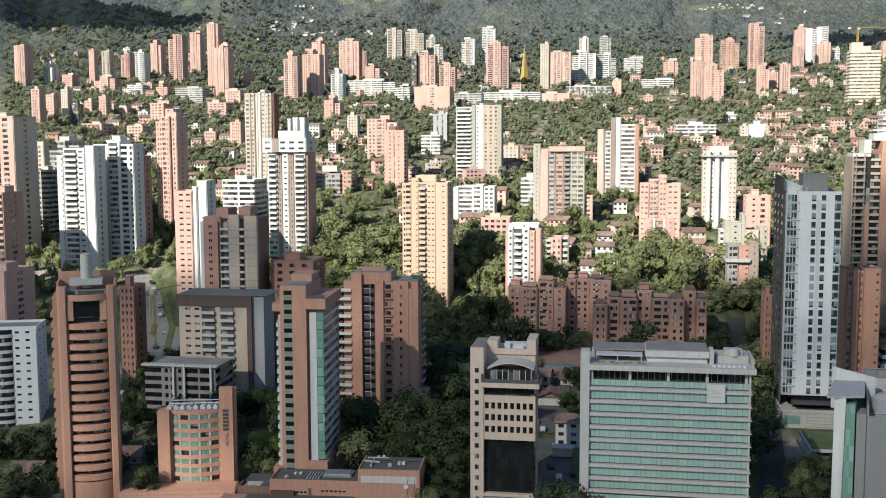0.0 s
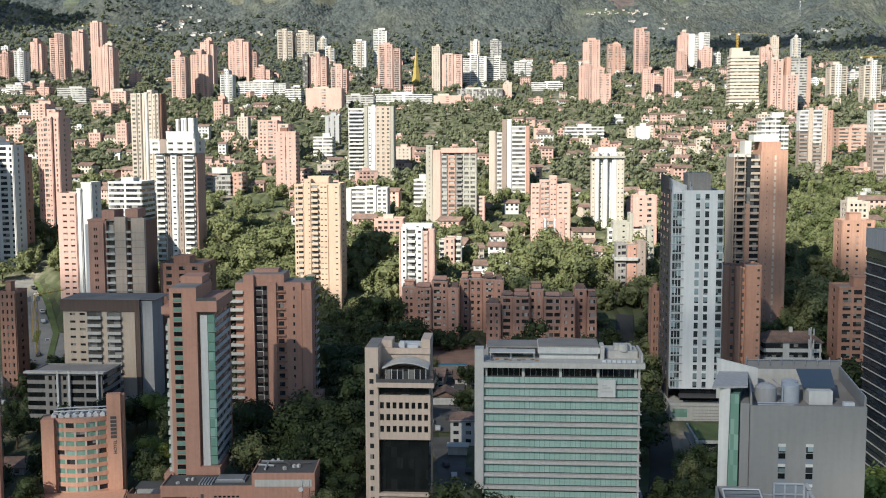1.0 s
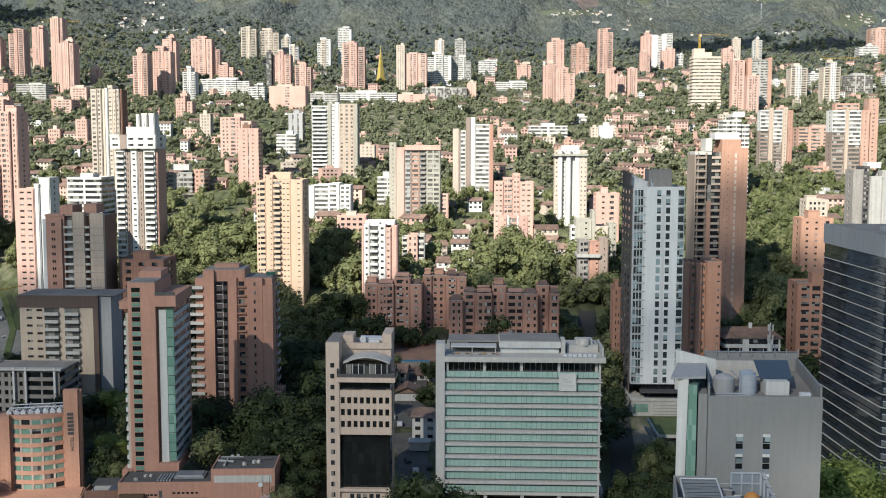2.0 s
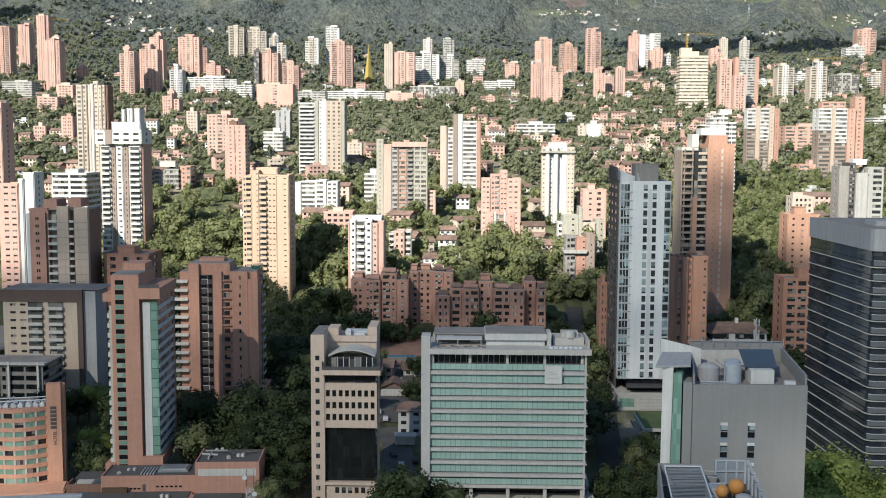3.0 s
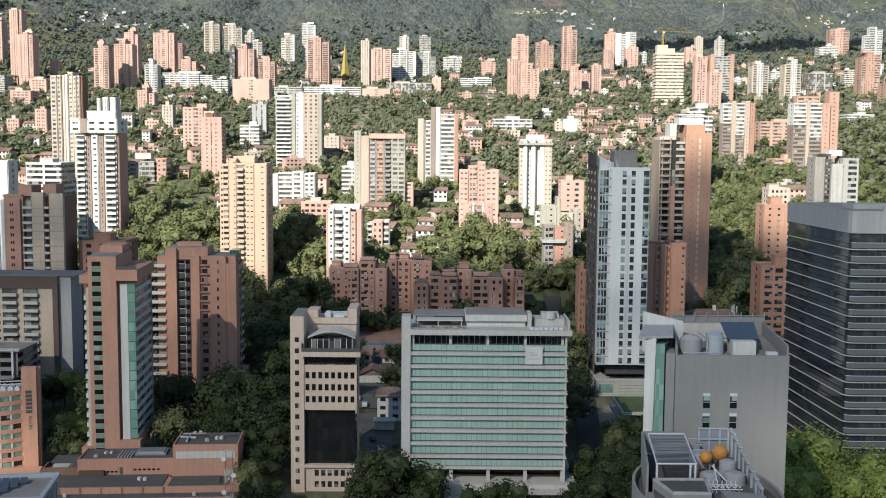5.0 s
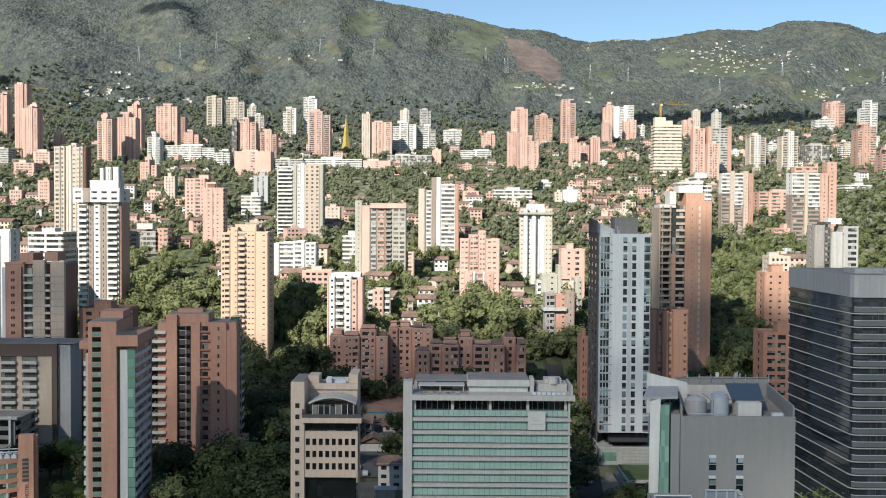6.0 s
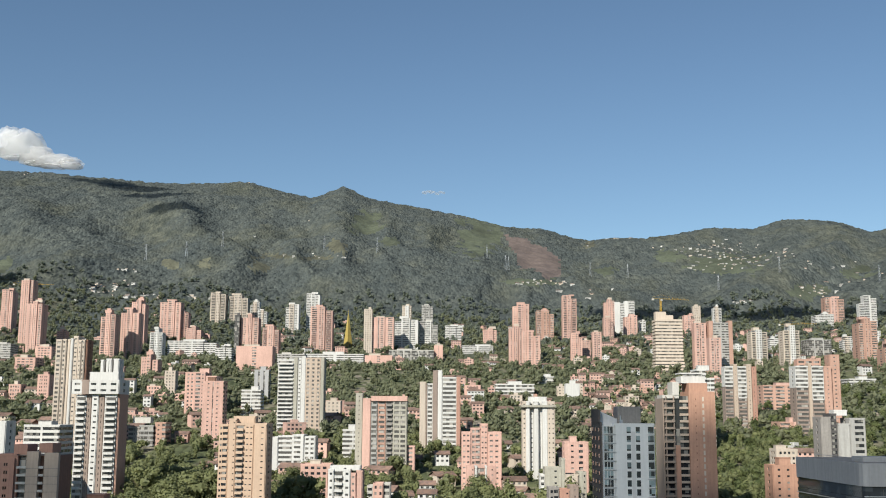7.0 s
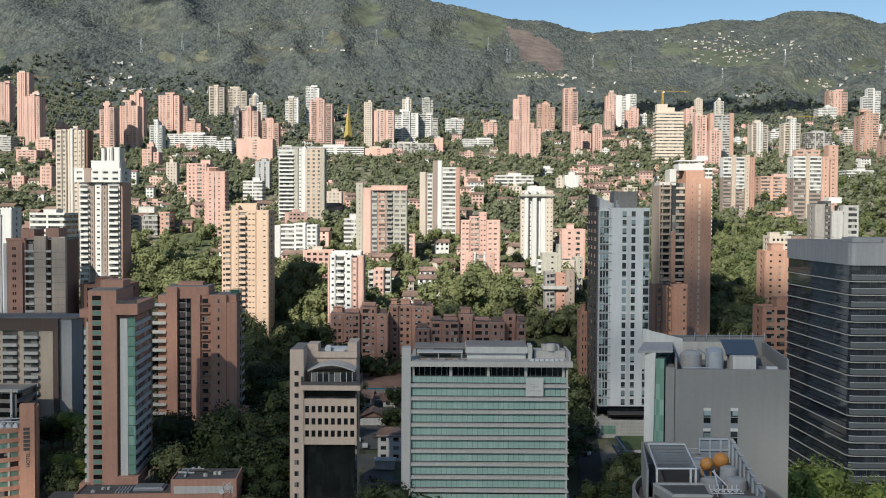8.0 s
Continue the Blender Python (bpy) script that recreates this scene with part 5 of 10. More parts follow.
    part("filter_vessel", Solid().tube((-0.1, 3.4, z - 0.4), (-0.1, 3.4, z + 1.3), 0.5, 0.5, 20), "metal", b)
    for x, y, r in ((1.3, 3.5, 0.95), (3.9, 5.6, 1.2)):
        s = Solid()
        for i in range(13):
            a = radians(-88 + 14.6 * i)
            s.v += [(x + r * math.cos(a) * math.cos(q * math.tau / 24), y + r * math.cos(a) * math.sin(q * math.tau / 24), z + 2.0 + r * math.sin(a)) for q in range(24)]
        s.f = [(24 * i + q, 24 * i + (q + 1) % 24, 24 * i + 24 + (q + 1) % 24, 24 * i + 24 + q) for i in range(12) for q in range(24)]
        me = s.mesh("pressure_tank", "rust")
        me.polygons.foreach_set("use_smooth", [True] * len(me.polygons))
        part("pressure_tank", me, None, b, "round orange pressure tank")
        for dx in (-0.6, 0.6):
            part("tank_leg", Solid().tube((x + dx, y, z - 0.4), (x + dx, y, z + 1.3), 0.1), "rust", b)
    for x, y, r, hh in ((0.9, -0.9, 1.55, 1.3), (4.3, -1.2, 1.55, 1.4), (4.0, 1.6, 1.25, 2.3)):
        part("water_tank", Solid().tube((x, y, z - 0.4), (x, y, z - 0.4 + hh), r, r * 0.97, 40).tube((x, y, z - 0.4 + hh), (x, y, z - 0.15 + hh), r * 0.97, r * 0.55, 40), "tankgrey", b)
    pp = Solid()
    for k in range(7):
        x = -0.1 + k * 0.62
        pp.tube((x, -6.2, z - 0.1), (x, -4.0, z + 0.4), 0.09).tube((x, -4.0, z - 0.3), (x, -4.0, z + 0.9), 0.08)
    for k in range(3):
        pp.tube((-0.3, -6.0 + k, z + 0.25), (4.1, -6.0 + k, z + 0.25), 0.1)
    pp.tube((1.0, -4.0, z + 0.9), (1.6, 0.2, z + 1.9), 0.12).tube((2.2, -4.0, z + 0.9), (1.2, -0.4, z + 1.9), 0.1)
    part("pipework", pp, "steel", b)
    for k in range(5):
        part("pump", Solid().box(-0.3, 0.3, -0.5, 0.5, -0.4, 0.0).tube((0, -0.45, 0.2), (0, 0.35, 0.2), 0.24, 0.2, 12), "dark", b, m=pose(0.2 + k * 0.85, -5.6, z))
    # front rooms under low parapets
    room = [(-7.8, -3.5), (-6.4, -9.6), (-1.1, -9.7), (-0.4, -3.4)]
    part("front_room", Solid().prism(room, z - 16, z + 0.7), "greyrender", b)
    side = Solid()
    for (xa, ya), (xc, yc) in zip(room, room[1:] + room[:1]):
        u = (Vector((xc, yc, 0)) - Vector((xa, ya, 0))).normalized() * 0.3
        side.prism([(xa, ya), (xc, yc), (xc - u.y, yc + u.x), (xa - u.y, ya + u.x)], z + 0.7, z + 1.05)
    part("front_parapet", side, "slabgrey", b)
    part("front_roof", Solid().prism([(-7.4, -3.9), (-6.1, -9.3), (-1.4, -9.4), (-0.8, -3.8)], z + 0.7, z + 0.78), "roofdark", b)
    part("side_room", Solid().prism([(-8.6, -3.5), (-8.9, -9.4), (-6.5, -9.6), (-7.9, -3.5)], z - 16, z - 1.0), "greyrender", b)
    part("front_room", Solid().prism([(0.8, -7.2), (0.8, -11.5), (6.2, -11.5), (6.2, -8.6)], z - 16, z + 0.5), "greyrender", b)
    part("dark_slot", Solid().box(-1.1, 0.8, -11.0, -8.9, z - 16, z - 0.6), "blueglass", b)
    return b


def glass_tower():
    b = thing("office_tower", 110.3, 286, 5, 0, "dark blue glass office tower with white floor lines", "building")
    h = 77.9
    # plan: left flank recedes, front faces the viewer, rounded corner between
    P = [(-3.0, 46), (-0.7, 1.9), (-0.2, 0.8), (0.6, 0.2), (1.6, 0.0), (34, 0.0), (34, 46)]
    part("core", Solid().prism([(x + 0.25, y + 0.25) for x, y in P], -2, h), "blueglass", b)
    fh = 3.63
    def ringed(z0, z1, out, part_of=range(5)):
        s = Solid()
        Q = P[:6]
        O = [(x - (out if i < 3 else out * 0.4 if i < 5 else 0), y - (out if i > 1 else 0)) for i, (x, y) in enumerate(Q)]
        for i in part_of:
            a, c, d, e = Q[i], Q[i + 1], O[i], O[i + 1]
            s.quad((*d, z0), (*e, z0), (*e, z1), (*d, z1)).quad((*d, z1), (*e, z1), (*c, z1), (*a, z1)).quad((*a, z0), (*c, z0), (*e, z0), (*d, z0))
        return s
    line = ringed(0, 0.2, 0.4).mesh("floor_line", "slab")
    line2 = ringed(0, 0.10, 0.28, (2, 3, 4)).mesh("floor_line", "steel")
    span = ringed(0, 1.35, 0.12, (2, 3, 4)).mesh("spandrel", "spandrelglass")
    dark_span = ringed(0, 1.0, 0.06, (0, 1)).mesh("spandrel", "blueglass")
    for i in range(19):
        z = 2.5 + i * fh
        part("floor_line", line, None, b, m=pose(0, 0, z))
        part("floor_line", line2, None, b, m=pose(0, 0, z + 1.85))
        part("spandrel", span, None, b, m=pose(0, 0, z + 0.45))
        part("spandrel", dark_span, None, b, m=pose(0, 0, z + 0.45))
    mul = Solid()
    for k in range(18):
        mul.box(4.35 + k * 1.6, 4.45 + k * 1.6, 0.0, 0.15, 0, 1.75)
    mul = mul.mesh("mullions", "dark")
    for i in range(19):
        tagged(part("mullions", mul, None, b, m=pose(0, 0, 2.5 + i * fh + 1.9)), kind="stuff")
    part("crown", ringed(h - 5.6, h + 0.4, 0.3), "tankgrey", b, "pale grey crown band")
    part("roof", Solid().prism(P, h, h + 0.3), "roof", b)
    for q in ((4, 16, 12, 20, 1.6), (22, 24, 8, 10, 4.0), (9, 12, 3, 5, 1.3)):
        part("roof_plant", Solid().box(*q[:4], h + 0.3, h + q[4]), "slabgrey", b)
    part("roof_rail", Solid().tube((4, 1.2, h + 1.4), (30, 1.2, h + 1.4), 0.06).tube((0.6, 4, h + 1.4), (0.2, 40, h + 1.4), 0.06), "metal", b)
    return b


def pale_tower():
    b = thing("apartment_tower", 64.6, 373, 12.5, 0, "tall pale apartment tower with ledges and a dark flank", "building")
    n, fh, z0 = 23, 3.0, 10.5
    h = z0 + n * fh
    block(b, -6.2, 7.0, 0, 20, z0, n, fh, "p1", "p1", "palewhite", "palewhite", up=0.8, sides="", glass="glassdark")
    part("grey_strip", Solid().box(-0.7, 0.65, -0.42, -0.352, z0, h - 2), "pale", b)
    # notched corner with ledges
    part("corner_wall", Solid().box(-10.2, -6.58, -0.30, 18, z0, h), "palewhite", b)
    lg = Solid().box(-10.3, -5.9, -0.6, -0.36, -0.03, 0.08).mesh("ledge", "greyrender")

    def framed(a, c, z0, z1):
        """A window: one pane in a pale frame."""
        pane = Solid().quad((a + 0.07, -0.362, z0 + 0.07), (c - 0.07, -0.362, z0 + 0.07), (c - 0.07, -0.362, z1 - 0.07), (a + 0.07, -0.362, z1 - 0.07)).mesh("window", "paneglass")
        f = Solid()
        for e, y in ((0.0, -0.354), (0.0, -0.41), (0.07, -0.41), (0.07, -0.363)):
            f.v += [(a + e, y, z0 + e), (c - e, y, z0 + e), (c - e, y, z1 - e), (a + e, y, z1 - e)]
        f.f = [(4 * r + q, 4 * r + (q + 1) % 4, 4 * r + 4 + (q + 1) % 4, 4 * r + 4 + q) for r in range(3) for q in range(4)]
        return pane, f.mesh("frame", "palewhite")

    frames = [framed(*q) for q in ((-10.15, -9.1, 0.25, 2.75), (-9.1, -8.05, 0.25, 2.75), (-8.05, -7.0, 0.25, 2.75), (-2.35, -0.8, 0.4, 2.65), (0.8, 2.35, 0.4, 2.65), (5.0, 7.1, 0.3, 2.7))]
    sw = Solid().box(-0.4, 0, -1.2, 1.2, 0.9, 2.2).mesh("window", "glass")
    rl = Solid().box(4.9, 7.4, -0.75, -0.36, 0.02, 0.2).mesh("ledge", "pale")
    for i in range(n):
        z = z0 + i * fh
        part("ledge", lg, None, b, m=pose(0, 0, z))
        for pane, edge in frames:
            part("frame", edge, None, part("window", pane, None, b, m=pose(0, 0, z)), "pale window frame")
        for fx, fy in ((-10.55, 6.2), (-10.7, 13.5), (-10.8, 20.2)):
            part("window", sw, None, b, m=pose(fx, fy, z))
        part("ledge", rl, None, b, m=pose(0, 0, z))
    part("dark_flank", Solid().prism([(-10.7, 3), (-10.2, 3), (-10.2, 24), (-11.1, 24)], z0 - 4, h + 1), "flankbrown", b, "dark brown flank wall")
    peak = Solid()
    for x in (-10.74, -11.14):
        peak.v += [(x, 3, h + 1), (x, 24, h + 1), (x, 24, h + 6.0), (x, 3, h + 5.2)]
    peak.f = [(0, 1, 2, 3), (7, 6, 5, 4)] + [(i, 4 + i, 4 + (i + 1) % 4, (i + 1) % 4) for i in range(4)]
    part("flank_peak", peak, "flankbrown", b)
    part("roof_wedge", Solid().prism([(-10.6, 6), (-4.4, 6), (-4.4, 18), (-10.6, 18)], h, h + 2.4).quad((-10.7, 5, h + 5), (-5, 5.5, h + 2.4), (-5, 18, h + 2.4), (-10.9, 18, h + 5.6)).quad((-10.7, 5, h), (-5, 5.5, h), (-5, 5.5, h + 2.4), (-10.7, 5, h + 5)).quad((-10.7, 5, h), (-10.7, 5, h + 5), (-10.9, 18, h + 5.6), (-10.9, 18, h)), "pale", b)
    part("roof_house", Solid().box(-4.2, 3.8, 6, 16, h, h + 6.6), "darkslab", b)
    part("roof_unit", Solid().box(-4.0, -3.0, 3, 5, h + 0.2, h + 2).box(-3.6, -3.2, 5.4, 5.8, h + 0.2, h + 3.4), "metal", b)
    # podium and entrance
    part("podium", Solid().box(-11, 14, -7, 24, -6, 6.0), "slab", b, "low concrete podium with a terrace")
    part("podium_parapet", Solid().box(-11.3, 14.3, -7.3, -6.7, 6.0, 6.9).box(-11.3, -10.7, -6.7, 20, 6.0, 6.9), "slab", b)
    part("recess", Solid().box(-6.4, 7.2, 1.0, 19, 6.0, z0), "blackglass", b)
    part("canopy", Solid().box(-7, 7.4, -4.8, 0.8, 8.3, 8.6), "dark", b)
    part("garage_glass", Solid().box(-10, -5, -7.06, -6.99, 2.0, 5.0), "tealstrip", b)
    gv = Solid().box(-3, 13, -7.06, -6.99, 0, 0.12).mesh("groove", "paving")
    for k in range(4):
        part("groove", gv, None, b, m=pose(0, 0, 1.2 + k * 1.1))
    return b


def orange_tower():
    b = thing("apartment_tower", 104, 465, 30, 0, "tall orange brick tower with dark balcony stacks", "building")
    h, fh, n = 77.0, 2.85, 27
    part("body", Solid().box(-10.2, 11, 1.0, 19, -6, h - 3), "glass", b)
    part("main_wall", Solid().box(0.7, 12.0, -0.6, 16, -6, h - 1.0), "orangebrick", b)
    part("left_pier", Solid().box(-5.4, -3.3, 0, 16, -6, h - 24), "orangebrick", b)
    part("edge_pier", Solid().box(-10.5, -10.0, 0.2, 16, -6, h - 4), "balconybrown", b)
    bl = Solid().box(-10.0, -5.5, -0.8, 1.2, 0, 0.2).box(-10.0, -5.5, -0.8, -0.66, 0.2, 0.9).box(-9.3, -9.0, -0.7, 1.1, 0.2, 2.65).box(-6.0, -5.6, -0.7, 1.1, 0.2, 2.65).mesh("balcony", "balconybrown")
    b2 = Solid().box(-3.2, 0.65, 0.2, 1.2, 0, 0.2).box(-3.2, 0.65, 0.2, 0.34, 0.2, 1.0).mesh("balcony", "taupe")
    wn = Solid().box(6.4, 7.2, -0.66, -0.59, 0.5, 2.4).mesh("window", "cream")
    w2 = Solid().box(3.4, 3.8, -0.66, -0.59, 1.0, 1.7).mesh("window", "brown")
    for i in range(n - 1):
        z = i * fh
        for nm, me in (("balcony", bl), ("balcony", b2), ("window", wn), ("window", w2)):
            part(nm, me, None, b, m=pose(0, 0, z))
    part("crown", Solid().box(1.0, 9.0, 0, 14, h - 1, h + 2.6), "orangebrick", b)
    part("white_crown", Solid().box(-1.6, 9.0, 3.5, 14, h + 2.6, h + 5.6).box(-2, 9, 4, 13, h + 6.6, h + 7.2), "white", b, "white roof storey")
    part("left_crown", Solid().box(-10.5, -3.4, 0.0, 12, h - 4, h - 2.6).box(-6.2, -3.4, -0.3, 10, h - 2.6, h + 3), "slab", b)
    part("plinth", Solid().box(-12, 12, -0.9, 20, -14, -6.004), "orangebrick", b)
    return b


def solar_corner():
    b = thing("office_building", -82, 202, 8, 8, "blue-grey office roof with tilted solar panels", "building")
    z = 22.8
    part("body", Solid().box(-22, 4.0, 0.5, 14, -4, z), "blueglass", b)
    for k in range(15):
        part("fin", Solid().box(-0.4, 0.4, -0.6, 0.5, 0, z + 0.4), "bluetank", b, m=pose(-21 + k * 1.75, 0, 0))
    for k in range(7):
        part("fin", Solid().box(3.6, 4.6, -0.4, 0.4, 0, z + 0.4), "bluetank", b, m=pose(0, 1 + k * 2.0, 0))
    part("roof_edge", Solid().box(-22, 4.8, -0.8, 0.2, z, z + 0.7).box(4.0, 4.8, 0.2, 14, z, z + 0.7).box(-22, 4.8, 14, 14.8, z, z + 1.0), "bluetank", b)
    part("roof", Solid().box(-22, 4.0, 0.2, 14, z, z + 0.15), "roof", b)
    pn = Solid().box(-0.75, 0.75, -1.0, 1.0, 0, 0.06).mesh("solar_panel", "bluepanel")
    for r in range(4):
        for k in range(6):
            part("solar_panel", pn, None, b, m=pose(-14 + k * 1.75 + r * 1.3, 2.6 + r * 2.6, z + 0.8, 20, 0, 8))
    return b


def lattice_mast(x, y, z0, h, label):
    b = thing("radio_mast", x, y, z0, 8, label, "mast")
    s, r = Solid(), Solid()
    w = 0.9
    n = int(h / 1.6)
    for i in range(n):
        za, zb = i * 1.6, (i + 1) * 1.6
        t = r if (i // 2) % 2 else s
        for (ax, ay), (bx, by) in (((-w, -w), (w, -w)), ((w, -w), (w, w)), ((w, w), (-w, w)), ((-w, w), (-w, -w))):
            t.tube((ax, ay, za), (ax, ay, zb), 0.09, n=4).tube((ax, ay, za), (bx, by, zb), 0.06, n=4).tube((bx, by, za), (ax, ay, zb), 0.06, n=4)
    part("lattice", s, "white", b, "white painted lattice bays")
    part("lattice", r, "brick", b, "red painted lattice bays")
    for dx, dz in ((-1.2, 0.9), (1.2, 0.7), (-1.2, 0.5)):
        part("dish", Solid().tube((dx, -1.0, h * dz), (dx, -1.4, h * dz), 0.35, 0.6, 12), "steel", b)
    return b


for _n, _c in (("beigewall", (0.55, 0.43, 0.345)), ("officebeige", (0.50, 0.405, 0.315)), ("atticbrown", (0.12, 0.085, 0.07)), ("slabgrey", (0.36, 0.355, 0.35)), ("ledgegrey", (0.45, 0.43, 0.405)), ("tankgrey", (0.31, 0.31, 0.315)), ("hedge", (0.10, 0.065, 0.04)), ("taupe", (0.44, 0.355, 0.285)), ("balconybrown", (0.27, 0.215, 0.175))):
    M[_n] = mat(_n, _c, 0.85, vary=0.07, streak=0.10)
M["hotelbrick"] = mat("terracotta_brick", (0.43, 0.235, 0.17), 0.9, vary=0.10, streak=0.10, bump=0.02)
# terracotta lightened to put sunlight into the colour; also lifts shaded blocks
M["signbrick"] = mat("brightened_terracotta_brick", (0.52, 0.285, 0.20), 0.9, vary=0.10, streak=0.10, bump=0.02)
M["orangebrick"] = mat("orange_brick", (0.42, 0.245, 0.175), 0.9, vary=0.10, streak=0.12)
M["flatbrick"] = mat("dark_pink_brick", (0.45, 0.255, 0.19), 0.9, vary=0.12, streak=0.14, spread=0.08)
M["brownbrick"] = mat("brown_pink_brick", (0.38, 0.22, 0.168), 0.9, vary=0.10, streak=0.12)
M["brownstrip"] = mat("taupe_brick", (0.27, 0.212, 0.178), 0.9, vary=0.10, streak=0.12)
M["darkbrick"] = mat("charcoal_brick", (0.075, 0.06, 0.06), 0.9, vary=0.15)
M["darkslab"] = mat("stained_concrete", (0.27, 0.25, 0.23), 0.9, vary=0.14, streak=0.16)
M["greyrender"] = mat("grey_render", (0.232, 0.228, 0.222), 0.85, vary=0.05, streak=0.05)
M["bluegrey"] = mat("blue_grey_panel", (0.20, 0.225, 0.255), 0.6, vary=0.08)
M["paneglass"] = glass_mat("pale_blue_window_glass", (0.03, 0.036, 0.04), (0.26, 0.33, 0.34), 0.42, 0.12)
M["palewhite"] = mat("cool_white_render", (0.66, 0.66, 0.645), 0.8, vary=0.05, streak=0.06)
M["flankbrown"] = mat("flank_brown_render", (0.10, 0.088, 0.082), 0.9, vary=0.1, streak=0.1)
M["greendark"] = glass_mat("dark_green_glass", (0.02, 0.075, 0.055), (0.04, 0.11, 0.085), 0.4, 0.15)
M["roofdark"] = mat("dark_roof_felt", (0.10, 0.095, 0.09), 0.9, vary=0.2, scale=1.0)
M["flatglass"] = glass_mat("curtained_window_glass", (0.03, 0.028, 0.027), (0.46, 0.43, 0.39), 0.34, 0.15, 1.3, 0.5, 2.85)
M["court"] = mat("brick_paving", (0.27, 0.165, 0.125), 0.9, vary=0.2, scale=1.5)
M["oldasphalt"] = mat("worn_grey_asphalt", (0.115, 0.11, 0.104), 0.9, vary=0.25, scale=1.0)
M["spandrelglass"] = mat("grey_green_spandrel", (0.118, 0.128, 0.133), 0.35, vary=0.06)

teal_office()
cream_office()
hotel_tower()
hotel_podium()
big_brick_tower()
grey_office()
brown_tower()
round_tower()
sign_hotel()
white_block()
parking_block()
grey_right()
plant_roof()
glass_tower()
pale_tower()
orange_tower()
solar_corner()
lattice_mast(-52.5, 258, 4, 21, "red and white lattice radio mast beside the podium")
brick_complex(-49, 452, 21, [(6, 9, 3, "p.4 w1 w1 p.3"), (7, 9, 0, "p.4 w1 w1 p.3 l1.5 p.3"), (7, 10, 1.5, "p.4 l1.8 p.4 w1 p.2"), (5, 9, 0.6, "p.5 w1.2 p.5"), (4, 10, 9, "p.3 w1"), (6, 10, 10, "w1 p.3 w1 p.3"), (5, 10, 8, "p.4 l1.2 p.2"), (4, 10, 6, "p.4 w1 p.4")], "stepped red brick flats with tiled roofs in shade")
brick_complex(-12, 440, 19, [(6, 8, 0, "p.4 w1 p.3 w1 p.3"), (5, 9, 2.5, "p.3 l1.3 p.3"), (7, 9, 0.8, "p.4 w1.2 p.3 l1.6"), (6, 10, 4, "w1 p.3 w1 p.3"), (7, 9, 1.2, "p.2 l1.6 p.3 l1.2"), (6, 9, 0, "p.4 w1.2 p.4 w1"), (5, 10, 5, "p.5 w1 p.4"), (4, 9, 1, "p.3 l1.4 p.3")], "row of stepped brick flats with loggias and tiled roofs")

# ---- the city's towers and blocks, from the valley up the slope ----
tower(-188.5, 384.5, 14.0, 5.7, 9.0, 14, 2.87, 0, "p1 w2 p1 w2 p1 w2 p1", "p2 w2 p2", "brick", "brick", "red brick apartment block with square windows", sidewall="brown")
tower(127.0, 406.1, 16.0, 13.8, 12.3, 13, 3.0, 0, "p.6 l1.6 p.5 l1.6 p1 w1.2 p.8", "p2 w2 p2", "brick", "brick", "red brick apartment block with stacked loggias")
tower(-261.1, 411.0, 16.5, 17.2, 22.0, 14, 2.83, 0, "p1.5 w2 w2 p1 w2 w2 p1.5", "p3 w2 p3", "salmon", "pink", "brick block with cream balconies")
tower(53.3, 404.5, 15.9, 3.5, 9.0, 13, 2.86, 0, "p1 w2 p1 w2 p1 w2 p1", "p2 w2 p2", "brick", "brick", "red brick apartment block with square windows")
# lightened brick here offsets the pale tower's shadow
combo(80.6, 392.0, 15.2, "plain orange brick block with a dark balcony slot", [(-6.2, -2.4, 0.8, 12.0, 0.0, 17, 2.86, "p1", "p2 w1.6 p2", "signbrick", "signbrick"), (-2.2, -0.0, 1.6, 12.0, 0.0, 17, 2.83, "p.3 l1", "p2 w1.6 p2", "signbrick", "signbrick"), (-0.3, 1.9, 0.4, 12.0, 0.0, 17, 2.84, "p1", "p2 w1.6 p2", "signbrick", "signbrick"), (2.2, 3.9, 1.8, 12.0, 0.0, 17, 2.81, "l1 p.3", "p2 w1.6 p2", "signbrick", "signbrick"), (3.5, 9.1, 0.0, 12.0, 0.0, 17, 2.87, "p1 s.5", "p2 w1.6 p2", "signbrick", "signbrick")])
tower(-131.6, 418.0, 17.3, 17.4, 16.0, 15, 2.95, 0, "p1 w2 p1 w2 p1 w2 p1", "p2 w2 p2", "brick", "brick", "low dark brick block with window grid", sidewall="brown")
tower(-292.7, 463.3, 26.6, 12.5, 16.6, 20, 2.97, 0, "l3 p1 l3 p1 l3", "p2 w2 p2", "rose", "pink", "red brick apartment block with loggias")
combo(-44.3, 470.0, 30.1, "white apartment block with dark balconies and pink flank", [(-7.7, -6.7, 2.0, 12.0, 0.0, 14, 2.86, "p1", "p2 w1.6 p2", "salmon", "salmon"), (-6.5, -4.0, 0.0, 12.0, 0.0, 14, 2.94, "s1", "p2 w1.6 p2", "white", "white"), (-4.1, 0.1, 0.8, 12.0, 0.0, 14, 2.94, "b1", "p2 w1.6 p2", "white", "white"), (0.2, 3.2, 0.0, 12.0, 0.0, 14, 2.94, "s1", "p2 w1.6 p2", "white", "white"), (3.1, 5.6, 0.6, 12.0, 0.0, 14, 2.83, "s1", "p2 w1.6 p2", "salmon", "salmon"), (5.6, 8.3, 1.2, 12.0, 0.0, 14, 2.90, "p1", "p2 w1.6 p2", "salmon", "white"), (-6.2, 7.1, 4.0, 11.0, 41.2, 1, 1.21, "p1 d.2 p1", "p2 w1.6 p2", "white", "white")], fine=True)
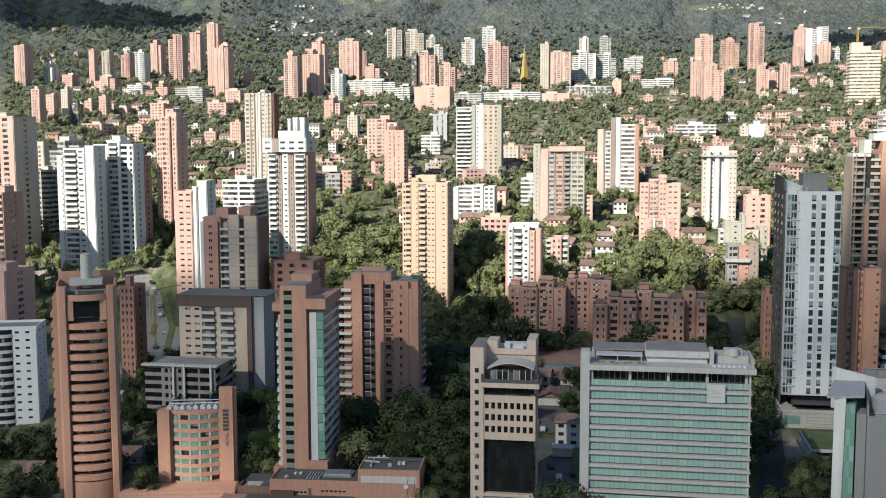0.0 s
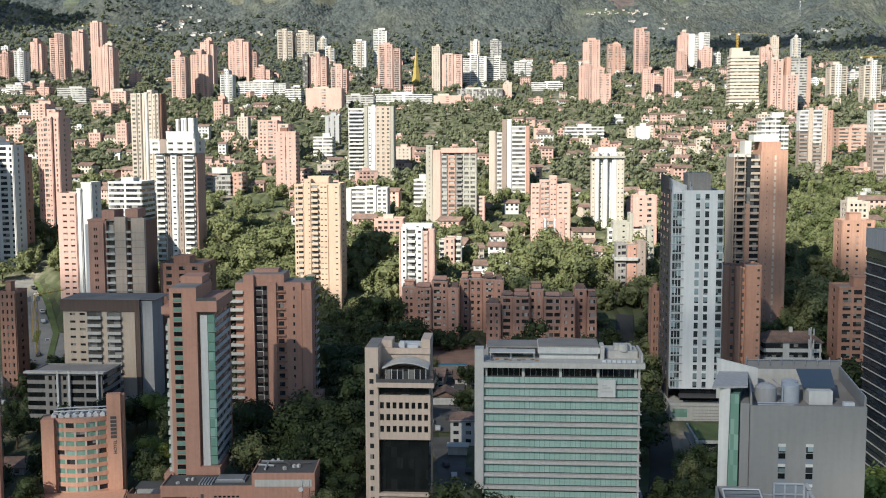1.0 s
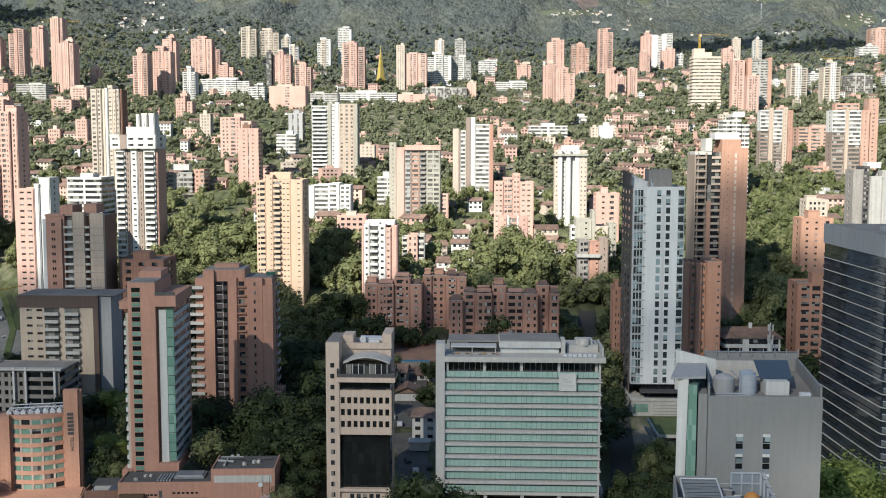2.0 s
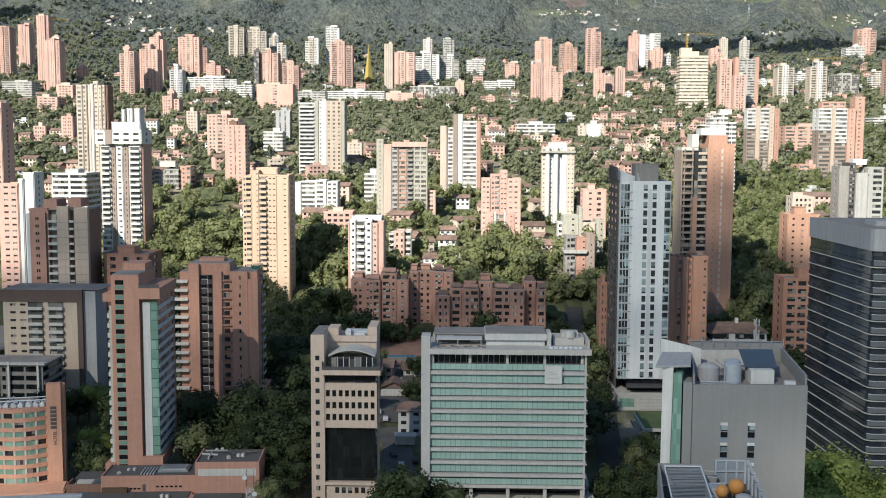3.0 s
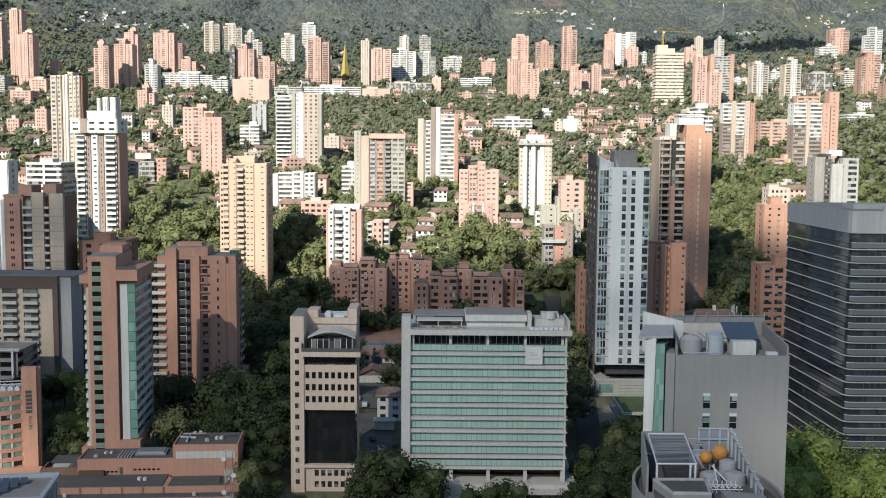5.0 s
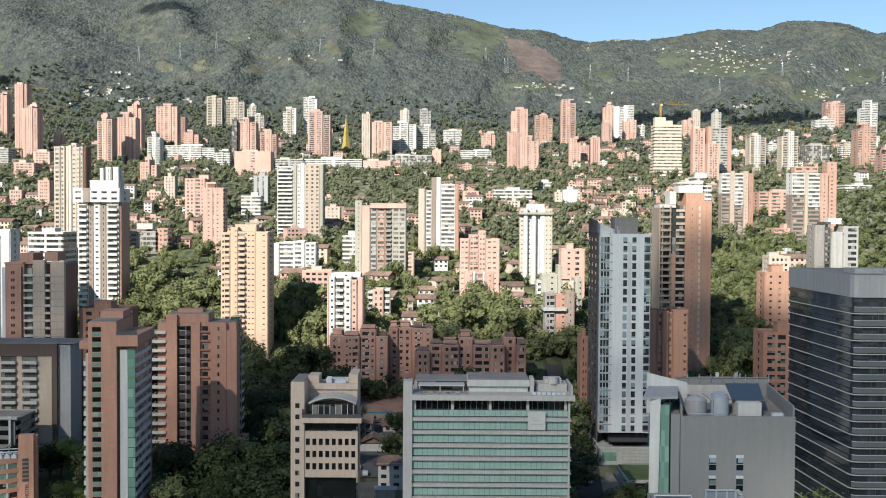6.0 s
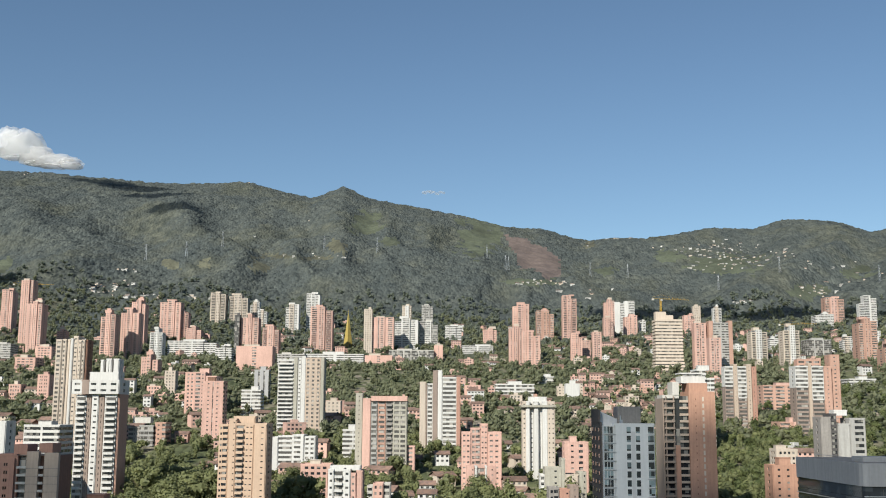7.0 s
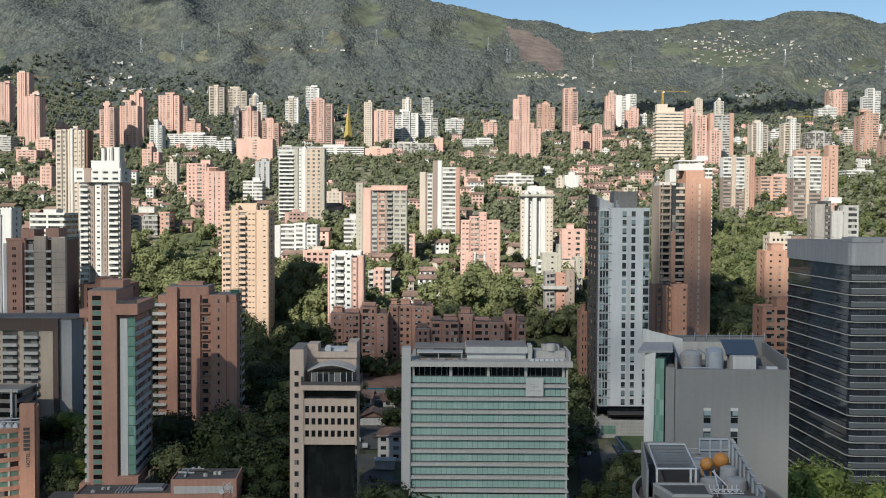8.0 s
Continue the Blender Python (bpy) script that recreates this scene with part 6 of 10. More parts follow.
combo(-90.3, 478.0, 33.3, "ochre apartment tower with rounded balconies and deep slots", [(-10.8, -6.5, 3.5, 16.0, 0.0, 23, 2.47, "w1 l1.6", "p2 w1.6 p2", "yellow", "yellow"), (-5.9, -2.6, 1.0, 16.0, 0.0, 24, 2.47, "p1 s.8", "p2 w1.6 p2", "yellow", "yellow"), (-2.8, 1.0, 1.4, 16.0, 0.0, 23, 2.49, "b1", "p2 w1.6 p2", "yellow", "yellow"), (1.0, 5.3, 1.4, 16.0, 0.0, 23, 2.49, "s1 s1", "p2 w1.6 p2", "yellow", "yellow"), (5.6, 11.1, 0.0, 16.0, 0.0, 23, 2.49, "p1.5 s1.2 p.4", "p2 w1.6 p2", "yellow", "yellow"), (-4.7, 5.0, 5.0, 12.0, 58.1, 1, 2.25, "p1", "p2 w1.6 p2", "yellow", "yellow")], fine=True)
combo(-202.3, 480.0, 35.2, "pink apartment tower with white blank flank walls", [(-9.9, -0.8, 0.0, 12.0, 0.0, 18, 2.83, "p.4 s1 s1", "p2 w1.6 p2", "salmon", "white"), (-0.9, 1.4, 0.5, 12.0, 0.0, 19, 2.79, "p1", "p2 w1.6 p2", "white", "white"), (1.0, 6.1, 1.5, 12.0, 0.0, 20, 2.79, "p1", "p2 w1.6 p2", "white", "white")], fine=True)
# browner, darker walls stand in for the cloud shade on this block
combo(52.2, 490.0, 37.6, "brick block with a wide roof terrace, walls browned for shade", [(-5.9, -1.2, 0.0, 10.0, 0.0, 9, 2.79, "w1 l1", "p2 w1.6 p2", "darkslab", "grey"), (-1.1, 3.6, 0.5, 10.0, 0.0, 9, 2.70, "p1 s.6", "p2 w1.6 p2", "brownbrick", "brownbrick"), (3.5, 7.7, 0.2, 10.0, 0.0, 9, 2.88, "p1 s.5 p.6", "p2 w1.6 p2", "brownstrip", "brownstrip"), (-6.9, 4.0, -1.5, 10.0, 18.0, 1, 0.76, "p1", "p2 w1.6 p2", "grey", "grey")], fine=True)
tower(157.6, 506.2, 40.6, 14.2, 12.3, 11, 2.90, 0, "p1 s1.4 p1.4 s1.4 p1.6 w2 p.6", "p2 w2 p2", "orangebrick", "orangebrick", "orange brick apartment block with small windows")
combo(-274.2, 500.0, 42.1, "white tower with stacked balconies and dark windows", [(-9.8, -6.1, 0.6, 12.0, 0.0, 21, 2.89, "p1 s.5", "p2 w1.6 p2", "white", "white"), (-5.6, 6.1, 0.0, 12.0, 0.0, 23, 2.80, "b1 s.6", "p2 w1.6 p2", "white", "white"), (5.9, 10.8, 0.4, 12.0, 0.0, 23, 2.85, "p1", "p2 w1.6 p2", "white", "white")], fine=True)
tower(-327.7, 531.0, 47.8, 17.2, 22.0, 26, 2.90, 0, "p2 l2 p1.2 d.8 p1.2 l2 p2", "p3 w1.5 p3", "pink", "cream", "pink brick tower with dark vertical window slots", sidewall="cream")
combo(-32.2, 520.0, 45.0, "low salmon block with grey glass bay", [(-5.4, -2.6, 1.0, 10.0, 0.0, 6, 2.69, "r1", "p2 w1.6 p2", "slab", "slab"), (-2.5, 2.4, 0.0, 10.0, 0.0, 6, 2.89, "w1 p.3 w1", "p2 w1.6 p2", "salmon", "salmon"), (2.3, 5.7, 1.5, 10.0, 0.0, 6, 2.88, "r1", "p2 w1.6 p2", "slab", "slab")], fine=True)
combo(55.6, 520.0, 45.1, "grey-green and cream stepped block", [(-10.1, -7.9, 3.0, 12.0, 0.0, 8, 2.69, "l1", "p2 w1.6 p2", "white", "white"), (-8.1, -0.0, 2.0, 12.0, 0.0, 9, 2.78, "p1 s.5 p.4", "p2 w1.6 p2", "olive", "olive"), (-0.2, 1.7, 1.0, 12.0, 0.0, 10, 2.92, "p1", "p2 w1.6 p2", "olive", "olive"), (1.7, 7.8, 0.0, 12.0, 0.0, 8, 2.73, "p1", "p2 w1.6 p2", "cream", "cream"), (7.9, 11.8, 1.0, 12.0, 0.0, 8, 2.87, "p1 s.6", "p2 w1.6 p2", "olive", "olive")], fine=True)
combo(190.2, 520.0, 46.1, "grey and white stepped tower with corner balconies", [(-9.6, -4.7, 1.0, 12.0, 0.0, 17, 2.86, "p1", "p2 w1.6 p2", "darkslab", "darkslab"), (-4.5, -1.7, 1.6, 12.0, 0.0, 18, 2.79, "l1", "p2 w1.6 p2", "dark", "darkslab"), (-1.6, 3.9, 0.0, 12.0, 0.0, 16, 2.84, "p1", "p2 w1.6 p2", "grey", "grey"), (4.0, 11.7, 0.6, 12.0, 0.0, 17, 2.83, "p.5 l1 p.15", "p2 w1.6 p2", "grey", "slab"), (-1.7, 4.9, 5.0, 11.0, 50.0, 1, 1.96, "p1", "p2 w1.6 p2", "white", "white")], fine=True)
combo(-263.1, 520.0, 47.2, "grey-white tower with dark balcony stacks", [(-11.1, -3.5, 1.0, 12.0, 0.0, 21, 2.91, "l1 p.3", "p2 w1.6 p2", "white", "white"), (-2.9, 4.0, 0.0, 12.0, 0.0, 22, 2.85, "b1 p.2", "p2 w1.6 p2", "palewhite", "white"), (3.6, 11.1, 0.8, 12.0, 0.0, 21, 2.91, "l1 p.3 w.6", "p2 w1.6 p2", "white", "white")], fine=True)
combo(-171.3, 530.0, 47.8, "white tower with stacked balconies and brown brick strips", [(-11.0, -6.0, 0.0, 15.0, 0.0, 20, 2.78, "b1", "p2 w1.6 p2", "white", "white"), (-6.2, -3.4, 0.6, 15.0, 0.0, 20, 2.78, "p.6 w.5 p.6", "p2 w1.6 p2", "brownstrip", "brownstrip"), (-3.3, 0.1, 0.2, 15.0, 0.0, 20, 2.78, "s1", "p2 w1.6 p2", "white", "white"), (-0.0, 3.0, 0.6, 15.0, 0.0, 20, 2.78, "p.6 w.5 p.6", "p2 w1.6 p2", "brownstrip", "brownstrip"), (9.2, 10.2, 0.8, 14.6, 0.0, 21, 2.7, "p1", "p1", "rose", "rose"), (-8.3, -4.2, -1.7, 1.0, 56.9, 2, 3.1, "p1", "p1", "brownstrip", "brownstrip"), (3.2, 9.1, 0.0, 15.0, 0.0, 20, 2.78, "b1", "p2 w1.6 p2", "white", "white"), (-13.1, 10.3, -1.5, 15.0, 57.0, 2, 3.05, "s1 p.6 s1 s1 s1", "p2 w1.6 p2", "white", "white"), (-6.1, 8.4, 3.0, 12.0, 64.0, 1, 3.09, "p1", "p2 w1.6 p2", "white", "white"), (-1.6, 0.1, 5.0, 12.0, 68.0, 2, 2.67, "p1", "p2 w1.6 p2", "white", "white"), (1.2, 4.0, 5.0, 12.0, 68.0, 2, 2.94, "p1 d.3 p1", "p2 w1.6 p2", "white", "white"), (4.9, 7.7, 5.0, 12.0, 68.0, 2, 2.94, "p1", "p2 w1.6 p2", "white", "white")], fine=True)
tower(-258.5, 544.5, 49.2, 4.7, 9.0, 18, 2.93, 0, "p1 w2 p1 w2 p1 w2 p1", "p2 w2 p2", "brick", "brick", "red brick apartment block with square windows")
tower(-64.7, 546.3, 48.4, 14.3, 12.6, 8, 2.73, 0, "p.6 w1.6 w1.6 w1.6 w1.6 p.6", "p1 w2 w2 p1", "salmon", "cream", "low salmon brick building among the trees")
tower(-327.8, 565.6, 51.6, 8.4, 11.1, 15, 2.81, 0, "r4 p.6 r4", "r3", "grey", "slab", "grey concrete block with ribbon windows")
tower(-209.8, 570.1, 50.6, 18.0, 20.1, 13, 2.92, 0, "r4 p.5 r4", "r3", "white", "white", "low white building with ribbon windows among the trees")
tower(176.0, 565.6, 50.5, 10.5, 11.1, 10, 2.76, 0, "p.6 w1.6 w1.6 w1.6 w1.6 p.6", "p1 w2 w2 p1", "cream", "cream", "low cream building among the trees")
combo(18.0, 560.0, 50.1, "salmon brick block with a dark central slot", [(-7.4, -3.2, 0.0, 10.0, 0.0, 7, 2.65, "p1 s.5", "p2 w1.6 p2", "salmon", "salmon"), (-3.2, -1.7, 0.4, 10.0, 0.0, 7, 2.65, "p1", "p2 w1.6 p2", "white", "white"), (-1.7, 2.2, 1.2, 10.0, 0.0, 6, 3.08, "d.5 l1", "p2 w1.6 p2", "salmon", "white"), (2.2, 3.3, 0.4, 10.0, 0.0, 7, 2.65, "p1", "p2 w1.6 p2", "white", "white"), (3.3, 8.1, 0.0, 10.0, 0.0, 7, 2.66, "p.6 s.5 p.4", "p2 w1.6 p2", "salmon", "salmon")])
combo(-319.4, 581.0, 52.4, "grey concrete block with ribbon windows", [(-9.2, -3.3, -9.4, 11.0, 0, 18, 2.90, "l2", "r3", "grey", "slab"), (-3.3, 1.9, -11.0, 11.0, 0, 20, 2.90, "r2 p.3", "r3", "grey", "slab"), (1.9, 9.2, -8.6, 11.0, 0, 19, 2.90, "l2", "r3", "grey", "slab")], roof="box")
combo(-292.7, 583.8, 52.6, "low white building with ribbon windows among the trees", [(-6.7, -2.3, -7.2, 8.8, 0, 18, 2.90, "r4 p.5 r4", "r3", "white", "white"), (-2.3, 2.0, -8.8, 8.8, 0, 20, 2.90, "r4 p.5 r4", "r3", "white", "white"), (2.0, 6.7, -8.0, 8.8, 0, 20, 2.90, "r4 p.5 r4", "r3", "white", "white")], roof="box")
combo(-270.0, 608.3, 54.9, "salmon brick apartment tower with rows of windows", [(-6.8, -2.3, -5.9, 8.3, 0, 23, 2.90, "p.6 w1.4 p.3 w1.4 p.4", "p3 w2 p3", "salmon", "pink"), (-2.3, 3.1, -8.3, 8.3, 0, 24, 2.90, "p.4 l2 p.4 s1.2 p.4", "p3 w2 p3", "salmon", "pink"), (3.1, 6.8, -6.7, 8.3, 0, 24, 2.90, "p.6 w1.4 p.6", "p3 w2 p3", "salmon", "pink")], roof="box")
combo(19.0, 600.0, 53.5, "salmon brick block with small square windows", [(-10.3, -5.2, 0.0, 14.0, 0.0, 11, 2.91, "s1 s1", "p2 w1.6 p2", "salmon", "salmon"), (-5.3, 0.1, 0.5, 14.0, 0.0, 12, 2.85, "w1 l1", "p2 w1.6 p2", "salmon", "salmon"), (0.1, 4.3, 0.8, 14.0, 0.0, 13, 2.81, "s1 s1", "p2 w1.6 p2", "salmon", "salmon"), (4.3, 11.9, 0.2, 14.0, 0.0, 11, 2.92, "s1 s1 p.3", "p2 w1.6 p2", "salmon", "salmon")])
combo(-201.0, 725.0, 71.0, "grey concrete frame block with deep dark storeys", [(-12.6, -4.6, -0.6, 14.0, 0, 5, 3.0, "l2 p.2 l2", "r3", "darkslab", "slab"), (-4.6, 5.0, -2.0, 14.0, 0, 5, 3.2, "l2 p.2 l2 p.2 l2", "r3", "grey", "slab"), (5.0, 12.6, 0.4, 14.0, 0, 6, 3.0, "p.5 s1 p.5 l1", "r3", "rose", "slab")], roof="box")
tower(-378.3, 648.4, 62.5, 12.6, 16.9, 16, 2.85, 0, "p1 w2 p.7 w2 p.7 w2 p1", "p2 w2 p2", "cream", "cream", "cream apartment tower with a grid of windows", fine=False)
tower(-160.0, 742.0, 74.5, 14.0, 12.0, 15, 2.84, 0, "p2 s1.6 p1.2 d.5 p1.2 s1.6 p2", "l3 p1 l3", "salmon", "brown", "salmon brick tower with a dark balcony flank", sidewall="brown", fine=False)
combo(250.0, 775.0, 80.0, "long low red brick block with loggias", [(-13.4, -4.4, -9.4, 11.0, 0, 4, 2.81, "l2 p.5", "p2 w2 p2", "rose", "pink"), (-4.4, 3.8, -11.0, 11.0, 0, 4, 2.81, "p.5 w1.2 p.6 w1.2", "p2 w2 p2", "pink", "pink"), (3.8, 13.4, -9.4, 11.0, 0, 4, 2.81, "p.5 l2", "p2 w2 p2", "rose", "pink")], roof="box")
combo(-91.2, 640.0, 57.7, "low white apartment block with dark loggias", [(-12.5, -8.1, 0.0, 14.0, 0.0, 8, 2.97, "p1", "p2 w1.6 p2", "white", "white"), (-8.2, 0.3, 0.5, 14.0, 0.0, 9, 2.72, "l1", "p2 w1.6 p2", "white", "white"), (0.3, 7.1, 0.0, 14.0, 0.0, 9, 2.80, "w1 p.2", "p2 w1.6 p2", "white", "white"), (7.0, 13.8, 1.0, 14.0, 0.0, 9, 2.69, "w1 w1", "p2 w1.6 p2", "white", "white")])
combo(-37.2, 647.0, 58.2, "orange brick tower with cream and dark balconies", [(-17.7, -13.3, 5.0, 11.0, 0.0, 18, 2.74, "p1 s1 p1", "p2 w1.6 p2", "olive", "olive"), (-12.9, -8.1, 0.0, 11.0, 0.0, 17, 2.72, "p1", "p2 w1.6 p2", "salmon", "salmon"), (-8.0, -4.2, 0.6, 11.0, 0.0, 16, 2.83, "l1", "p2 w1.6 p2", "grey", "slab"), (-4.1, 0.9, 1.2, 11.0, 0.0, 16, 2.83, "p.1 l1 p.1", "p2 w1.6 p2", "rose", "salmon"), (1.0, 5.1, 0.8, 11.0, 0.0, 16, 2.83, "b1", "p2 w1.6 p2", "darkslab", "darkslab"), (-8.05, 13.9, -0.3, 3.0, 45.4, 1, 2.2, "p1", "p1", "salmon", "salmon"), (5.2, 13.7, 0.2, 11.0, 0.0, 16, 2.83, "p.2 l1 p.3 l1 p.2", "p2 w1.6 p2", "olive", "olive"), (13.9, 18.6, 3.0, 11.0, 0.0, 7, 2.61, "l1 p.4", "p2 w1.6 p2", "salmon", "salmon"), (-2.3, 16.1, -5.0, 11.0, 0.0, 1, -6.58, "p1", "p2 w1.6 p2", "salmon", "salmon")])
combo(-239.5, 680.0, 66.3, "tall cream tower with window columns and a shaded recess", [(-9.7, -5.7, 0.0, 12.0, 0.0, 26, 2.88, "w1", "p2 w1.6 p2", "cream", "cream"), (-6.0, -3.2, 0.8, 12.0, 0.0, 26, 2.89, "w1", "p2 w1.6 p2", "cream", "cream"), (-3.6, -1.1, 2.0, 12.0, 0.0, 26, 2.89, "p1", "p2 w1.6 p2", "beige", "beige"), (-0.4, 1.4, 0.0, 12.0, 0.0, 27, 2.80, "p1", "p2 w1.6 p2", "white", "white"), (1.1, 4.3, 1.0, 12.0, 0.0, 27, 2.86, "s1", "p2 w1.6 p2", "cream", "cream"), (4.6, 6.7, 0.0, 12.0, 0.0, 26, 2.87, "s1", "p2 w1.6 p2", "cream", "cream"), (6.5, 8.6, 0.8, 12.0, 0.0, 26, 2.88, "w1", "p2 w1.6 p2", "cream", "cream"), (8.2, 10.0, 2.0, 12.0, 0.0, 26, 2.88, "p1", "p2 w1.6 p2", "brown", "brown")])
tower(-59.4, 695.5, 65.4, 12.9, 11.1, 7, 2.85, 0, "r4 p.5 r4", "r3", "white", "white", "low white building with ribbon windows among the trees", fine=False)
combo(166.9, 708.4, 68.2, "low white building with ribbon windows among the trees", [(-8.6, -3.7, -6.0, 8.4, 0, 19, 2.85, "r4 p.5 r4", "r3", "white", "white"), (-3.7, 2.7, -8.4, 8.4, 0, 20, 2.85, "r4 p.5 r4", "r3", "white", "white"), (2.7, 8.6, -6.0, 8.4, 0, 18, 2.85, "r4 p.5 r4", "r3", "white", "white")], roof="box")
combo(-4.5, 720.0, 70.3, "white banded tower with a yellow flank and grey core", [(-13.4, -9.2, 3.0, 12.0, 0.0, 16, 2.91, "p1", "p2 w1.6 p2", "cream", "cream"), (-9.2, -8.3, 2.7, 12.0, 0.0, 16, 2.84, "p1", "p1", "brownstrip", "brownstrip"), (-8.3, -4.6, 3.0, 12.0, 0.0, 16, 2.84, "l1", "p2 w1.6 p2", "white", "white"), (-4.6, -1.2, 0.5, 12.0, 0.0, 19, 2.85, "p1", "p2 w1.6 p2", "brownstrip", "brownstrip"), (-1.2, 1.8, 0.0, 12.0, 0.0, 19, 2.85, "p1", "p2 w1.6 p2", "white", "white"), (1.8, 11.3, 0.4, 12.0, 0.0, 17, 2.92, "l1", "p2 w1.6 p2", "white", "white"), (11.3, 14.0, 0.0, 12.0, 0.0, 17, 2.92, "p1", "p2 w1.6 p2", "brownbrick", "brownbrick")])
combo(263.4, 760.0, 81.0, "taupe brick tower with white upper balconies and taller rear wing", [(-16.0, -7.2, 0.5, 14.0, 0.0, 12, 2.91, "l1", "p2 w1.6 p2", "brownstrip", "rose"), (-16.1, -7.1, 0.3, 14.0, 35.0, 5, 2.91, "l1", "p2 w1.6 p2", "white", "white"), (-7.0, -4.7, 0.0, 14.0, 0.0, 18, 2.85, "p1", "p2 w1.6 p2", "taupe", "taupe"), (-4.6, 3.8, 0.5, 14.0, 0.0, 9, 2.91, "l1", "p2 w1.6 p2", "brownstrip", "rose"), (-4.6, 3.9, 0.3, 14.0, 26.2, 8, 2.91, "l1", "p2 w1.6 p2", "white", "white"), (4.3, 9.9, 1.0, 14.0, 0.0, 17, 2.91, "p.6 s.6 p.6", "p2 w1.6 p2", "rose", "rose"), (-12.3, 4.6, 7.0, 14.0, 0.0, 19, 2.87, "w1 w1 w1", "p2 w1.6 p2", "rose", "rose"), (10.0, 17.0, 4.0, 14.0, 0.0, 20, 2.89, "p.4 s.6 p.4", "p2 w1.6 p2", "rose", "rose")])
combo(-103.8, 775.0, 80.1, "grey and white tower with long balcony bands", [(-18.2, -6.7, 0.5, 12.0, 0.0, 19, 2.84, "b1", "p2 w1.6 p2", "white", "white"), (-6.7, -3.8, 0.0, 12.0, 0.0, 19, 2.91, "p1", "p2 w1.6 p2", "olive", "olive"), (-3.9, -1.1, 0.8, 12.0, 0.0, 19, 2.91, "s1", "p2 w1.6 p2", "white", "white"), (-1.0, 1.9, 0.0, 12.0, 0.0, 20, 2.82, "p1", "p2 w1.6 p2", "white", "white"), (1.9, 12.9, 0.0, 12.0, 0.0, 19, 2.91, "w1 p.3 w1 p.3 w1", "p2 w1.6 p2", "taupe", "white"), (12.9, 15.3, 0.0, 12.0, 0.0, 19, 2.91, "p1", "p2 w1.6 p2", "olive", "olive")])
combo(54.5, 642.0, 58.0, "white ribbed tower with a flat roof cap", [(-9.0, -6.8, 1.5, 11.0, 0.0, 16, 2.82, "s1", "p2 w1.6 p2", "cream", "cream"), (-7.0, -4.6, 0.0, 11.0, 0.0, 16, 2.82, "p1", "p2 w1.6 p2", "white", "white"), (-4.6, -2.2, 2.6, 11.0, 0.0, 16, 2.82, "s1", "p2 w1.6 p2", "white", "white"), (-2.2, 0.5, 0.0, 11.0, 0.0, 16, 2.82, "p1", "p2 w1.6 p2", "white", "white"), (0.5, 2.9, 2.6, 11.0, 0.0, 16, 2.82, "p1 d.3 p1", "p2 w1.6 p2", "white", "white"), (2.9, 5.9, 0.2, 11.0, 0.0, 16, 2.82, "p1", "p2 w1.6 p2", "white", "white"), (5.9, 10.3, 0.0, 11.0, 0.0, 16, 2.82, "s.5 p.3 s.6", "p2 w1.6 p2", "cream", "white"), (-10.0, 10.9, -1.2, 11.0, 42.3, 1, 0.5, "p1", "p2 w1.6 p2", "olive", "olive"), (-5.0, 5.8, 4.0, 10.0, 45.2, 1, 2.6, "p1", "p2 w1.6 p2", "white", "white")])
combo(220.2, 800.0, 85.9, "taupe brick tower with white upper balcony bands", [(-12.6, -6.3, 0.5, 9.0, 0.0, 11, 2.87, "l1", "p2 w1.6 p2", "brownstrip", "rose"), (-12.7, -6.2, 0.3, 9.0, 31.6, 5, 2.87, "l1", "p2 w1.6 p2", "white", "white"), (-6.1, -3.1, 0.0, 9.0, 0.0, 17, 2.80, "p1 s.5 p1", "p2 w1.6 p2", "taupe", "taupe"), (-3.0, 3.6, 0.5, 9.0, 0.0, 8, 2.87, "l1", "p2 w1.6 p2", "brownstrip", "rose"), (-3.0, 3.7, 0.3, 9.0, 23.0, 8, 2.87, "l1", "p2 w1.6 p2", "white", "white"), (3.9, 7.4, 0.2, 9.0, 0.0, 17, 2.80, "p.4 s.6 p.4", "p2 w1.6 p2", "taupe", "rose"), (7.5, 11.5, 1.2, 9.0, 0.0, 16, 2.87, "p1 w.6 p1", "p2 w1.6 p2", "brownbrick", "brownbrick")])
tower(-88.4, 845.4, 89.3, 11.0, 9.6, 6, 2.69, 0, "p1 w2 p.7 w2 p.7 w2 p1", "p2 w2 p2", "cream", "cream", "cream apartment tower with a grid of windows", fine=False, name="low_building")
combo(-194.3, 856.9, 91.9, "salmon brick apartment tower with rows of windows", [(-12.7, -4.7, -8.6, 11.0, 0, 12, 2.96, "p.6 w1.4 p.3 w1.4 p.4", "p3 w2 p3", "salmon", "pink"), (-4.7, 4.0, -11.0, 11.0, 0, 12, 2.96, "p.4 l2 p.4 s1.2 p.4", "p3 w2 p3", "pink", "pink"), (4.0, 12.7, -10.2, 11.0, 0, 11, 2.96, "p.6 w1.4 p.6", "p3 w2 p3", "salmon", "pink")], roof="box")
tower(-157.3, 871.9, 93.9, 15.2, 14.2, 7, 2.91, 0, "r4 p.5 r4", "r3", "white", "white", "low white building with ribbon windows among the trees", fine=False)

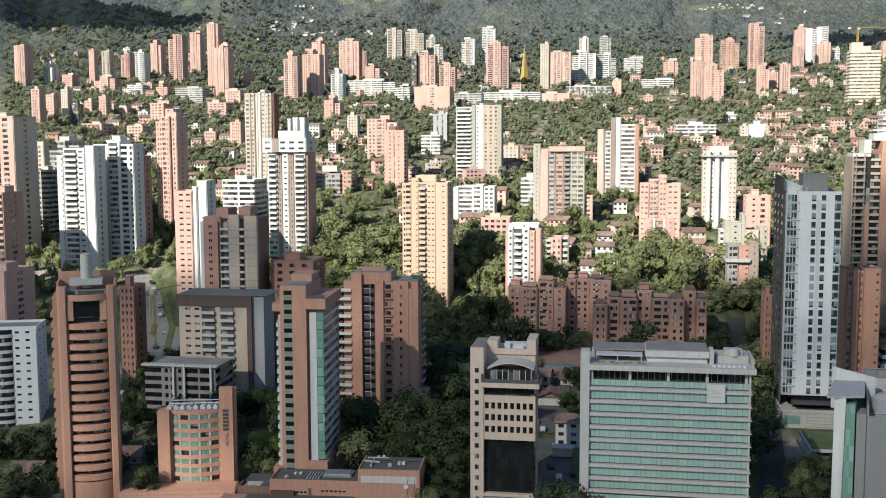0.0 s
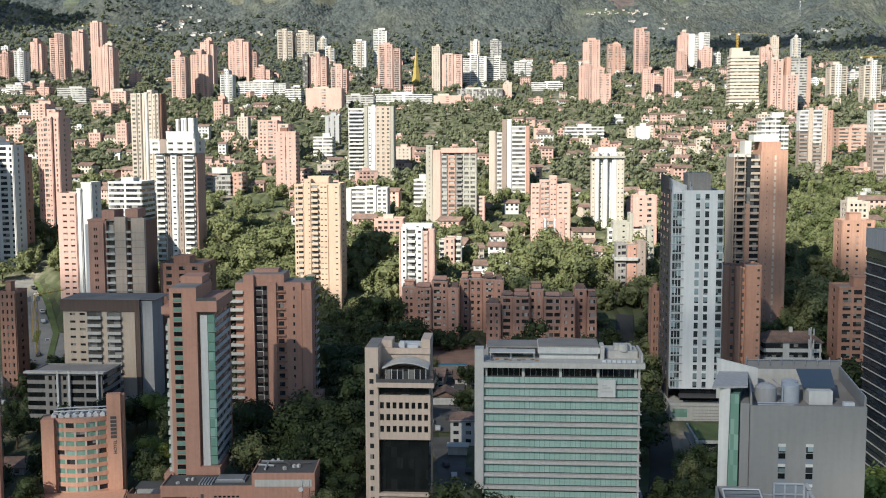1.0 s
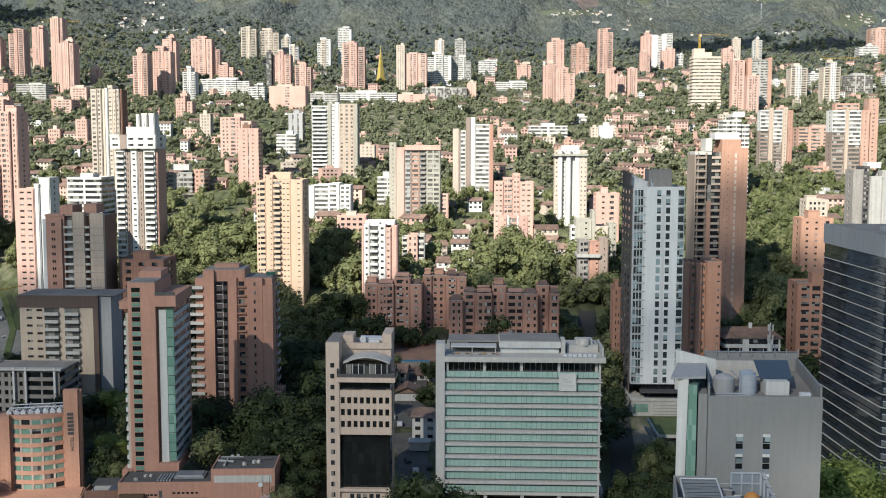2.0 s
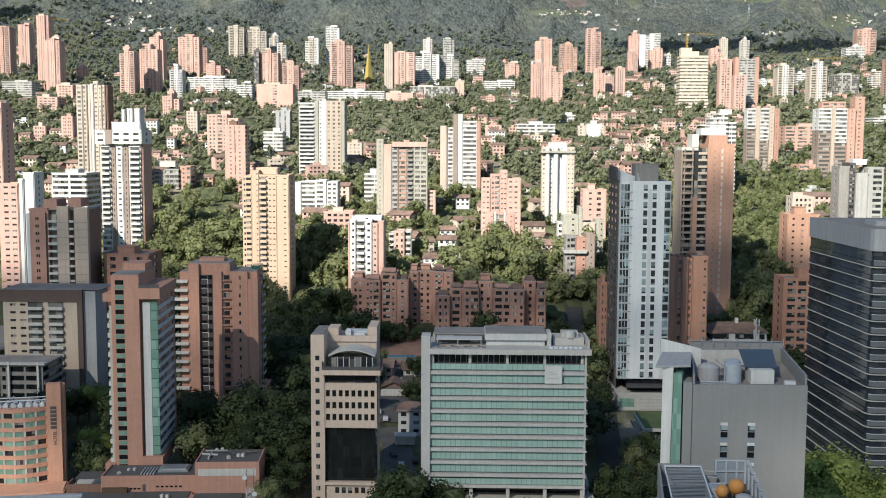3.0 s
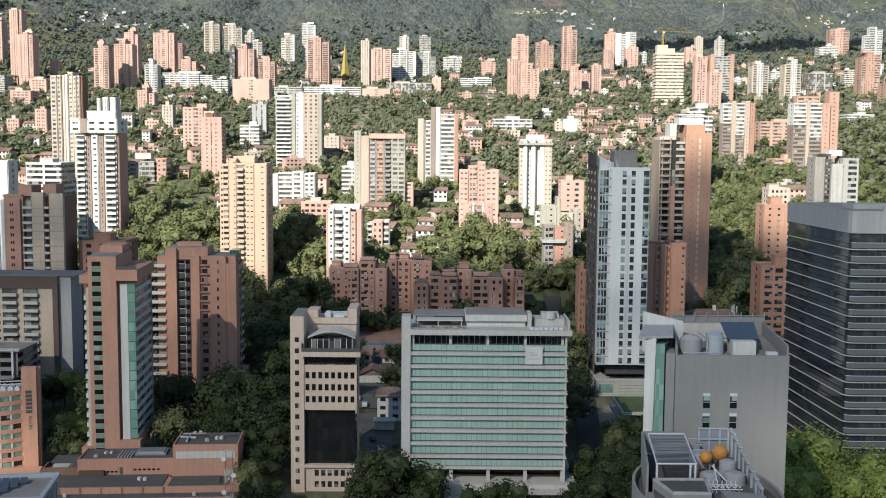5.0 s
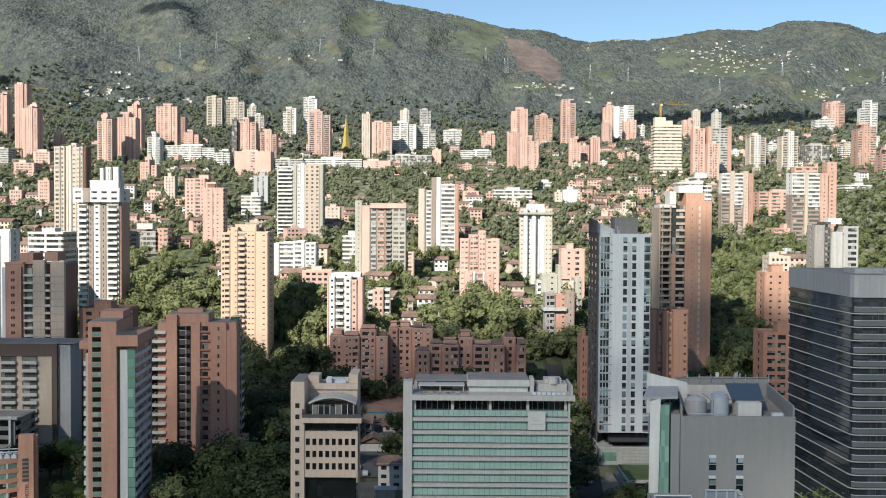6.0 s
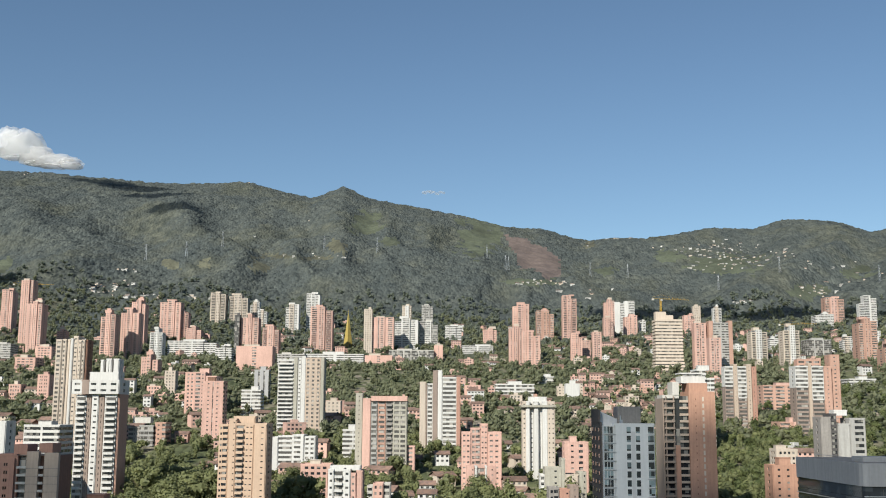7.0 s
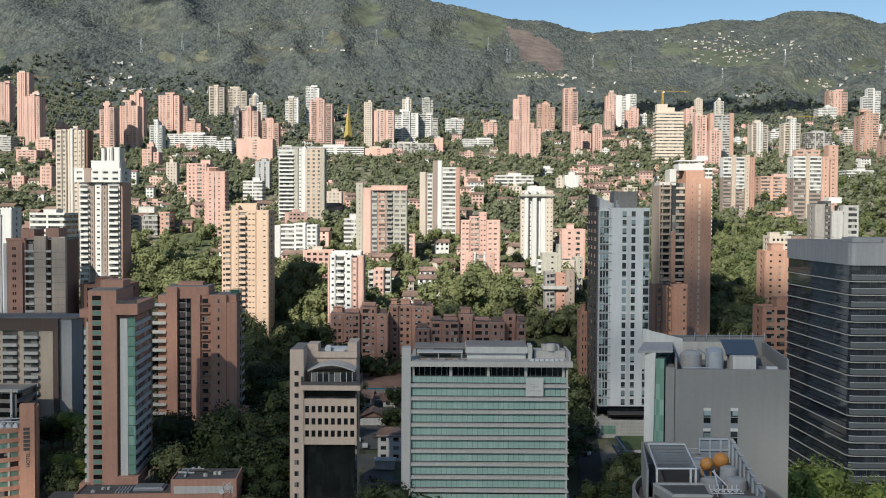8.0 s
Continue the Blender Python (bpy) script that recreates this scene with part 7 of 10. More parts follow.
tower(275.0, 896.9, 100.5, 27.0, 22.0, 7, 2.87, 0, "l3 p1 l3 p1 l3", "p2 w2 p2", "rose", "pink", "red brick apartment block with loggias", fine=False)
tower(-334.5, 893.7, 103.8, 9.2, 10.5, 8, 2.84, 0, "p1.5 w2 w2 p1 w2 w2 p1.5", "p3 w2 p3", "salmon", "pink", "salmon brick apartment tower with rows of windows", fine=False)
tower(-360.4, 900.3, 106.0, 9.7, 11.3, 4, 3.13, 0, "p.6 w1.6 w1.6 w1.6 w1.6 p.6", "p1 w2 w2 p1", "salmon", "cream", "low salmon brick building among the trees", fine=False, name="low_building")
tower(-432.6, 907.3, 110.5, 14.5, 18.5, 5, 2.71, 0, "p.6 w1.6 w1.6 w1.6 w1.6 p.6", "p1 w2 w2 p1", "salmon", "cream", "low salmon brick building among the trees", fine=False, name="low_building")
tower(-329.0, 907.9, 105.9, 5.3, 9.0, 5, 2.81, 0, "p1 w2 p.7 w2 p.7 w2 p1", "p2 w2 p2", "cream", "cream", "cream apartment tower with a grid of windows", fine=False, name="low_building")
tower(-478.6, 917.9, 114.6, 19.1, 22.0, 4, 2.98, 0, "p.6 w1.6 w1.6 w1.6 w1.6 p.6", "p1 w2 w2 p1", "salmon", "cream", "low salmon brick building among the trees", fine=False, name="low_building")
tower(-550.2, 941.2, 123.7, 8.0, 10.6, 12, 3.01, 0, "p2 l2 p1.2 d.8 p1.2 l2 p2", "p3 w1.5 p3", "pink", "cream", "pink brick tower with dark vertical window slots", fine=False)
tower(-162.0, 942.2, 104.5, 12.4, 9.1, 10, 2.88, 0, "p1 d.4 p1 d.4 p1", "d3", "slabgrey", "slabgrey", "slim blue-grey office block with narrow slots", fine=False)
tower(111.5, 953.6, 105.0, 11.8, 10.4, 6, 2.98, 0, "p1", "p1", "white", "white", "plain white block with blank walls on the slope", fine=False, name="low_building")
tower(-260.7, 961.0, 109.8, 11.9, 12.1, 3, 3.17, 0, "p.6 w1.6 w1.6 w1.6 w1.6 p.6", "p1 w2 w2 p1", "salmon", "cream", "low salmon brick building among the trees", fine=False, name="low_building")
tower(-249.8, 971.6, 111.1, 9.3, 9.4, 8, 2.78, 0, "p1 w2 p.7 w2 p.7 w2 p1", "p2 w2 p2", "cream", "cream", "cream apartment tower with a grid of windows", fine=False)
tower(61.9, 980.3, 107.3, 34.4, 22.0, 5, 3.15, 0, "r4 p.5 r4", "r3", "white", "white", "low white building with ribbon windows among the trees", fine=False, name="low_building")
tower(-539.5, 974.5, 127.3, 6.4, 9.0, 12, 2.79, 0, "p1 w2 p.7 w2 p.7 w2 p1", "p2 w2 p2", "cream", "cream", "cream apartment tower with a grid of windows", fine=False)
tower(-529.7, 976.2, 126.8, 6.4, 9.0, 7, 2.81, 0, "d3 p.3 d3", "d3", "dark", "dark", "dark glass office block", fine=False)
tower(23.9, 987.1, 108.9, 14.2, 11.6, 5, 2.64, 0, "p1.5 w2 w2 p1 w2 w2 p1.5", "p3 w2 p3", "salmon", "pink", "salmon brick apartment tower with rows of windows", fine=False, name="low_building")
combo(-445.0, 993.2, 122.2, "salmon brick apartment tower with rows of windows", [(-11.8, -2.9, -10.2, 11.0, 0, 9, 2.77, "p.6 w1.4 p.3 w1.4 p.4", "p3 w2 p3", "salmon", "pink"), (-2.9, 2.6, -11.0, 11.0, 0, 9, 2.77, "p.4 l2 p.4 s1.2 p.4", "p3 w2 p3", "salmon", "pink"), (2.6, 11.8, -9.4, 11.0, 0, 7, 2.77, "p.6 w1.4 p.6", "p3 w2 p3", "salmon", "pink")], roof="box")


tower(-573.7, 1008.5, 133.7, 8.8, 12.8, 8, 2.98, 0, "p1.5 w2 w2 p1 w2 w2 p1.5", "p3 w2 p3", "salmon", "pink", "salmon brick apartment tower with rows of windows", fine=False)
tower(-518.9, 1011.8, 130.6, 7.2, 9.7, 9, 2.77, 0, "p1.5 w2 w2 p1 w2 w2 p1.5", "p3 w2 p3", "salmon", "pink", "salmon brick apartment tower with rows of windows", fine=False)
tower(391.6, 1021.1, 123.0, 25.2, 22.0, 3, 2.57, 0, "r4 p.5 r4", "r3", "white", "white", "low white building with ribbon windows among the trees", fine=False, name="low_building")
tower(-510.7, 1037.9, 132.5, 15.2, 19.8, 4, 3.06, 0, "p.6 w1.6 w1.6 w1.6 w1.6 p.6", "p1 w2 w2 p1", "salmon", "cream", "low salmon brick building among the trees", fine=False, name="low_building")
tower(-553.0, 1046.9, 137.4, 7.4, 10.1, 5, 3.05, 0, "p.6 w1.6 w1.6 w1.6 w1.6 p.6", "p1 w2 w2 p1", "salmon", "cream", "low salmon brick building among the trees", fine=False, name="low_building")
combo(-306.0, 1106.6, 131.5, "salmon brick apartment tower with rows of windows", [(-8.6, -2.6, -7.2, 8.8, 0, 7, 3.03, "p.6 w1.4 p.3 w1.4 p.4", "p3 w2 p3", "salmon", "pink"), (-2.6, 1.9, -8.8, 8.8, 0, 8, 3.03, "p.4 l2 p.4 s1.2 p.4", "p3 w2 p3", "salmon", "pink"), (1.9, 8.6, -6.4, 8.8, 0, 6, 3.03, "p.6 w1.4 p.6", "p3 w2 p3", "salmon", "pink")], roof="tank")
tower(-436.3, 1115.5, 138.2, 20.6, 22.0, 5, 2.70, 0, "p.6 w1.6 w1.6 w1.6 w1.6 p.6", "p1 w2 w2 p1", "salmon", "cream", "low salmon brick building among the trees", fine=False, name="low_building")
combo(463.9, 1118.2, 140.1, "red brick apartment block with loggias", [(-9.5, -3.5, -9.4, 11.0, 0, 9, 2.86, "l2 p.5", "p2 w2 p2", "rose", "pink"), (-3.5, 3.1, -11.0, 11.0, 0, 11, 2.86, "p.5 w1.2 p.6 w1.2", "p2 w2 p2", "pink", "pink"), (3.1, 9.5, -9.4, 11.0, 0, 10, 2.86, "p.5 l2", "p2 w2 p2", "rose", "pink")], roof="tank")
tower(102.9, 1117.1, 128.1, 16.3, 14.0, 2, 3.48, 0, "r4 p.5 r4", "r3", "white", "white", "low white building with ribbon windows among the trees", fine=False, name="low_building")
tower(-446.9, 1131.1, 141.4, 14.9, 17.3, 4, 2.97, 0, "p.6 w1.6 w1.6 w1.6 w1.6 p.6", "p1 w2 w2 p1", "salmon", "cream", "low salmon brick building among the trees", fine=False, name="low_building")
tower(291.6, 1165.5, 139.7, 12.2, 12.2, 14, 2.85, 0, "p2 l2 p1.2 d.8 p1.2 l2 p2", "p3 w1.5 p3", "pink", "cream", "pink brick tower with dark vertical window slots", fine=False)
combo(312.6, 1198.3, 145.2, "red brick tower framing a grey banded front", [(-17.4, -13.0, 0.0, 14.0, 0.0, 20, 2.81, "p1", "p2 w1.6 p2", "rose", "rose"), (-12.8, 4.8, 0.6, 14.0, 0.0, 19, 2.86, "r1 p.2 r1", "p2 w1.6 p2", "grey", "slab"), (4.6, 9.0, 0.0, 14.0, 0.0, 20, 2.82, "p1", "p2 w1.6 p2", "rose", "rose")])
tower(286.5, 1210.5, 145.0, 12.8, 12.6, 19, 2.87, 0, "p2 l2 p1.2 d.8 p1.2 l2 p2", "p3 w1.5 p3", "pink", "cream", "pink brick tower with dark vertical window slots", fine=False)
tower(-218.0, 1219.3, 143.9, 40.6, 22.0, 9, 3.04, 0, "p3 w1 p3", "p1", "salmon", "cream", "windowless salmon low building beside the towers", fine=False)
tower(-459.8, 1225.9, 150.5, 17.4, 19.7, 7, 2.78, 0, "p.6 w1.6 w1.6 w1.6 w1.6 p.6", "p1 w2 w2 p1", "salmon", "cream", "low salmon brick building among the trees", fine=False)
tower(-467.2, 1240.2, 152.1, 16.4, 18.6, 7, 2.77, 0, "p.6 w1.6 w1.6 w1.6 w1.6 p.6", "p1 w2 w2 p1", "salmon", "cream", "low salmon brick building among the trees", fine=False)
combo(402.2, 1252.3, 151.1, "cream apartment tower with balconies", [(-9.5, -2.0, -7.8, 10.2, 0, 15, 2.90, "p.4 b2 p.3", "p2 w2 w2 p2", "cream", "cream"), (-2.0, 3.8, -10.2, 10.2, 0, 17, 2.90, "w1.5 p.3 w1.5", "p2 w2 w2 p2", "white", "cream"), (3.8, 9.5, -7.8, 10.2, 0, 15, 2.90, "p.3 b2 p.4", "p2 w2 w2 p2", "cream", "cream")], roof="box")
tower(-186.2, 1284.8, 149.4, 32.3, 22.0, 6, 2.80, 0, "r4 p.6 r4", "r3", "grey", "slab", "grey concrete block with ribbon windows", fine=False, name="low_building")
tower(-81.8, 1292.6, 149.3, 32.3, 22.0, 6, 2.69, 0, "p3 w1 p3", "p1", "salmon", "cream", "windowless salmon low building beside the towers", fine=False, name="low_building")
tower(-543.2, 1292.8, 158.6, 36.1, 22.0, 7, 2.70, 0, "r4 p.6 r4", "r3", "grey", "slab", "grey concrete block with ribbon windows", fine=False)
combo(515.6, 1314.0, 159.7, "red brick apartment block with loggias", [(-11.5, -4.9, -10.2, 11.0, 0, 17, 2.90, "l2 p.5", "p2 w2 p2", "rose", "pink"), (-4.9, 2.5, -11.0, 11.0, 0, 19, 2.90, "p.5 w1.2 p.6 w1.2", "p2 w2 p2", "rose", "pink"), (2.5, 11.5, -8.6, 11.0, 0, 18, 2.90, "p.5 l2", "p2 w2 p2", "rose", "pink")], roof="box")
combo(103.3, 1314.9, 151.6, "salmon brick apartment tower with rows of windows", [(-11.2, -3.9, -8.0, 9.6, 0, 16, 2.85, "p.6 w1.4 p.3 w1.4 p.4", "p3 w2 p3", "salmon", "pink"), (-3.9, 2.9, -9.6, 9.6, 0, 16, 2.85, "p.4 l2 p.4 s1.2 p.4", "p3 w2 p3", "salmon", "pink"), (2.9, 11.2, -8.8, 9.6, 0, 14, 2.85, "p.6 w1.4 p.6", "p3 w2 p3", "salmon", "pink")], roof="box")
combo(-594.1, 1323.4, 163.4, "low salmon brick building among the trees", [(-8.0, -3.4, -8.4, 10.0, 0, 6, 2.85, "p.6 w1.6 w1.6 w1.6 w1.6 p.6", "p1 w2 w2 p1", "salmon", "cream"), (-3.4, 2.3, -10.0, 10.0, 0, 8, 2.85, "p.6 w1.6 w1.6 w1.6 w1.6 p.6", "p1 w2 w2 p1", "pink", "cream"), (2.3, 8.0, -9.2, 10.0, 0, 6, 2.85, "p.6 w1.6 w1.6 w1.6 w1.6 p.6", "p1 w2 w2 p1", "salmon", "cream")], roof="box")
tower(-138.3, 1330.4, 152.9, 70.6, 22.0, 6, 2.69, 0, "r4 p.5 r4", "r3", "white", "white", "low white building with ribbon windows among the trees", fine=False, name="low_building")
combo(-361.3, 1329.9, 157.0, "white apartment tower with stacked balconies", [(-7.9, -1.9, -7.2, 8.0, 0, 13, 2.90, "p.3 b2 p.2", "p2 w2 p2", "white", "white"), (-1.9, 3.3, -8.0, 8.0, 0, 15, 2.90, "w1.4 p.4 w1.4", "p2 w2 p2", "white", "white"), (3.3, 7.9, -7.2, 8.0, 0, 13, 2.90, "p.2 b2 p.3", "p2 w2 p2", "white", "white")], roof="box")
tower(-641.2, 1346.1, 168.9, 21.6, 22.0, 6, 2.68, 0, "r4 p.5 r4", "r3", "white", "white", "low white building with ribbon windows among the trees", fine=False, name="low_building")
combo(391.9, 1346.1, 158.9, "cream apartment tower with balconies", [(-10.3, -4.4, -9.8, 10.6, 0, 14, 2.93, "p.4 b2 p.3", "p2 w2 w2 p2", "cream", "cream"), (-4.4, 2.8, -10.6, 10.6, 0, 15, 2.93, "w1.5 p.3 w1.5", "p2 w2 w2 p2", "white", "cream"), (2.8, 10.3, -8.2, 10.6, 0, 14, 2.93, "p.3 b2 p.4", "p2 w2 w2 p2", "cream", "cream")], roof="box")
combo(-281.8, 1353.7, 157.2, "low white building with ribbon windows among the trees", [(-10.6, -2.7, -7.8, 10.2, 0, 7, 2.91, "r4 p.5 r4", "r3", "white", "white"), (-2.7, 2.7, -10.2, 10.2, 0, 8, 2.91, "r4 p.5 r4", "r3", "white", "white"), (2.7, 10.6, -9.4, 10.2, 0, 7, 2.91, "r4 p.5 r4", "r3", "white", "white")], roof="box")
combo(-691.4, 1358.1, 174.1, "low salmon brick building among the trees", [(-14.8, -5.4, -9.4, 11.0, 0, 6, 2.92, "p.6 w1.6 w1.6 w1.6 w1.6 p.6", "p1 w2 w2 p1", "salmon", "cream"), (-5.4, 6.5, -11.0, 11.0, 0, 8, 2.92, "p.6 w1.6 w1.6 w1.6 w1.6 p.6", "p1 w2 w2 p1", "salmon", "cream"), (6.5, 14.8, -8.6, 11.0, 0, 7, 2.92, "p.6 w1.6 w1.6 w1.6 w1.6 p.6", "p1 w2 w2 p1", "salmon", "cream")], roof="box")
combo(-526.4, 1361.9, 164.2, "pink brick tower with dark vertical window slots", [(-9.3, -2.5, -9.1, 10.7, 0, 24, 2.87, "p1 w1.2 p.6", "p3 w1.5 p3", "pink", "cream"), (-2.5, 3.6, -10.7, 10.7, 0, 25, 2.87, "p.6 d.5 p.5 w1.4 p.4", "p3 w1.5 p3", "salmon", "cream"), (3.6, 9.3, -9.1, 10.7, 0, 24, 2.87, "p1 l1.6 p.4", "p3 w1.5 p3", "pink", "cream")], roof="tank")
combo(-432.0, 1362.0, 161.4, "pink brick apartment tower with balconies on the wooded slope", [(-9.6, -2.9, -7.8, 10.2, 0, 19, 2.92, "p.5 b2 p.4", "p2 w2 w2 p2", "pink", "pink"), (-2.9, 3.1, -10.2, 10.2, 0, 21, 2.92, "p.6 w1.5 w1.5 p.6", "p2 w2 w2 p2", "salmon", "pink"), (3.1, 9.6, -9.4, 10.2, 0, 20, 2.92, "p.4 b2 p.5", "p2 w2 w2 p2", "pink", "pink")], roof="tank")
combo(88.4, 1368.4, 156.6, "pink brick tower with dark vertical window slots", [(-8.8, -3.4, -5.8, 7.4, 0, 17, 2.87, "p1 w1.2 p.6", "p3 w1.5 p3", "pink", "cream"), (-3.4, 2.9, -7.4, 7.4, 0, 18, 2.87, "p.6 d.5 p.5 w1.4 p.4", "p3 w1.5 p3", "pink", "cream"), (2.9, 8.8, -5.8, 7.4, 0, 17, 2.87, "p1 l1.6 p.4", "p3 w1.5 p3", "pink", "cream")], roof="box")
combo(-822.5, 1372.5, 187.3, "pink brick tower with dark vertical window slots", [(-8.1, -2.6, -9.2, 10.8, 0, 19, 2.89, "p1 w1.2 p.6", "p3 w1.5 p3", "pink", "cream"), (-2.6, 2.1, -10.8, 10.8, 0, 19, 2.89, "p.6 d.5 p.5 w1.4 p.4", "p3 w1.5 p3", "salmon", "cream"), (2.1, 8.1, -10.0, 10.8, 0, 19, 2.89, "p1 l1.6 p.4", "p3 w1.5 p3", "pink", "cream")], roof="box")
tower(-764.0, 1393.0, 185.6, 14.4, 20.3, 6, 2.88, 0, "p.6 w1.6 w1.6 w1.6 w1.6 p.6", "p1 w2 w2 p1", "salmon", "cream", "low salmon brick building among the trees", fine=False, name="low_building")
tower(195.4, 1390.8, 159.8, 11.0, 9.9, 15, 2.89, 0, "p2 l2 p1.2 d.8 p1.2 l2 p2", "p3 w1.5 p3", "pink", "cream", "pink brick tower with dark vertical window slots", fine=False)
combo(-800.7, 1405.1, 190.5, "white apartment tower with long window bands", [(-6.9, -1.8, -6.9, 9.3, 0, 8, 2.94, "l2", "p2 w2 p2", "white", "white"), (-1.8, 1.7, -9.3, 9.3, 0, 10, 2.94, "p.4 l2 p.3", "p2 w2 p2", "white", "white"), (1.7, 6.9, -8.5, 9.3, 0, 8, 2.94, "w1.2 p.5", "p2 w2 p2", "white", "white")], roof="tank")
combo(-418.8, 1411.5, 165.9, "salmon brick apartment tower with rows of windows", [(-12.2, -4.1, -8.6, 11.0, 0, 21, 2.89, "p.6 w1.4 p.3 w1.4 p.4", "p3 w2 p3", "salmon", "pink"), (-4.1, 3.5, -11.0, 11.0, 0, 23, 2.89, "p.4 l2 p.4 s1.2 p.4", "p3 w2 p3", "salmon", "pink"), (3.5, 12.2, -10.2, 11.0, 0, 21, 2.89, "p.6 w1.4 p.6", "p3 w2 p3", "salmon", "pink")], roof="box")
tower(-46.8, 1415.7, 160.4, 59.1, 22.0, 5, 3.83, 0, "d4 p.25 d4 p.25 d4", "d3", "slab", "slab", "long office block with dark glass bands", fine=False, name="low_building")
tower(-11.1, 1416.1, 161.0, 11.1, 9.0, 9, 2.79, 0, "p3 w1 p3", "p1", "salmon", "cream", "windowless salmon low building beside the towers", fine=False)
tower(493.0, 1424.5, 171.4, 32.6, 22.0, 9, 2.78, 0, "d2 p.3 d2 p.3 d2", "d2", "grey", "grey", "bare concrete frame of a building under construction", fine=False)
combo(99.2, 1430.8, 162.2, "salmon brick apartment tower with rows of windows", [(-10.9, -4.9, -6.8, 9.2, 0, 27, 2.88, "p.6 w1.4 p.3 w1.4 p.4", "p3 w2 p3", "salmon", "pink"), (-4.9, 4.5, -9.2, 9.2, 0, 28, 2.88, "p.4 l2 p.4 s1.2 p.4", "p3 w2 p3", "salmon", "pink"), (4.5, 10.9, -8.4, 9.2, 0, 28, 2.88, "p.6 w1.4 p.6", "p3 w2 p3", "salmon", "pink")], roof="box")
tower(-750.7, 1434.2, 191.6, 7.6, 10.4, 17, 2.88, 0, "p1.5 w2 w2 p1 w2 w2 p1.5", "p3 w2 p3", "salmon", "pink", "salmon brick apartment tower with rows of windows", fine=False)
combo(538.7, 1440.2, 177.6, "low white building with ribbon windows among the trees", [(-6.6, -3.2, -5.1, 7.5, 0, 7, 2.77, "r4 p.5 r4", "r3", "white", "white"), (-3.2, 2.4, -7.5, 7.5, 0, 9, 2.77, "r4 p.5 r4", "r3", "cream", "white"), (2.4, 6.6, -5.9, 7.5, 0, 9, 2.77, "r4 p.5 r4", "r3", "white", "white")], roof="box")
combo(-577.1, 1458.2, 182.2, "pink brick tower with dark vertical window slots", [(-8.3, -3.0, -7.3, 9.7, 0, 32, 2.92, "p1 w1.2 p.6", "p3 w1.5 p3", "pink", "cream"), (-3.0, 4.0, -9.7, 9.7, 0, 32, 2.92, "p.6 d.5 p.5 w1.4 p.4", "p3 w1.5 p3", "salmon", "cream"), (4.0, 8.3, -7.3, 9.7, 0, 32, 2.92, "p1 l1.6 p.4", "p3 w1.5 p3", "pink", "cream")], roof="box")
combo(-348.2, 1464.2, 170.6, "low white building with ribbon windows among the trees", [(-33.7, -15.2, -9.4, 11.0, 0, 8, 2.89, "r4 p.5 r4", "r3", "white", "white"), (-15.2, 16.2, -11.0, 11.0, 0, 8, 2.89, "r4 p.5 r4", "r3", "white", "white"), (16.2, 33.7, -9.4, 11.0, 0, 7, 2.89, "r4 p.5 r4", "r3", "white", "white")], roof="box")
combo(-695.7, 1474.9, 192.7, "white apartment tower with stacked balconies", [(-7.1, -2.8, -8.3, 9.1, 0, 16, 2.91, "p.3 b2 p.2", "p2 w2 p2", "white", "white"), (-2.8, 1.7, -9.1, 9.1, 0, 16, 2.91, "w1.4 p.4 w1.4", "p2 w2 p2", "white", "white"), (1.7, 7.1, -8.3, 9.1, 0, 16, 2.91, "p.2 b2 p.3", "p2 w2 p2", "white", "white")], roof="tank")
combo(179.2, 1476.2, 169.4, "salmon brick apartment tower with rows of windows", [(-7.7, -2.0, -6.0, 6.8, 0, 13, 2.96, "p.6 w1.4 p.3 w1.4 p.4", "p3 w2 p3", "salmon", "pink"), (-2.0, 2.6, -6.8, 6.8, 0, 13, 2.96, "p.4 l2 p.4 s1.2 p.4", "p3 w2 p3", "salmon", "pink"), (2.6, 7.7, -5.2, 6.8, 0, 11, 2.96, "p.6 w1.4 p.6", "p3 w2 p3", "salmon", "pink")], roof="box")
tower(-10.9, 1483.9, 169.4, 10.1, 9.0, 8, 2.81, 0, "p1 w2 p.7 w2 p.7 w2 p1", "p2 w2 p2", "cream", "cream", "cream apartment tower with a grid of windows", fine=False)
tower(-761.2, 1498.9, 201.5, 11.3, 15.1, 15, 2.85, 0, "p.8 b2.5 p.6 w1.6 p.6 b2.5 p.8", "p2 w2 w2 p2", "cream", "cream", "cream apartment tower with balconies", fine=False)
tower(459.6, 1503.6, 183.6, 11.9, 12.6, 7, 2.94, 0, "r4 p.5 r4", "r3", "white", "white", "low white building with ribbon windows among the trees", fine=False)
combo(-738.4, 1516.5, 202.1, "pink brick apartment tower with balconies on the wooded slope", [(-6.9, -1.5, -8.2, 9.0, 0, 13, 2.83, "p.5 b2 p.4", "p2 w2 w2 p2", "pink", "pink"), (-1.5, 2.3, -9.0, 9.0, 0, 14, 2.83, "p.6 w1.5 w1.5 p.6", "p2 w2 w2 p2", "pink", "pink"), (2.3, 6.9, -8.2, 9.0, 0, 14, 2.83, "p.4 b2 p.5", "p2 w2 w2 p2", "pink", "pink")], roof="box")
tower(197.3, 1512.6, 176.1, 11.3, 10.1, 8, 3.07, 0, "p.6 w1.6 w1.6 w1.6 w1.6 p.6", "p1 w2 w2 p1", "salmon", "cream", "low salmon brick building among the trees", fine=False)
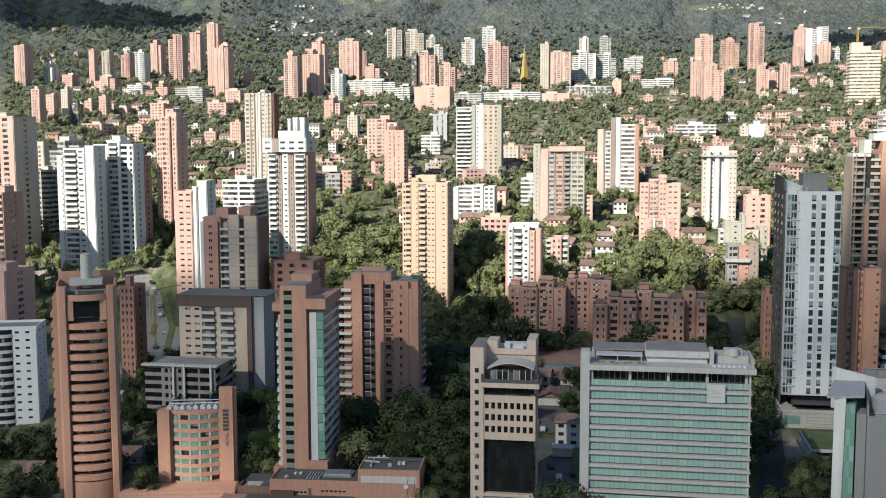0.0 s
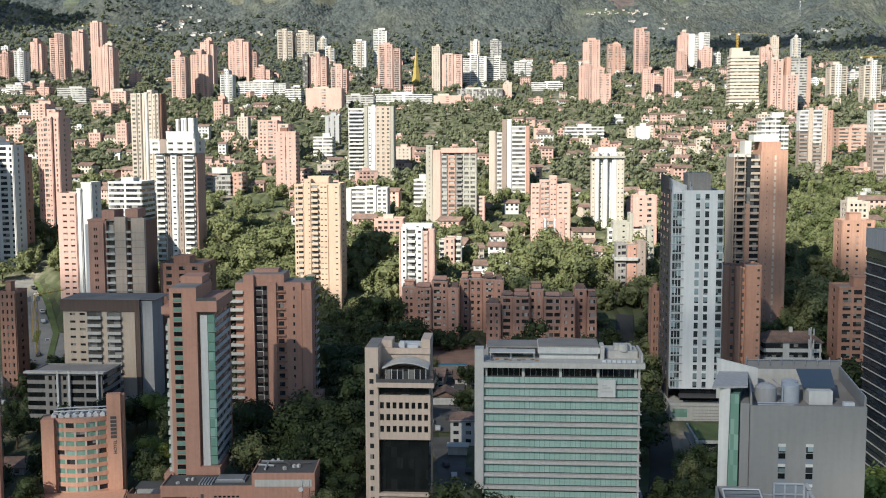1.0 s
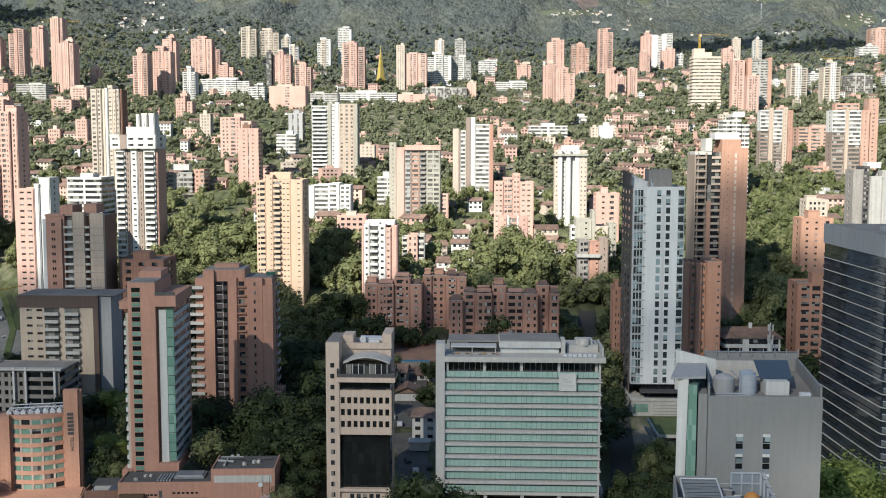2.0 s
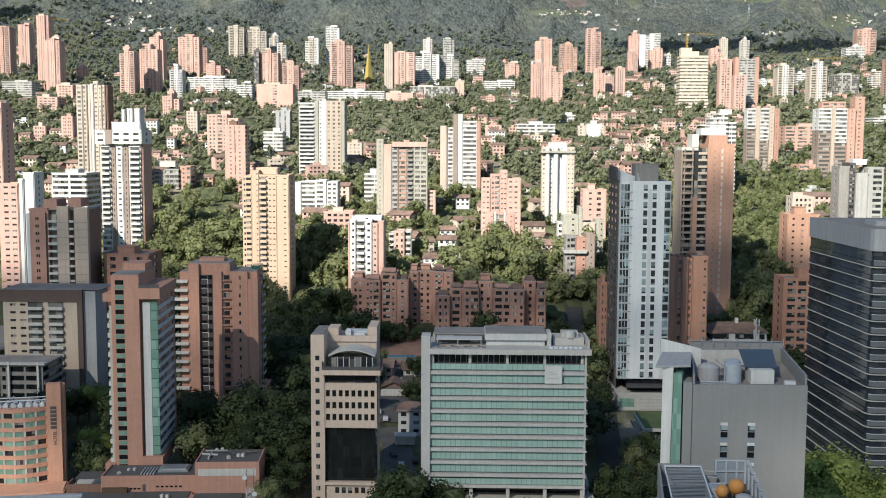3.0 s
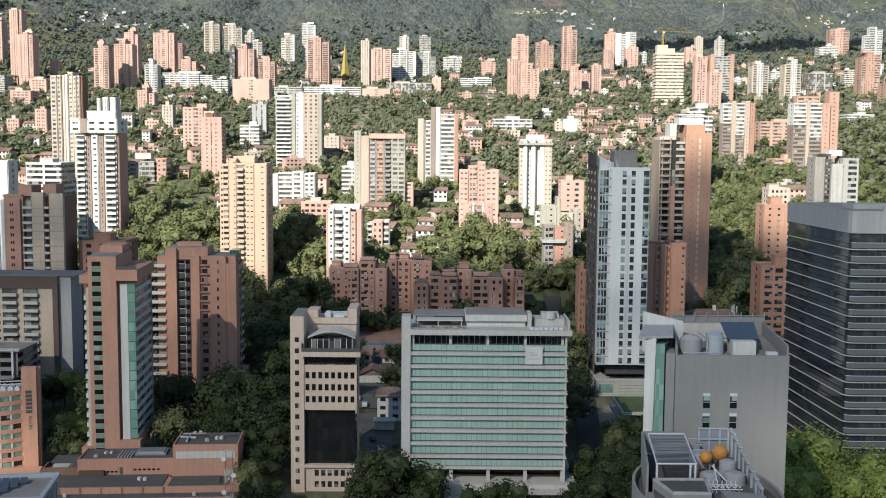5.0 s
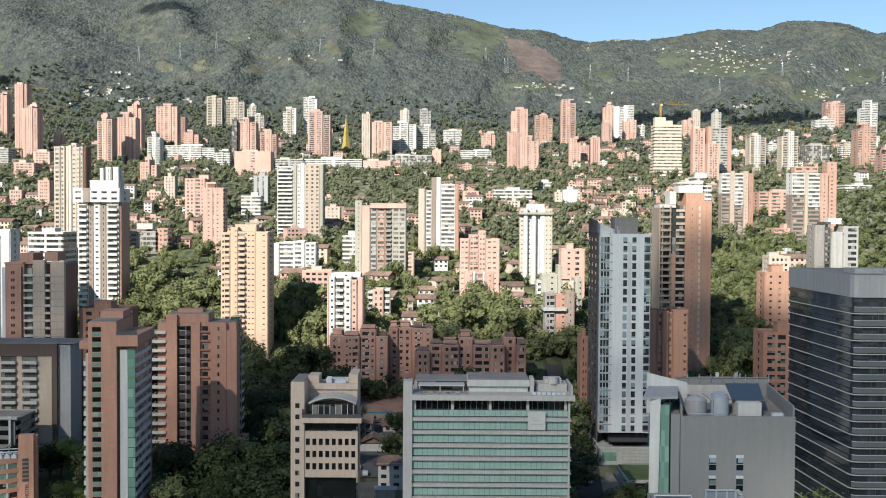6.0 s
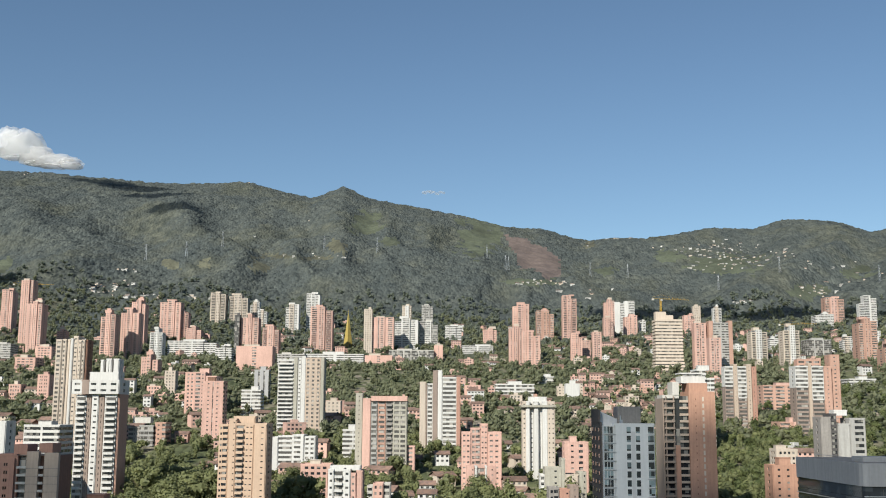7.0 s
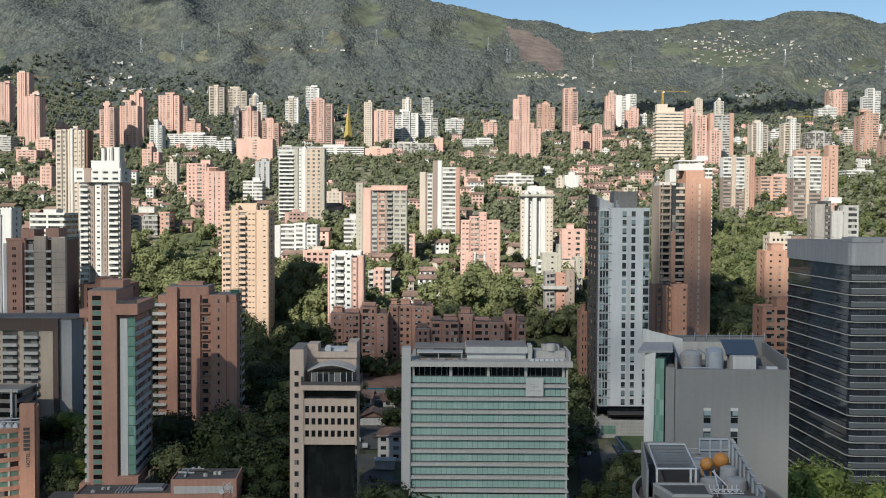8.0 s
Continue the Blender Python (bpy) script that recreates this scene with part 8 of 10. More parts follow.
combo(-660.1, 1521.2, 196.8, "pink brick apartment tower with balconies on the wooded slope", [(-11.2, -2.3, -8.6, 11.0, 0, 22, 2.93, "p.5 b2 p.4", "p2 w2 w2 p2", "pink", "pink"), (-2.3, 2.4, -11.0, 11.0, 0, 24, 2.93, "p.6 w1.5 w1.5 p.6", "p2 w2 w2 p2", "salmon", "pink"), (2.4, 11.2, -9.4, 11.0, 0, 24, 2.93, "p.4 b2 p.5", "p2 w2 w2 p2", "pink", "pink")], roof="box")
combo(-548.8, 1518.5, 190.4, "low salmon brick building among the trees", [(-6.5, -1.7, -6.5, 7.3, 0, 7, 2.88, "p.6 w1.6 w1.6 w1.6 w1.6 p.6", "p1 w2 w2 p1", "salmon", "cream"), (-1.7, 2.9, -7.3, 7.3, 0, 8, 2.88, "p.6 w1.6 w1.6 w1.6 w1.6 p.6", "p1 w2 w2 p1", "pink", "cream"), (2.9, 6.5, -4.9, 7.3, 0, 7, 2.88, "p.6 w1.6 w1.6 w1.6 w1.6 p.6", "p1 w2 w2 p1", "salmon", "cream")], roof="tank")
combo(-252.6, 1533.4, 179.8, "pink brick apartment tower with balconies on the wooded slope", [(-11.5, -4.6, -9.7, 10.5, 0, 13, 2.91, "p.5 b2 p.4", "p2 w2 w2 p2", "pink", "pink"), (-4.6, 5.0, -10.5, 10.5, 0, 14, 2.91, "p.6 w1.5 w1.5 p.6", "p2 w2 w2 p2", "salmon", "pink"), (5.0, 11.5, -8.9, 10.5, 0, 12, 2.91, "p.4 b2 p.5", "p2 w2 w2 p2", "pink", "pink")], roof="box")
combo(-446.8, 1541.9, 188.3, "salmon brick apartment tower with rows of windows", [(-9.9, -2.7, -7.9, 10.3, 0, 23, 2.90, "p.6 w1.4 p.3 w1.4 p.4", "p3 w2 p3", "salmon", "pink"), (-2.7, 4.5, -10.3, 10.3, 0, 24, 2.90, "p.4 l2 p.4 s1.2 p.4", "p3 w2 p3", "salmon", "pink"), (4.5, 9.9, -7.9, 10.3, 0, 22, 2.90, "p.6 w1.4 p.6", "p3 w2 p3", "salmon", "pink")], roof="tank")
tower(-307.6, 1560.6, 187.1, 7.2, 9.0, 18, 2.88, 0, "d3 p.3 d3", "d3", "dark", "dark", "dark glass office block", fine=False)
combo(-184.1, 1567.7, 183.8, "pink brick apartment tower with balconies on the wooded slope", [(-16.2, -5.3, -10.2, 11.0, 0, 23, 2.96, "p.5 b2 p.4", "p2 w2 w2 p2", "pink", "pink"), (-5.3, 5.2, -11.0, 11.0, 0, 23, 2.96, "p.6 w1.5 w1.5 p.6", "p2 w2 w2 p2", "pink", "pink"), (5.2, 16.2, -8.6, 11.0, 0, 21, 2.96, "p.4 b2 p.5", "p2 w2 w2 p2", "pink", "pink")], roof="box")
combo(-290.2, 1573.0, 187.2, "pink brick tower with dark vertical window slots", [(-13.1, -2.9, -9.4, 11.0, 0, 17, 2.84, "p1 w1.2 p.6", "p3 w1.5 p3", "pink", "cream"), (-2.9, 3.2, -11.0, 11.0, 0, 19, 2.84, "p.6 d.5 p.5 w1.4 p.4", "p3 w1.5 p3", "pink", "cream"), (3.2, 13.1, -9.4, 11.0, 0, 17, 2.84, "p1 l1.6 p.4", "p3 w1.5 p3", "pink", "cream")], roof="box")
tower(-116.6, 1575.5, 185.2, 11.6, 9.9, 22, 2.93, 0, "p1 w2 p.7 w2 p.7 w2 p1", "p2 w2 p2", "cream", "cream", "cream apartment tower with a grid of windows", fine=False)
tower(45.3, 1582.4, 184.8, 45.6, 22.0, 4, 2.93, 0, "r4 p.5 r4", "r3", "white", "white", "low white building with ribbon windows among the trees", fine=False, name="low_building")
combo(-98.6, 1584.5, 185.4, "pink brick tower with dark vertical window slots", [(-19.9, -6.1, -9.4, 11.0, 0, 18, 2.92, "p1 w1.2 p.6", "p3 w1.5 p3", "pink", "cream"), (-6.1, 6.8, -11.0, 11.0, 0, 18, 2.92, "p.6 d.5 p.5 w1.4 p.4", "p3 w1.5 p3", "pink", "cream"), (6.8, 19.9, -9.4, 11.0, 0, 18, 2.92, "p1 l1.6 p.4", "p3 w1.5 p3", "pink", "cream")], roof="box")
combo(-731.9, 1609.5, 215.7, "salmon brick apartment tower with rows of windows", [(-8.5, -2.0, -9.0, 10.6, 0, 17, 2.87, "p.6 w1.4 p.3 w1.4 p.4", "p3 w2 p3", "salmon", "pink"), (-2.0, 3.6, -10.6, 10.6, 0, 18, 2.87, "p.4 l2 p.4 s1.2 p.4", "p3 w2 p3", "pink", "pink"), (3.6, 8.5, -8.2, 10.6, 0, 16, 2.87, "p.6 w1.4 p.6", "p3 w2 p3", "salmon", "pink")], roof="box")
combo(-62.0, 1635.5, 193.7, "white apartment tower with long window bands", [(-17.9, -7.6, -9.4, 11.0, 0, 15, 2.84, "l2", "p2 w2 p2", "white", "white"), (-7.6, 5.3, -11.0, 11.0, 0, 17, 2.84, "p.4 l2 p.3", "p2 w2 p2", "white", "white"), (5.3, 17.9, -8.6, 11.0, 0, 16, 2.84, "w1.2 p.5", "p2 w2 p2", "white", "white")], roof="box")
combo(-677.3, 1637.4, 216.6, "salmon brick apartment tower with rows of windows", [(-8.6, -3.2, -9.4, 10.2, 0, 23, 2.89, "p.6 w1.4 p.3 w1.4 p.4", "p3 w2 p3", "salmon", "pink"), (-3.2, 3.1, -10.2, 10.2, 0, 23, 2.89, "p.4 l2 p.4 s1.2 p.4", "p3 w2 p3", "pink", "pink"), (3.1, 8.6, -9.4, 10.2, 0, 22, 2.89, "p.6 w1.4 p.6", "p3 w2 p3", "salmon", "pink")], roof="box")
combo(-425.1, 1638.6, 202.5, "salmon brick apartment tower with rows of windows", [(-15.9, -3.9, -10.2, 11.0, 0, 21, 2.95, "p.6 w1.4 p.3 w1.4 p.4", "p3 w2 p3", "salmon", "pink"), (-3.9, 6.8, -11.0, 11.0, 0, 22, 2.95, "p.4 l2 p.4 s1.2 p.4", "p3 w2 p3", "salmon", "pink"), (6.8, 15.9, -9.4, 11.0, 0, 21, 2.95, "p.6 w1.4 p.6", "p3 w2 p3", "salmon", "pink")], roof="box")
combo(-388.2, 1639.3, 201.4, "low salmon brick building among the trees", [(-11.1, -3.3, -10.1, 10.9, 0, 8, 2.97, "p.6 w1.6 w1.6 w1.6 w1.6 p.6", "p1 w2 w2 p1", "salmon", "cream"), (-3.3, 3.4, -10.9, 10.9, 0, 9, 2.97, "p.6 w1.6 w1.6 w1.6 w1.6 p.6", "p1 w2 w2 p1", "pink", "cream"), (3.4, 11.1, -8.5, 10.9, 0, 7, 2.97, "p.6 w1.6 w1.6 w1.6 w1.6 p.6", "p1 w2 w2 p1", "salmon", "cream")], roof="box")
combo(-407.7, 1645.1, 203.6, "pink brick apartment tower with balconies on the wooded slope", [(-8.6, -3.0, -6.2, 8.6, 0, 17, 2.87, "p.5 b2 p.4", "p2 w2 w2 p2", "pink", "pink"), (-3.0, 2.8, -8.6, 8.6, 0, 17, 2.87, "p.6 w1.5 w1.5 p.6", "p2 w2 w2 p2", "salmon", "pink"), (2.8, 8.6, -7.8, 8.6, 0, 16, 2.87, "p.4 b2 p.5", "p2 w2 w2 p2", "pink", "pink")], roof="box")
combo(-28.9, 1655.5, 196.9, "grey concrete block with ribbon windows", [(-14.9, -5.1, -10.2, 11.0, 0, 14, 3.00, "l2", "r3", "grey", "slab"), (-5.1, 4.6, -11.0, 11.0, 0, 14, 3.00, "r2 p.3", "r3", "white", "slab"), (4.6, 14.9, -10.2, 11.0, 0, 12, 3.00, "l2", "r3", "grey", "slab")], roof="box")
combo(68.1, 1690.3, 203.2, "low salmon brick building among the trees", [(-10.7, -3.3, -8.0, 8.8, 0, 9, 2.82, "p.6 w1.6 w1.6 w1.6 w1.6 p.6", "p1 w2 w2 p1", "salmon", "cream"), (-3.3, 4.7, -8.8, 8.8, 0, 10, 2.82, "p.6 w1.6 w1.6 w1.6 w1.6 p.6", "p1 w2 w2 p1", "salmon", "cream"), (4.7, 10.7, -6.4, 8.8, 0, 9, 2.82, "p.6 w1.6 w1.6 w1.6 w1.6 p.6", "p1 w2 w2 p1", "salmon", "cream")], roof="box")
combo(262.5, 1732.9, 212.7, "pink brick tower with dark vertical window slots", [(-8.0, -2.4, -6.4, 7.2, 0, 14, 2.90, "p1 w1.2 p.6", "p3 w1.5 p3", "pink", "cream"), (-2.4, 2.6, -7.2, 7.2, 0, 14, 2.90, "p.6 d.5 p.5 w1.4 p.4", "p3 w1.5 p3", "pink", "cream"), (2.6, 8.0, -4.8, 7.2, 0, 12, 2.90, "p1 l1.6 p.4", "p3 w1.5 p3", "pink", "cream")], roof="box")
combo(10.3, 1744.4, 211.6, "low white building with ribbon windows among the trees", [(-13.6, -6.2, -8.5, 10.9, 0, 10, 2.81, "r4 p.5 r4", "r3", "white", "white"), (-6.2, 4.8, -10.9, 10.9, 0, 10, 2.81, "r4 p.5 r4", "r3", "white", "white"), (4.8, 13.6, -9.3, 10.9, 0, 9, 2.81, "r4 p.5 r4", "r3", "white", "white")], roof="box")
combo(200.6, 1744.7, 212.9, "pink brick apartment tower with balconies on the wooded slope", [(-11.5, -4.1, -9.4, 10.2, 0, 27, 2.87, "p.5 b2 p.4", "p2 w2 w2 p2", "pink", "pink"), (-4.1, 2.6, -10.2, 10.2, 0, 27, 2.87, "p.6 w1.5 w1.5 p.6", "p2 w2 w2 p2", "pink", "pink"), (2.6, 11.5, -8.6, 10.2, 0, 25, 2.87, "p.4 b2 p.5", "p2 w2 w2 p2", "pink", "pink")], roof="box")
combo(267.1, 1752.3, 215.7, "pink brick tower with dark vertical window slots", [(-8.4, -2.8, -5.3, 7.7, 0, 22, 2.91, "p1 w1.2 p.6", "p3 w1.5 p3", "pink", "cream"), (-2.8, 3.6, -7.7, 7.7, 0, 24, 2.91, "p.6 d.5 p.5 w1.4 p.4", "p3 w1.5 p3", "pink", "cream"), (3.6, 8.4, -6.9, 7.7, 0, 23, 2.91, "p1 l1.6 p.4", "p3 w1.5 p3", "pink", "cream")], roof="box")
combo(162.3, 1765.5, 215.6, "red brick apartment block with loggias", [(-14.2, -4.3, -9.4, 11.0, 0, 18, 2.85, "l2 p.5", "p2 w2 p2", "rose", "pink"), (-4.3, 6.6, -11.0, 11.0, 0, 18, 2.85, "p.5 w1.2 p.6 w1.2", "p2 w2 p2", "rose", "pink"), (6.6, 14.2, -9.4, 11.0, 0, 16, 2.85, "p.5 l2", "p2 w2 p2", "rose", "pink")], roof="tank")
combo(713.2, 1773.1, 237.7, "white stepped tower with stacked balconies", [(-24.8, -16.5, 0.0, 12.0, 0.0, 16, 2.83, "b1", "p2 w1.6 p2", "white", "white"), (-17.1, -5.0, 0.0, 12.0, 0.0, 21, 2.81, "b1 p.3", "p2 w1.6 p2", "white", "white"), (-4.5, 4.8, 0.8, 12.0, 0.0, 19, 2.87, "l1", "p2 w1.6 p2", "white", "white")])
combo(312.1, 1810.5, 225.4, "salmon brick apartment tower with rows of windows", [(-10.6, -3.1, -9.0, 9.8, 0, 12, 2.98, "p.6 w1.4 p.3 w1.4 p.4", "p3 w2 p3", "salmon", "pink"), (-3.1, 2.9, -9.8, 9.8, 0, 13, 2.98, "p.4 l2 p.4 s1.2 p.4", "p3 w2 p3", "salmon", "pink"), (2.9, 10.6, -9.0, 9.8, 0, 13, 2.98, "p.6 w1.4 p.6", "p3 w2 p3", "salmon", "pink")], roof="box")
combo(414.1, 1821.1, 230.5, "salmon brick apartment tower with rows of windows", [(-9.3, -4.4, -8.3, 9.1, 0, 12, 2.95, "p.6 w1.4 p.3 w1.4 p.4", "p3 w2 p3", "salmon", "pink"), (-4.4, 2.6, -9.1, 9.1, 0, 12, 2.95, "p.4 l2 p.4 s1.2 p.4", "p3 w2 p3", "pink", "pink"), (2.6, 9.3, -6.7, 9.1, 0, 10, 2.95, "p.6 w1.4 p.6", "p3 w2 p3", "salmon", "pink")], roof="tank")
tower(334.9, 1824.3, 228.9, 9.8, 9.2, 10, 2.77, 0, "l3 p.8 l3", "p2 w2 p2", "white", "white", "white apartment tower with long window bands", fine=False)
combo(-69.4, 1829.3, 228.0, "cream apartment tower with a grid of windows", [(-7.9, -2.5, -5.7, 6.5, 0, 18, 2.95, "p.4 w1.4 w1.4 p.4", "p2 w2 p2", "cream", "cream"), (-2.5, 3.6, -6.5, 6.5, 0, 18, 2.95, "p.3 s1 p.8", "p2 w2 p2", "white", "cream"), (3.6, 7.9, -4.1, 6.5, 0, 18, 2.95, "w1.4 p.3 w1.4", "p2 w2 p2", "cream", "cream")], roof="box")
tower(430.5, 1833.8, 233.7, 11.7, 11.5, 17, 2.93, 0, "p1 w2 p.7 w2 p.7 w2 p1", "p2 w2 p2", "cream", "cream", "cream apartment tower with a grid of windows", fine=False)
combo(-34.1, 1837.8, 228.8, "grey concrete block with ribbon windows", [(-9.9, -2.8, -5.6, 8.0, 0, 19, 2.86, "l2", "r3", "grey", "slab"), (-2.8, 4.5, -8.0, 8.0, 0, 19, 2.86, "r2 p.3", "r3", "grey", "slab"), (4.5, 9.9, -6.4, 8.0, 0, 18, 2.86, "l2", "r3", "grey", "slab")], roof="box")
combo(-268.4, 1848.7, 235.0, "white apartment tower with long window bands", [(-11.5, -5.2, -8.0, 10.4, 0, 15, 2.90, "l2", "p2 w2 p2", "white", "white"), (-5.2, 3.1, -10.4, 10.4, 0, 17, 2.90, "p.4 l2 p.3", "p2 w2 p2", "cream", "white"), (3.1, 11.5, -8.8, 10.4, 0, 17, 2.90, "w1.2 p.5", "p2 w2 p2", "white", "white")], roof="box")
combo(314.7, 1848.6, 232.9, "pair of slim white towers with dark joints", [(-23.6, -13.0, 0.0, 12.0, 0.0, 21, 2.80, "p1", "p2 w1.6 p2", "white", "white"), (-12.8, -5.1, 0.8, 12.0, 0.0, 20, 2.85, "l1", "p2 w1.6 p2", "white", "white"), (-5.3, 1.5, 0.0, 12.0, 0.0, 21, 2.89, "p1", "p2 w1.6 p2", "white", "white"), (1.6, 12.2, 0.5, 12.0, 0.0, 21, 2.90, "l1", "p2 w1.6 p2", "white", "white")])
combo(660.5, 1868.0, 248.8, "low white building with ribbon windows among the trees", [(-16.6, -5.4, -10.2, 11.0, 0, 8, 2.76, "r4 p.5 r4", "r3", "white", "white"), (-5.4, 4.9, -11.0, 11.0, 0, 9, 2.76, "r4 p.5 r4", "r3", "white", "white"), (4.9, 16.6, -8.6, 11.0, 0, 9, 2.76, "r4 p.5 r4", "r3", "white", "white")], roof="tank")
combo(-236.1, 1876.8, 239.8, "white apartment tower with long window bands", [(-11.9, -3.6, -8.9, 10.5, 0, 23, 2.90, "l2", "p2 w2 p2", "white", "white"), (-3.6, 3.4, -10.5, 10.5, 0, 23, 2.90, "p.4 l2 p.3", "p2 w2 p2", "white", "white"), (3.4, 11.9, -9.7, 10.5, 0, 22, 2.90, "w1.2 p.5", "p2 w2 p2", "white", "white")], roof="box")
combo(-327.1, 1885.2, 245.4, "white apartment tower with stacked balconies", [(-8.1, -2.4, -5.9, 7.5, 0, 11, 2.97, "p.3 b2 p.2", "p2 w2 p2", "white", "white"), (-2.4, 2.0, -7.5, 7.5, 0, 11, 2.97, "w1.4 p.4 w1.4", "p2 w2 p2", "cream", "white"), (2.0, 8.1, -5.9, 7.5, 0, 10, 2.97, "p.2 b2 p.3", "p2 w2 p2", "white", "white")], roof="box")
combo(690.9, 1901.1, 255.4, "red brick apartment block with loggias", [(-16.8, -7.5, -10.2, 11.0, 0, 18, 2.82, "l2 p.5", "p2 w2 p2", "rose", "pink"), (-7.5, 3.8, -11.0, 11.0, 0, 18, 2.82, "p.5 w1.2 p.6 w1.2", "p2 w2 p2", "pink", "pink"), (3.8, 16.8, -9.4, 11.0, 0, 17, 2.82, "p.5 l2", "p2 w2 p2", "rose", "pink")], roof="box")
combo(485.5, 1912.3, 247.7, "white apartment tower with stacked balconies", [(-7.2, -3.4, -4.8, 7.2, 0, 14, 2.86, "p.3 b2 p.2", "p2 w2 p2", "white", "white"), (-3.4, 1.5, -7.2, 7.2, 0, 15, 2.86, "w1.4 p.4 w1.4", "p2 w2 p2", "cream", "white"), (1.5, 7.2, -6.4, 7.2, 0, 14, 2.86, "p.2 b2 p.3", "p2 w2 p2", "white", "white")], roof="tank")
combo(-413.2, 1918.3, 255.0, "cream apartment tower with balconies", [(-13.6, -3.1, -9.4, 11.0, 0, 20, 2.84, "p.4 b2 p.3", "p2 w2 w2 p2", "cream", "cream"), (-3.1, 3.7, -11.0, 11.0, 0, 20, 2.84, "w1.5 p.3 w1.5", "p2 w2 w2 p2", "cream", "cream"), (3.7, 13.6, -8.6, 11.0, 0, 19, 2.84, "p.3 b2 p.4", "p2 w2 w2 p2", "cream", "cream")], roof="box")
combo(-378.5, 1930.2, 256.1, "cream apartment tower with balconies", [(-16.9, -7.5, -9.4, 11.0, 0, 17, 2.97, "p.4 b2 p.3", "p2 w2 w2 p2", "cream", "cream"), (-7.5, 6.3, -11.0, 11.0, 0, 18, 2.97, "w1.5 p.3 w1.5", "p2 w2 w2 p2", "cream", "cream"), (6.3, 16.9, -9.4, 11.0, 0, 16, 2.97, "p.3 b2 p.4", "p2 w2 w2 p2", "cream", "cream")], roof="box")
combo(-358.9, 1985.3, 267.3, "white apartment tower with stacked balconies", [(-8.4, -3.7, -6.3, 7.9, 0, 10, 2.97, "p.3 b2 p.2", "p2 w2 p2", "white", "white"), (-3.7, 3.6, -7.9, 7.9, 0, 12, 2.97, "w1.4 p.4 w1.4", "p2 w2 p2", "cream", "white"), (3.6, 8.4, -5.5, 7.9, 0, 12, 2.97, "p.2 b2 p.3", "p2 w2 p2", "white", "white")], roof="tank")


def terrace(x, y, z, w, seed, label):
    """A terrace of narrow brick flats, each stepped in height and depth, some with a gabled tile roof."""
    rng = random.Random(seed)
    b = thing("terraced_flats", x, y, z, 0, label, "building", "buildings of the city")
    edge, end = -w / 2, w / 2
    part("plinth", Solid().box(edge, end, 0.5, 13, -10, -0.004), "rose", b)
    while edge < end - 3:
        q = min(rng.uniform(5, 9), end - edge)
        n, back, wall = rng.choice((3, 4, 4, 5)), rng.uniform(-1.5, 2.5), rng.choice(("salmon", "rose", "rose", "pink", "cream"))
        mass(b, edge + 0.4, edge + q - 0.4, back, 12, 0, n, 2.8, rng.choice(("p.4 w1.4 p.5 s1 p.4", "p.5 l1.6 p.5 s1", "s1 p.4 w1.4 p.4", "p.6 s1 s1 p.4")), "p2 w1.6 p2", wall, up=0.3)
        hh = n * 2.8
        if rng.random() < 0.55:
            a, c = edge - 0.2, edge + q + 0.2
            part("pitched_roof", Solid().quad((a, back - 0.8, hh + 0.3), (c, back - 0.8, hh + 0.3), (c, 6, hh + 2.3), (a, 6, hh + 2.3)).quad((a, 6, hh + 2.3), (c, 6, hh + 2.3), (c, 12.4, hh + 0.3), (a, 12.4, hh + 0.3)).quad((a, back - 0.8, hh + 0.3), (a, 6, hh + 2.3), (a, 12.4, hh + 0.3)).quad((c, back - 0.8, hh + 0.3), (c, 12.4, hh + 0.3), (c, 6, hh + 2.3)), "tile", b)
        else:
            part("roof_house", Solid().box(edge + q * 0.3, edge + q * 0.7, 4, 9, hh + 0.16, hh + 2.5), wall, b)
        edge += q
    return b


terrace(146.9, 872, 92.5, 38, 3, "row of salmon and cream flats with stepped roofs")
terrace(168.0, 992, 110.6, 40, 4, "stepped terrace of brick flats under tile roofs")
terrace(124.8, 1004, 111.6, 42, 5, "long terrace of brick flats with stepped roofs")
terrace(75.0, 900, 97.0, 24, 6, "short terrace of salmon flats on the slope")
tower(67.0, 562.0, 50.0, 11.6, 12.0, 11, 2.85, 0, "p1 s1 p.6 w1.4 p.8", "p2 w2 p2", "salmon", "pink", "salmon brick block behind the grey stepped flats")

# ---- houses among the trees ----
FOOT = []
for o in list(scene.objects):
    if o.parent is None and o.get("category") == "building":
        ws = [o.matrix_basis @ c.matrix_basis @ Vector(q) for c in o.children for q in c.bound_box]
        FOOT.append((min(v.x for v in ws), max(v.x for v in ws), min(v.y for v in ws), max(v.y for v in ws)))
FOOT = np.array(FOOT)


def free(x, y, gap):
    return not np.any((FOOT[:, 0] - gap < x) & (x < FOOT[:, 1] + gap) & (FOOT[:, 2] - gap < y) & (y < FOOT[:, 3] + gap))


WOODED = ((0.335, 0.45, 640, 1060), (0.235, 0.31, 430, 880), (-0.115, 0.0, 1000, 1250), (0.18, 0.235, 1180, 1480), (-0.3, -0.22, 600, 720))


def wooded(x, y):
    """Stretches of the slope that carry no houses."""
    return any(a < x / y < c and e < y < f for a, c, e, f in WOODED)


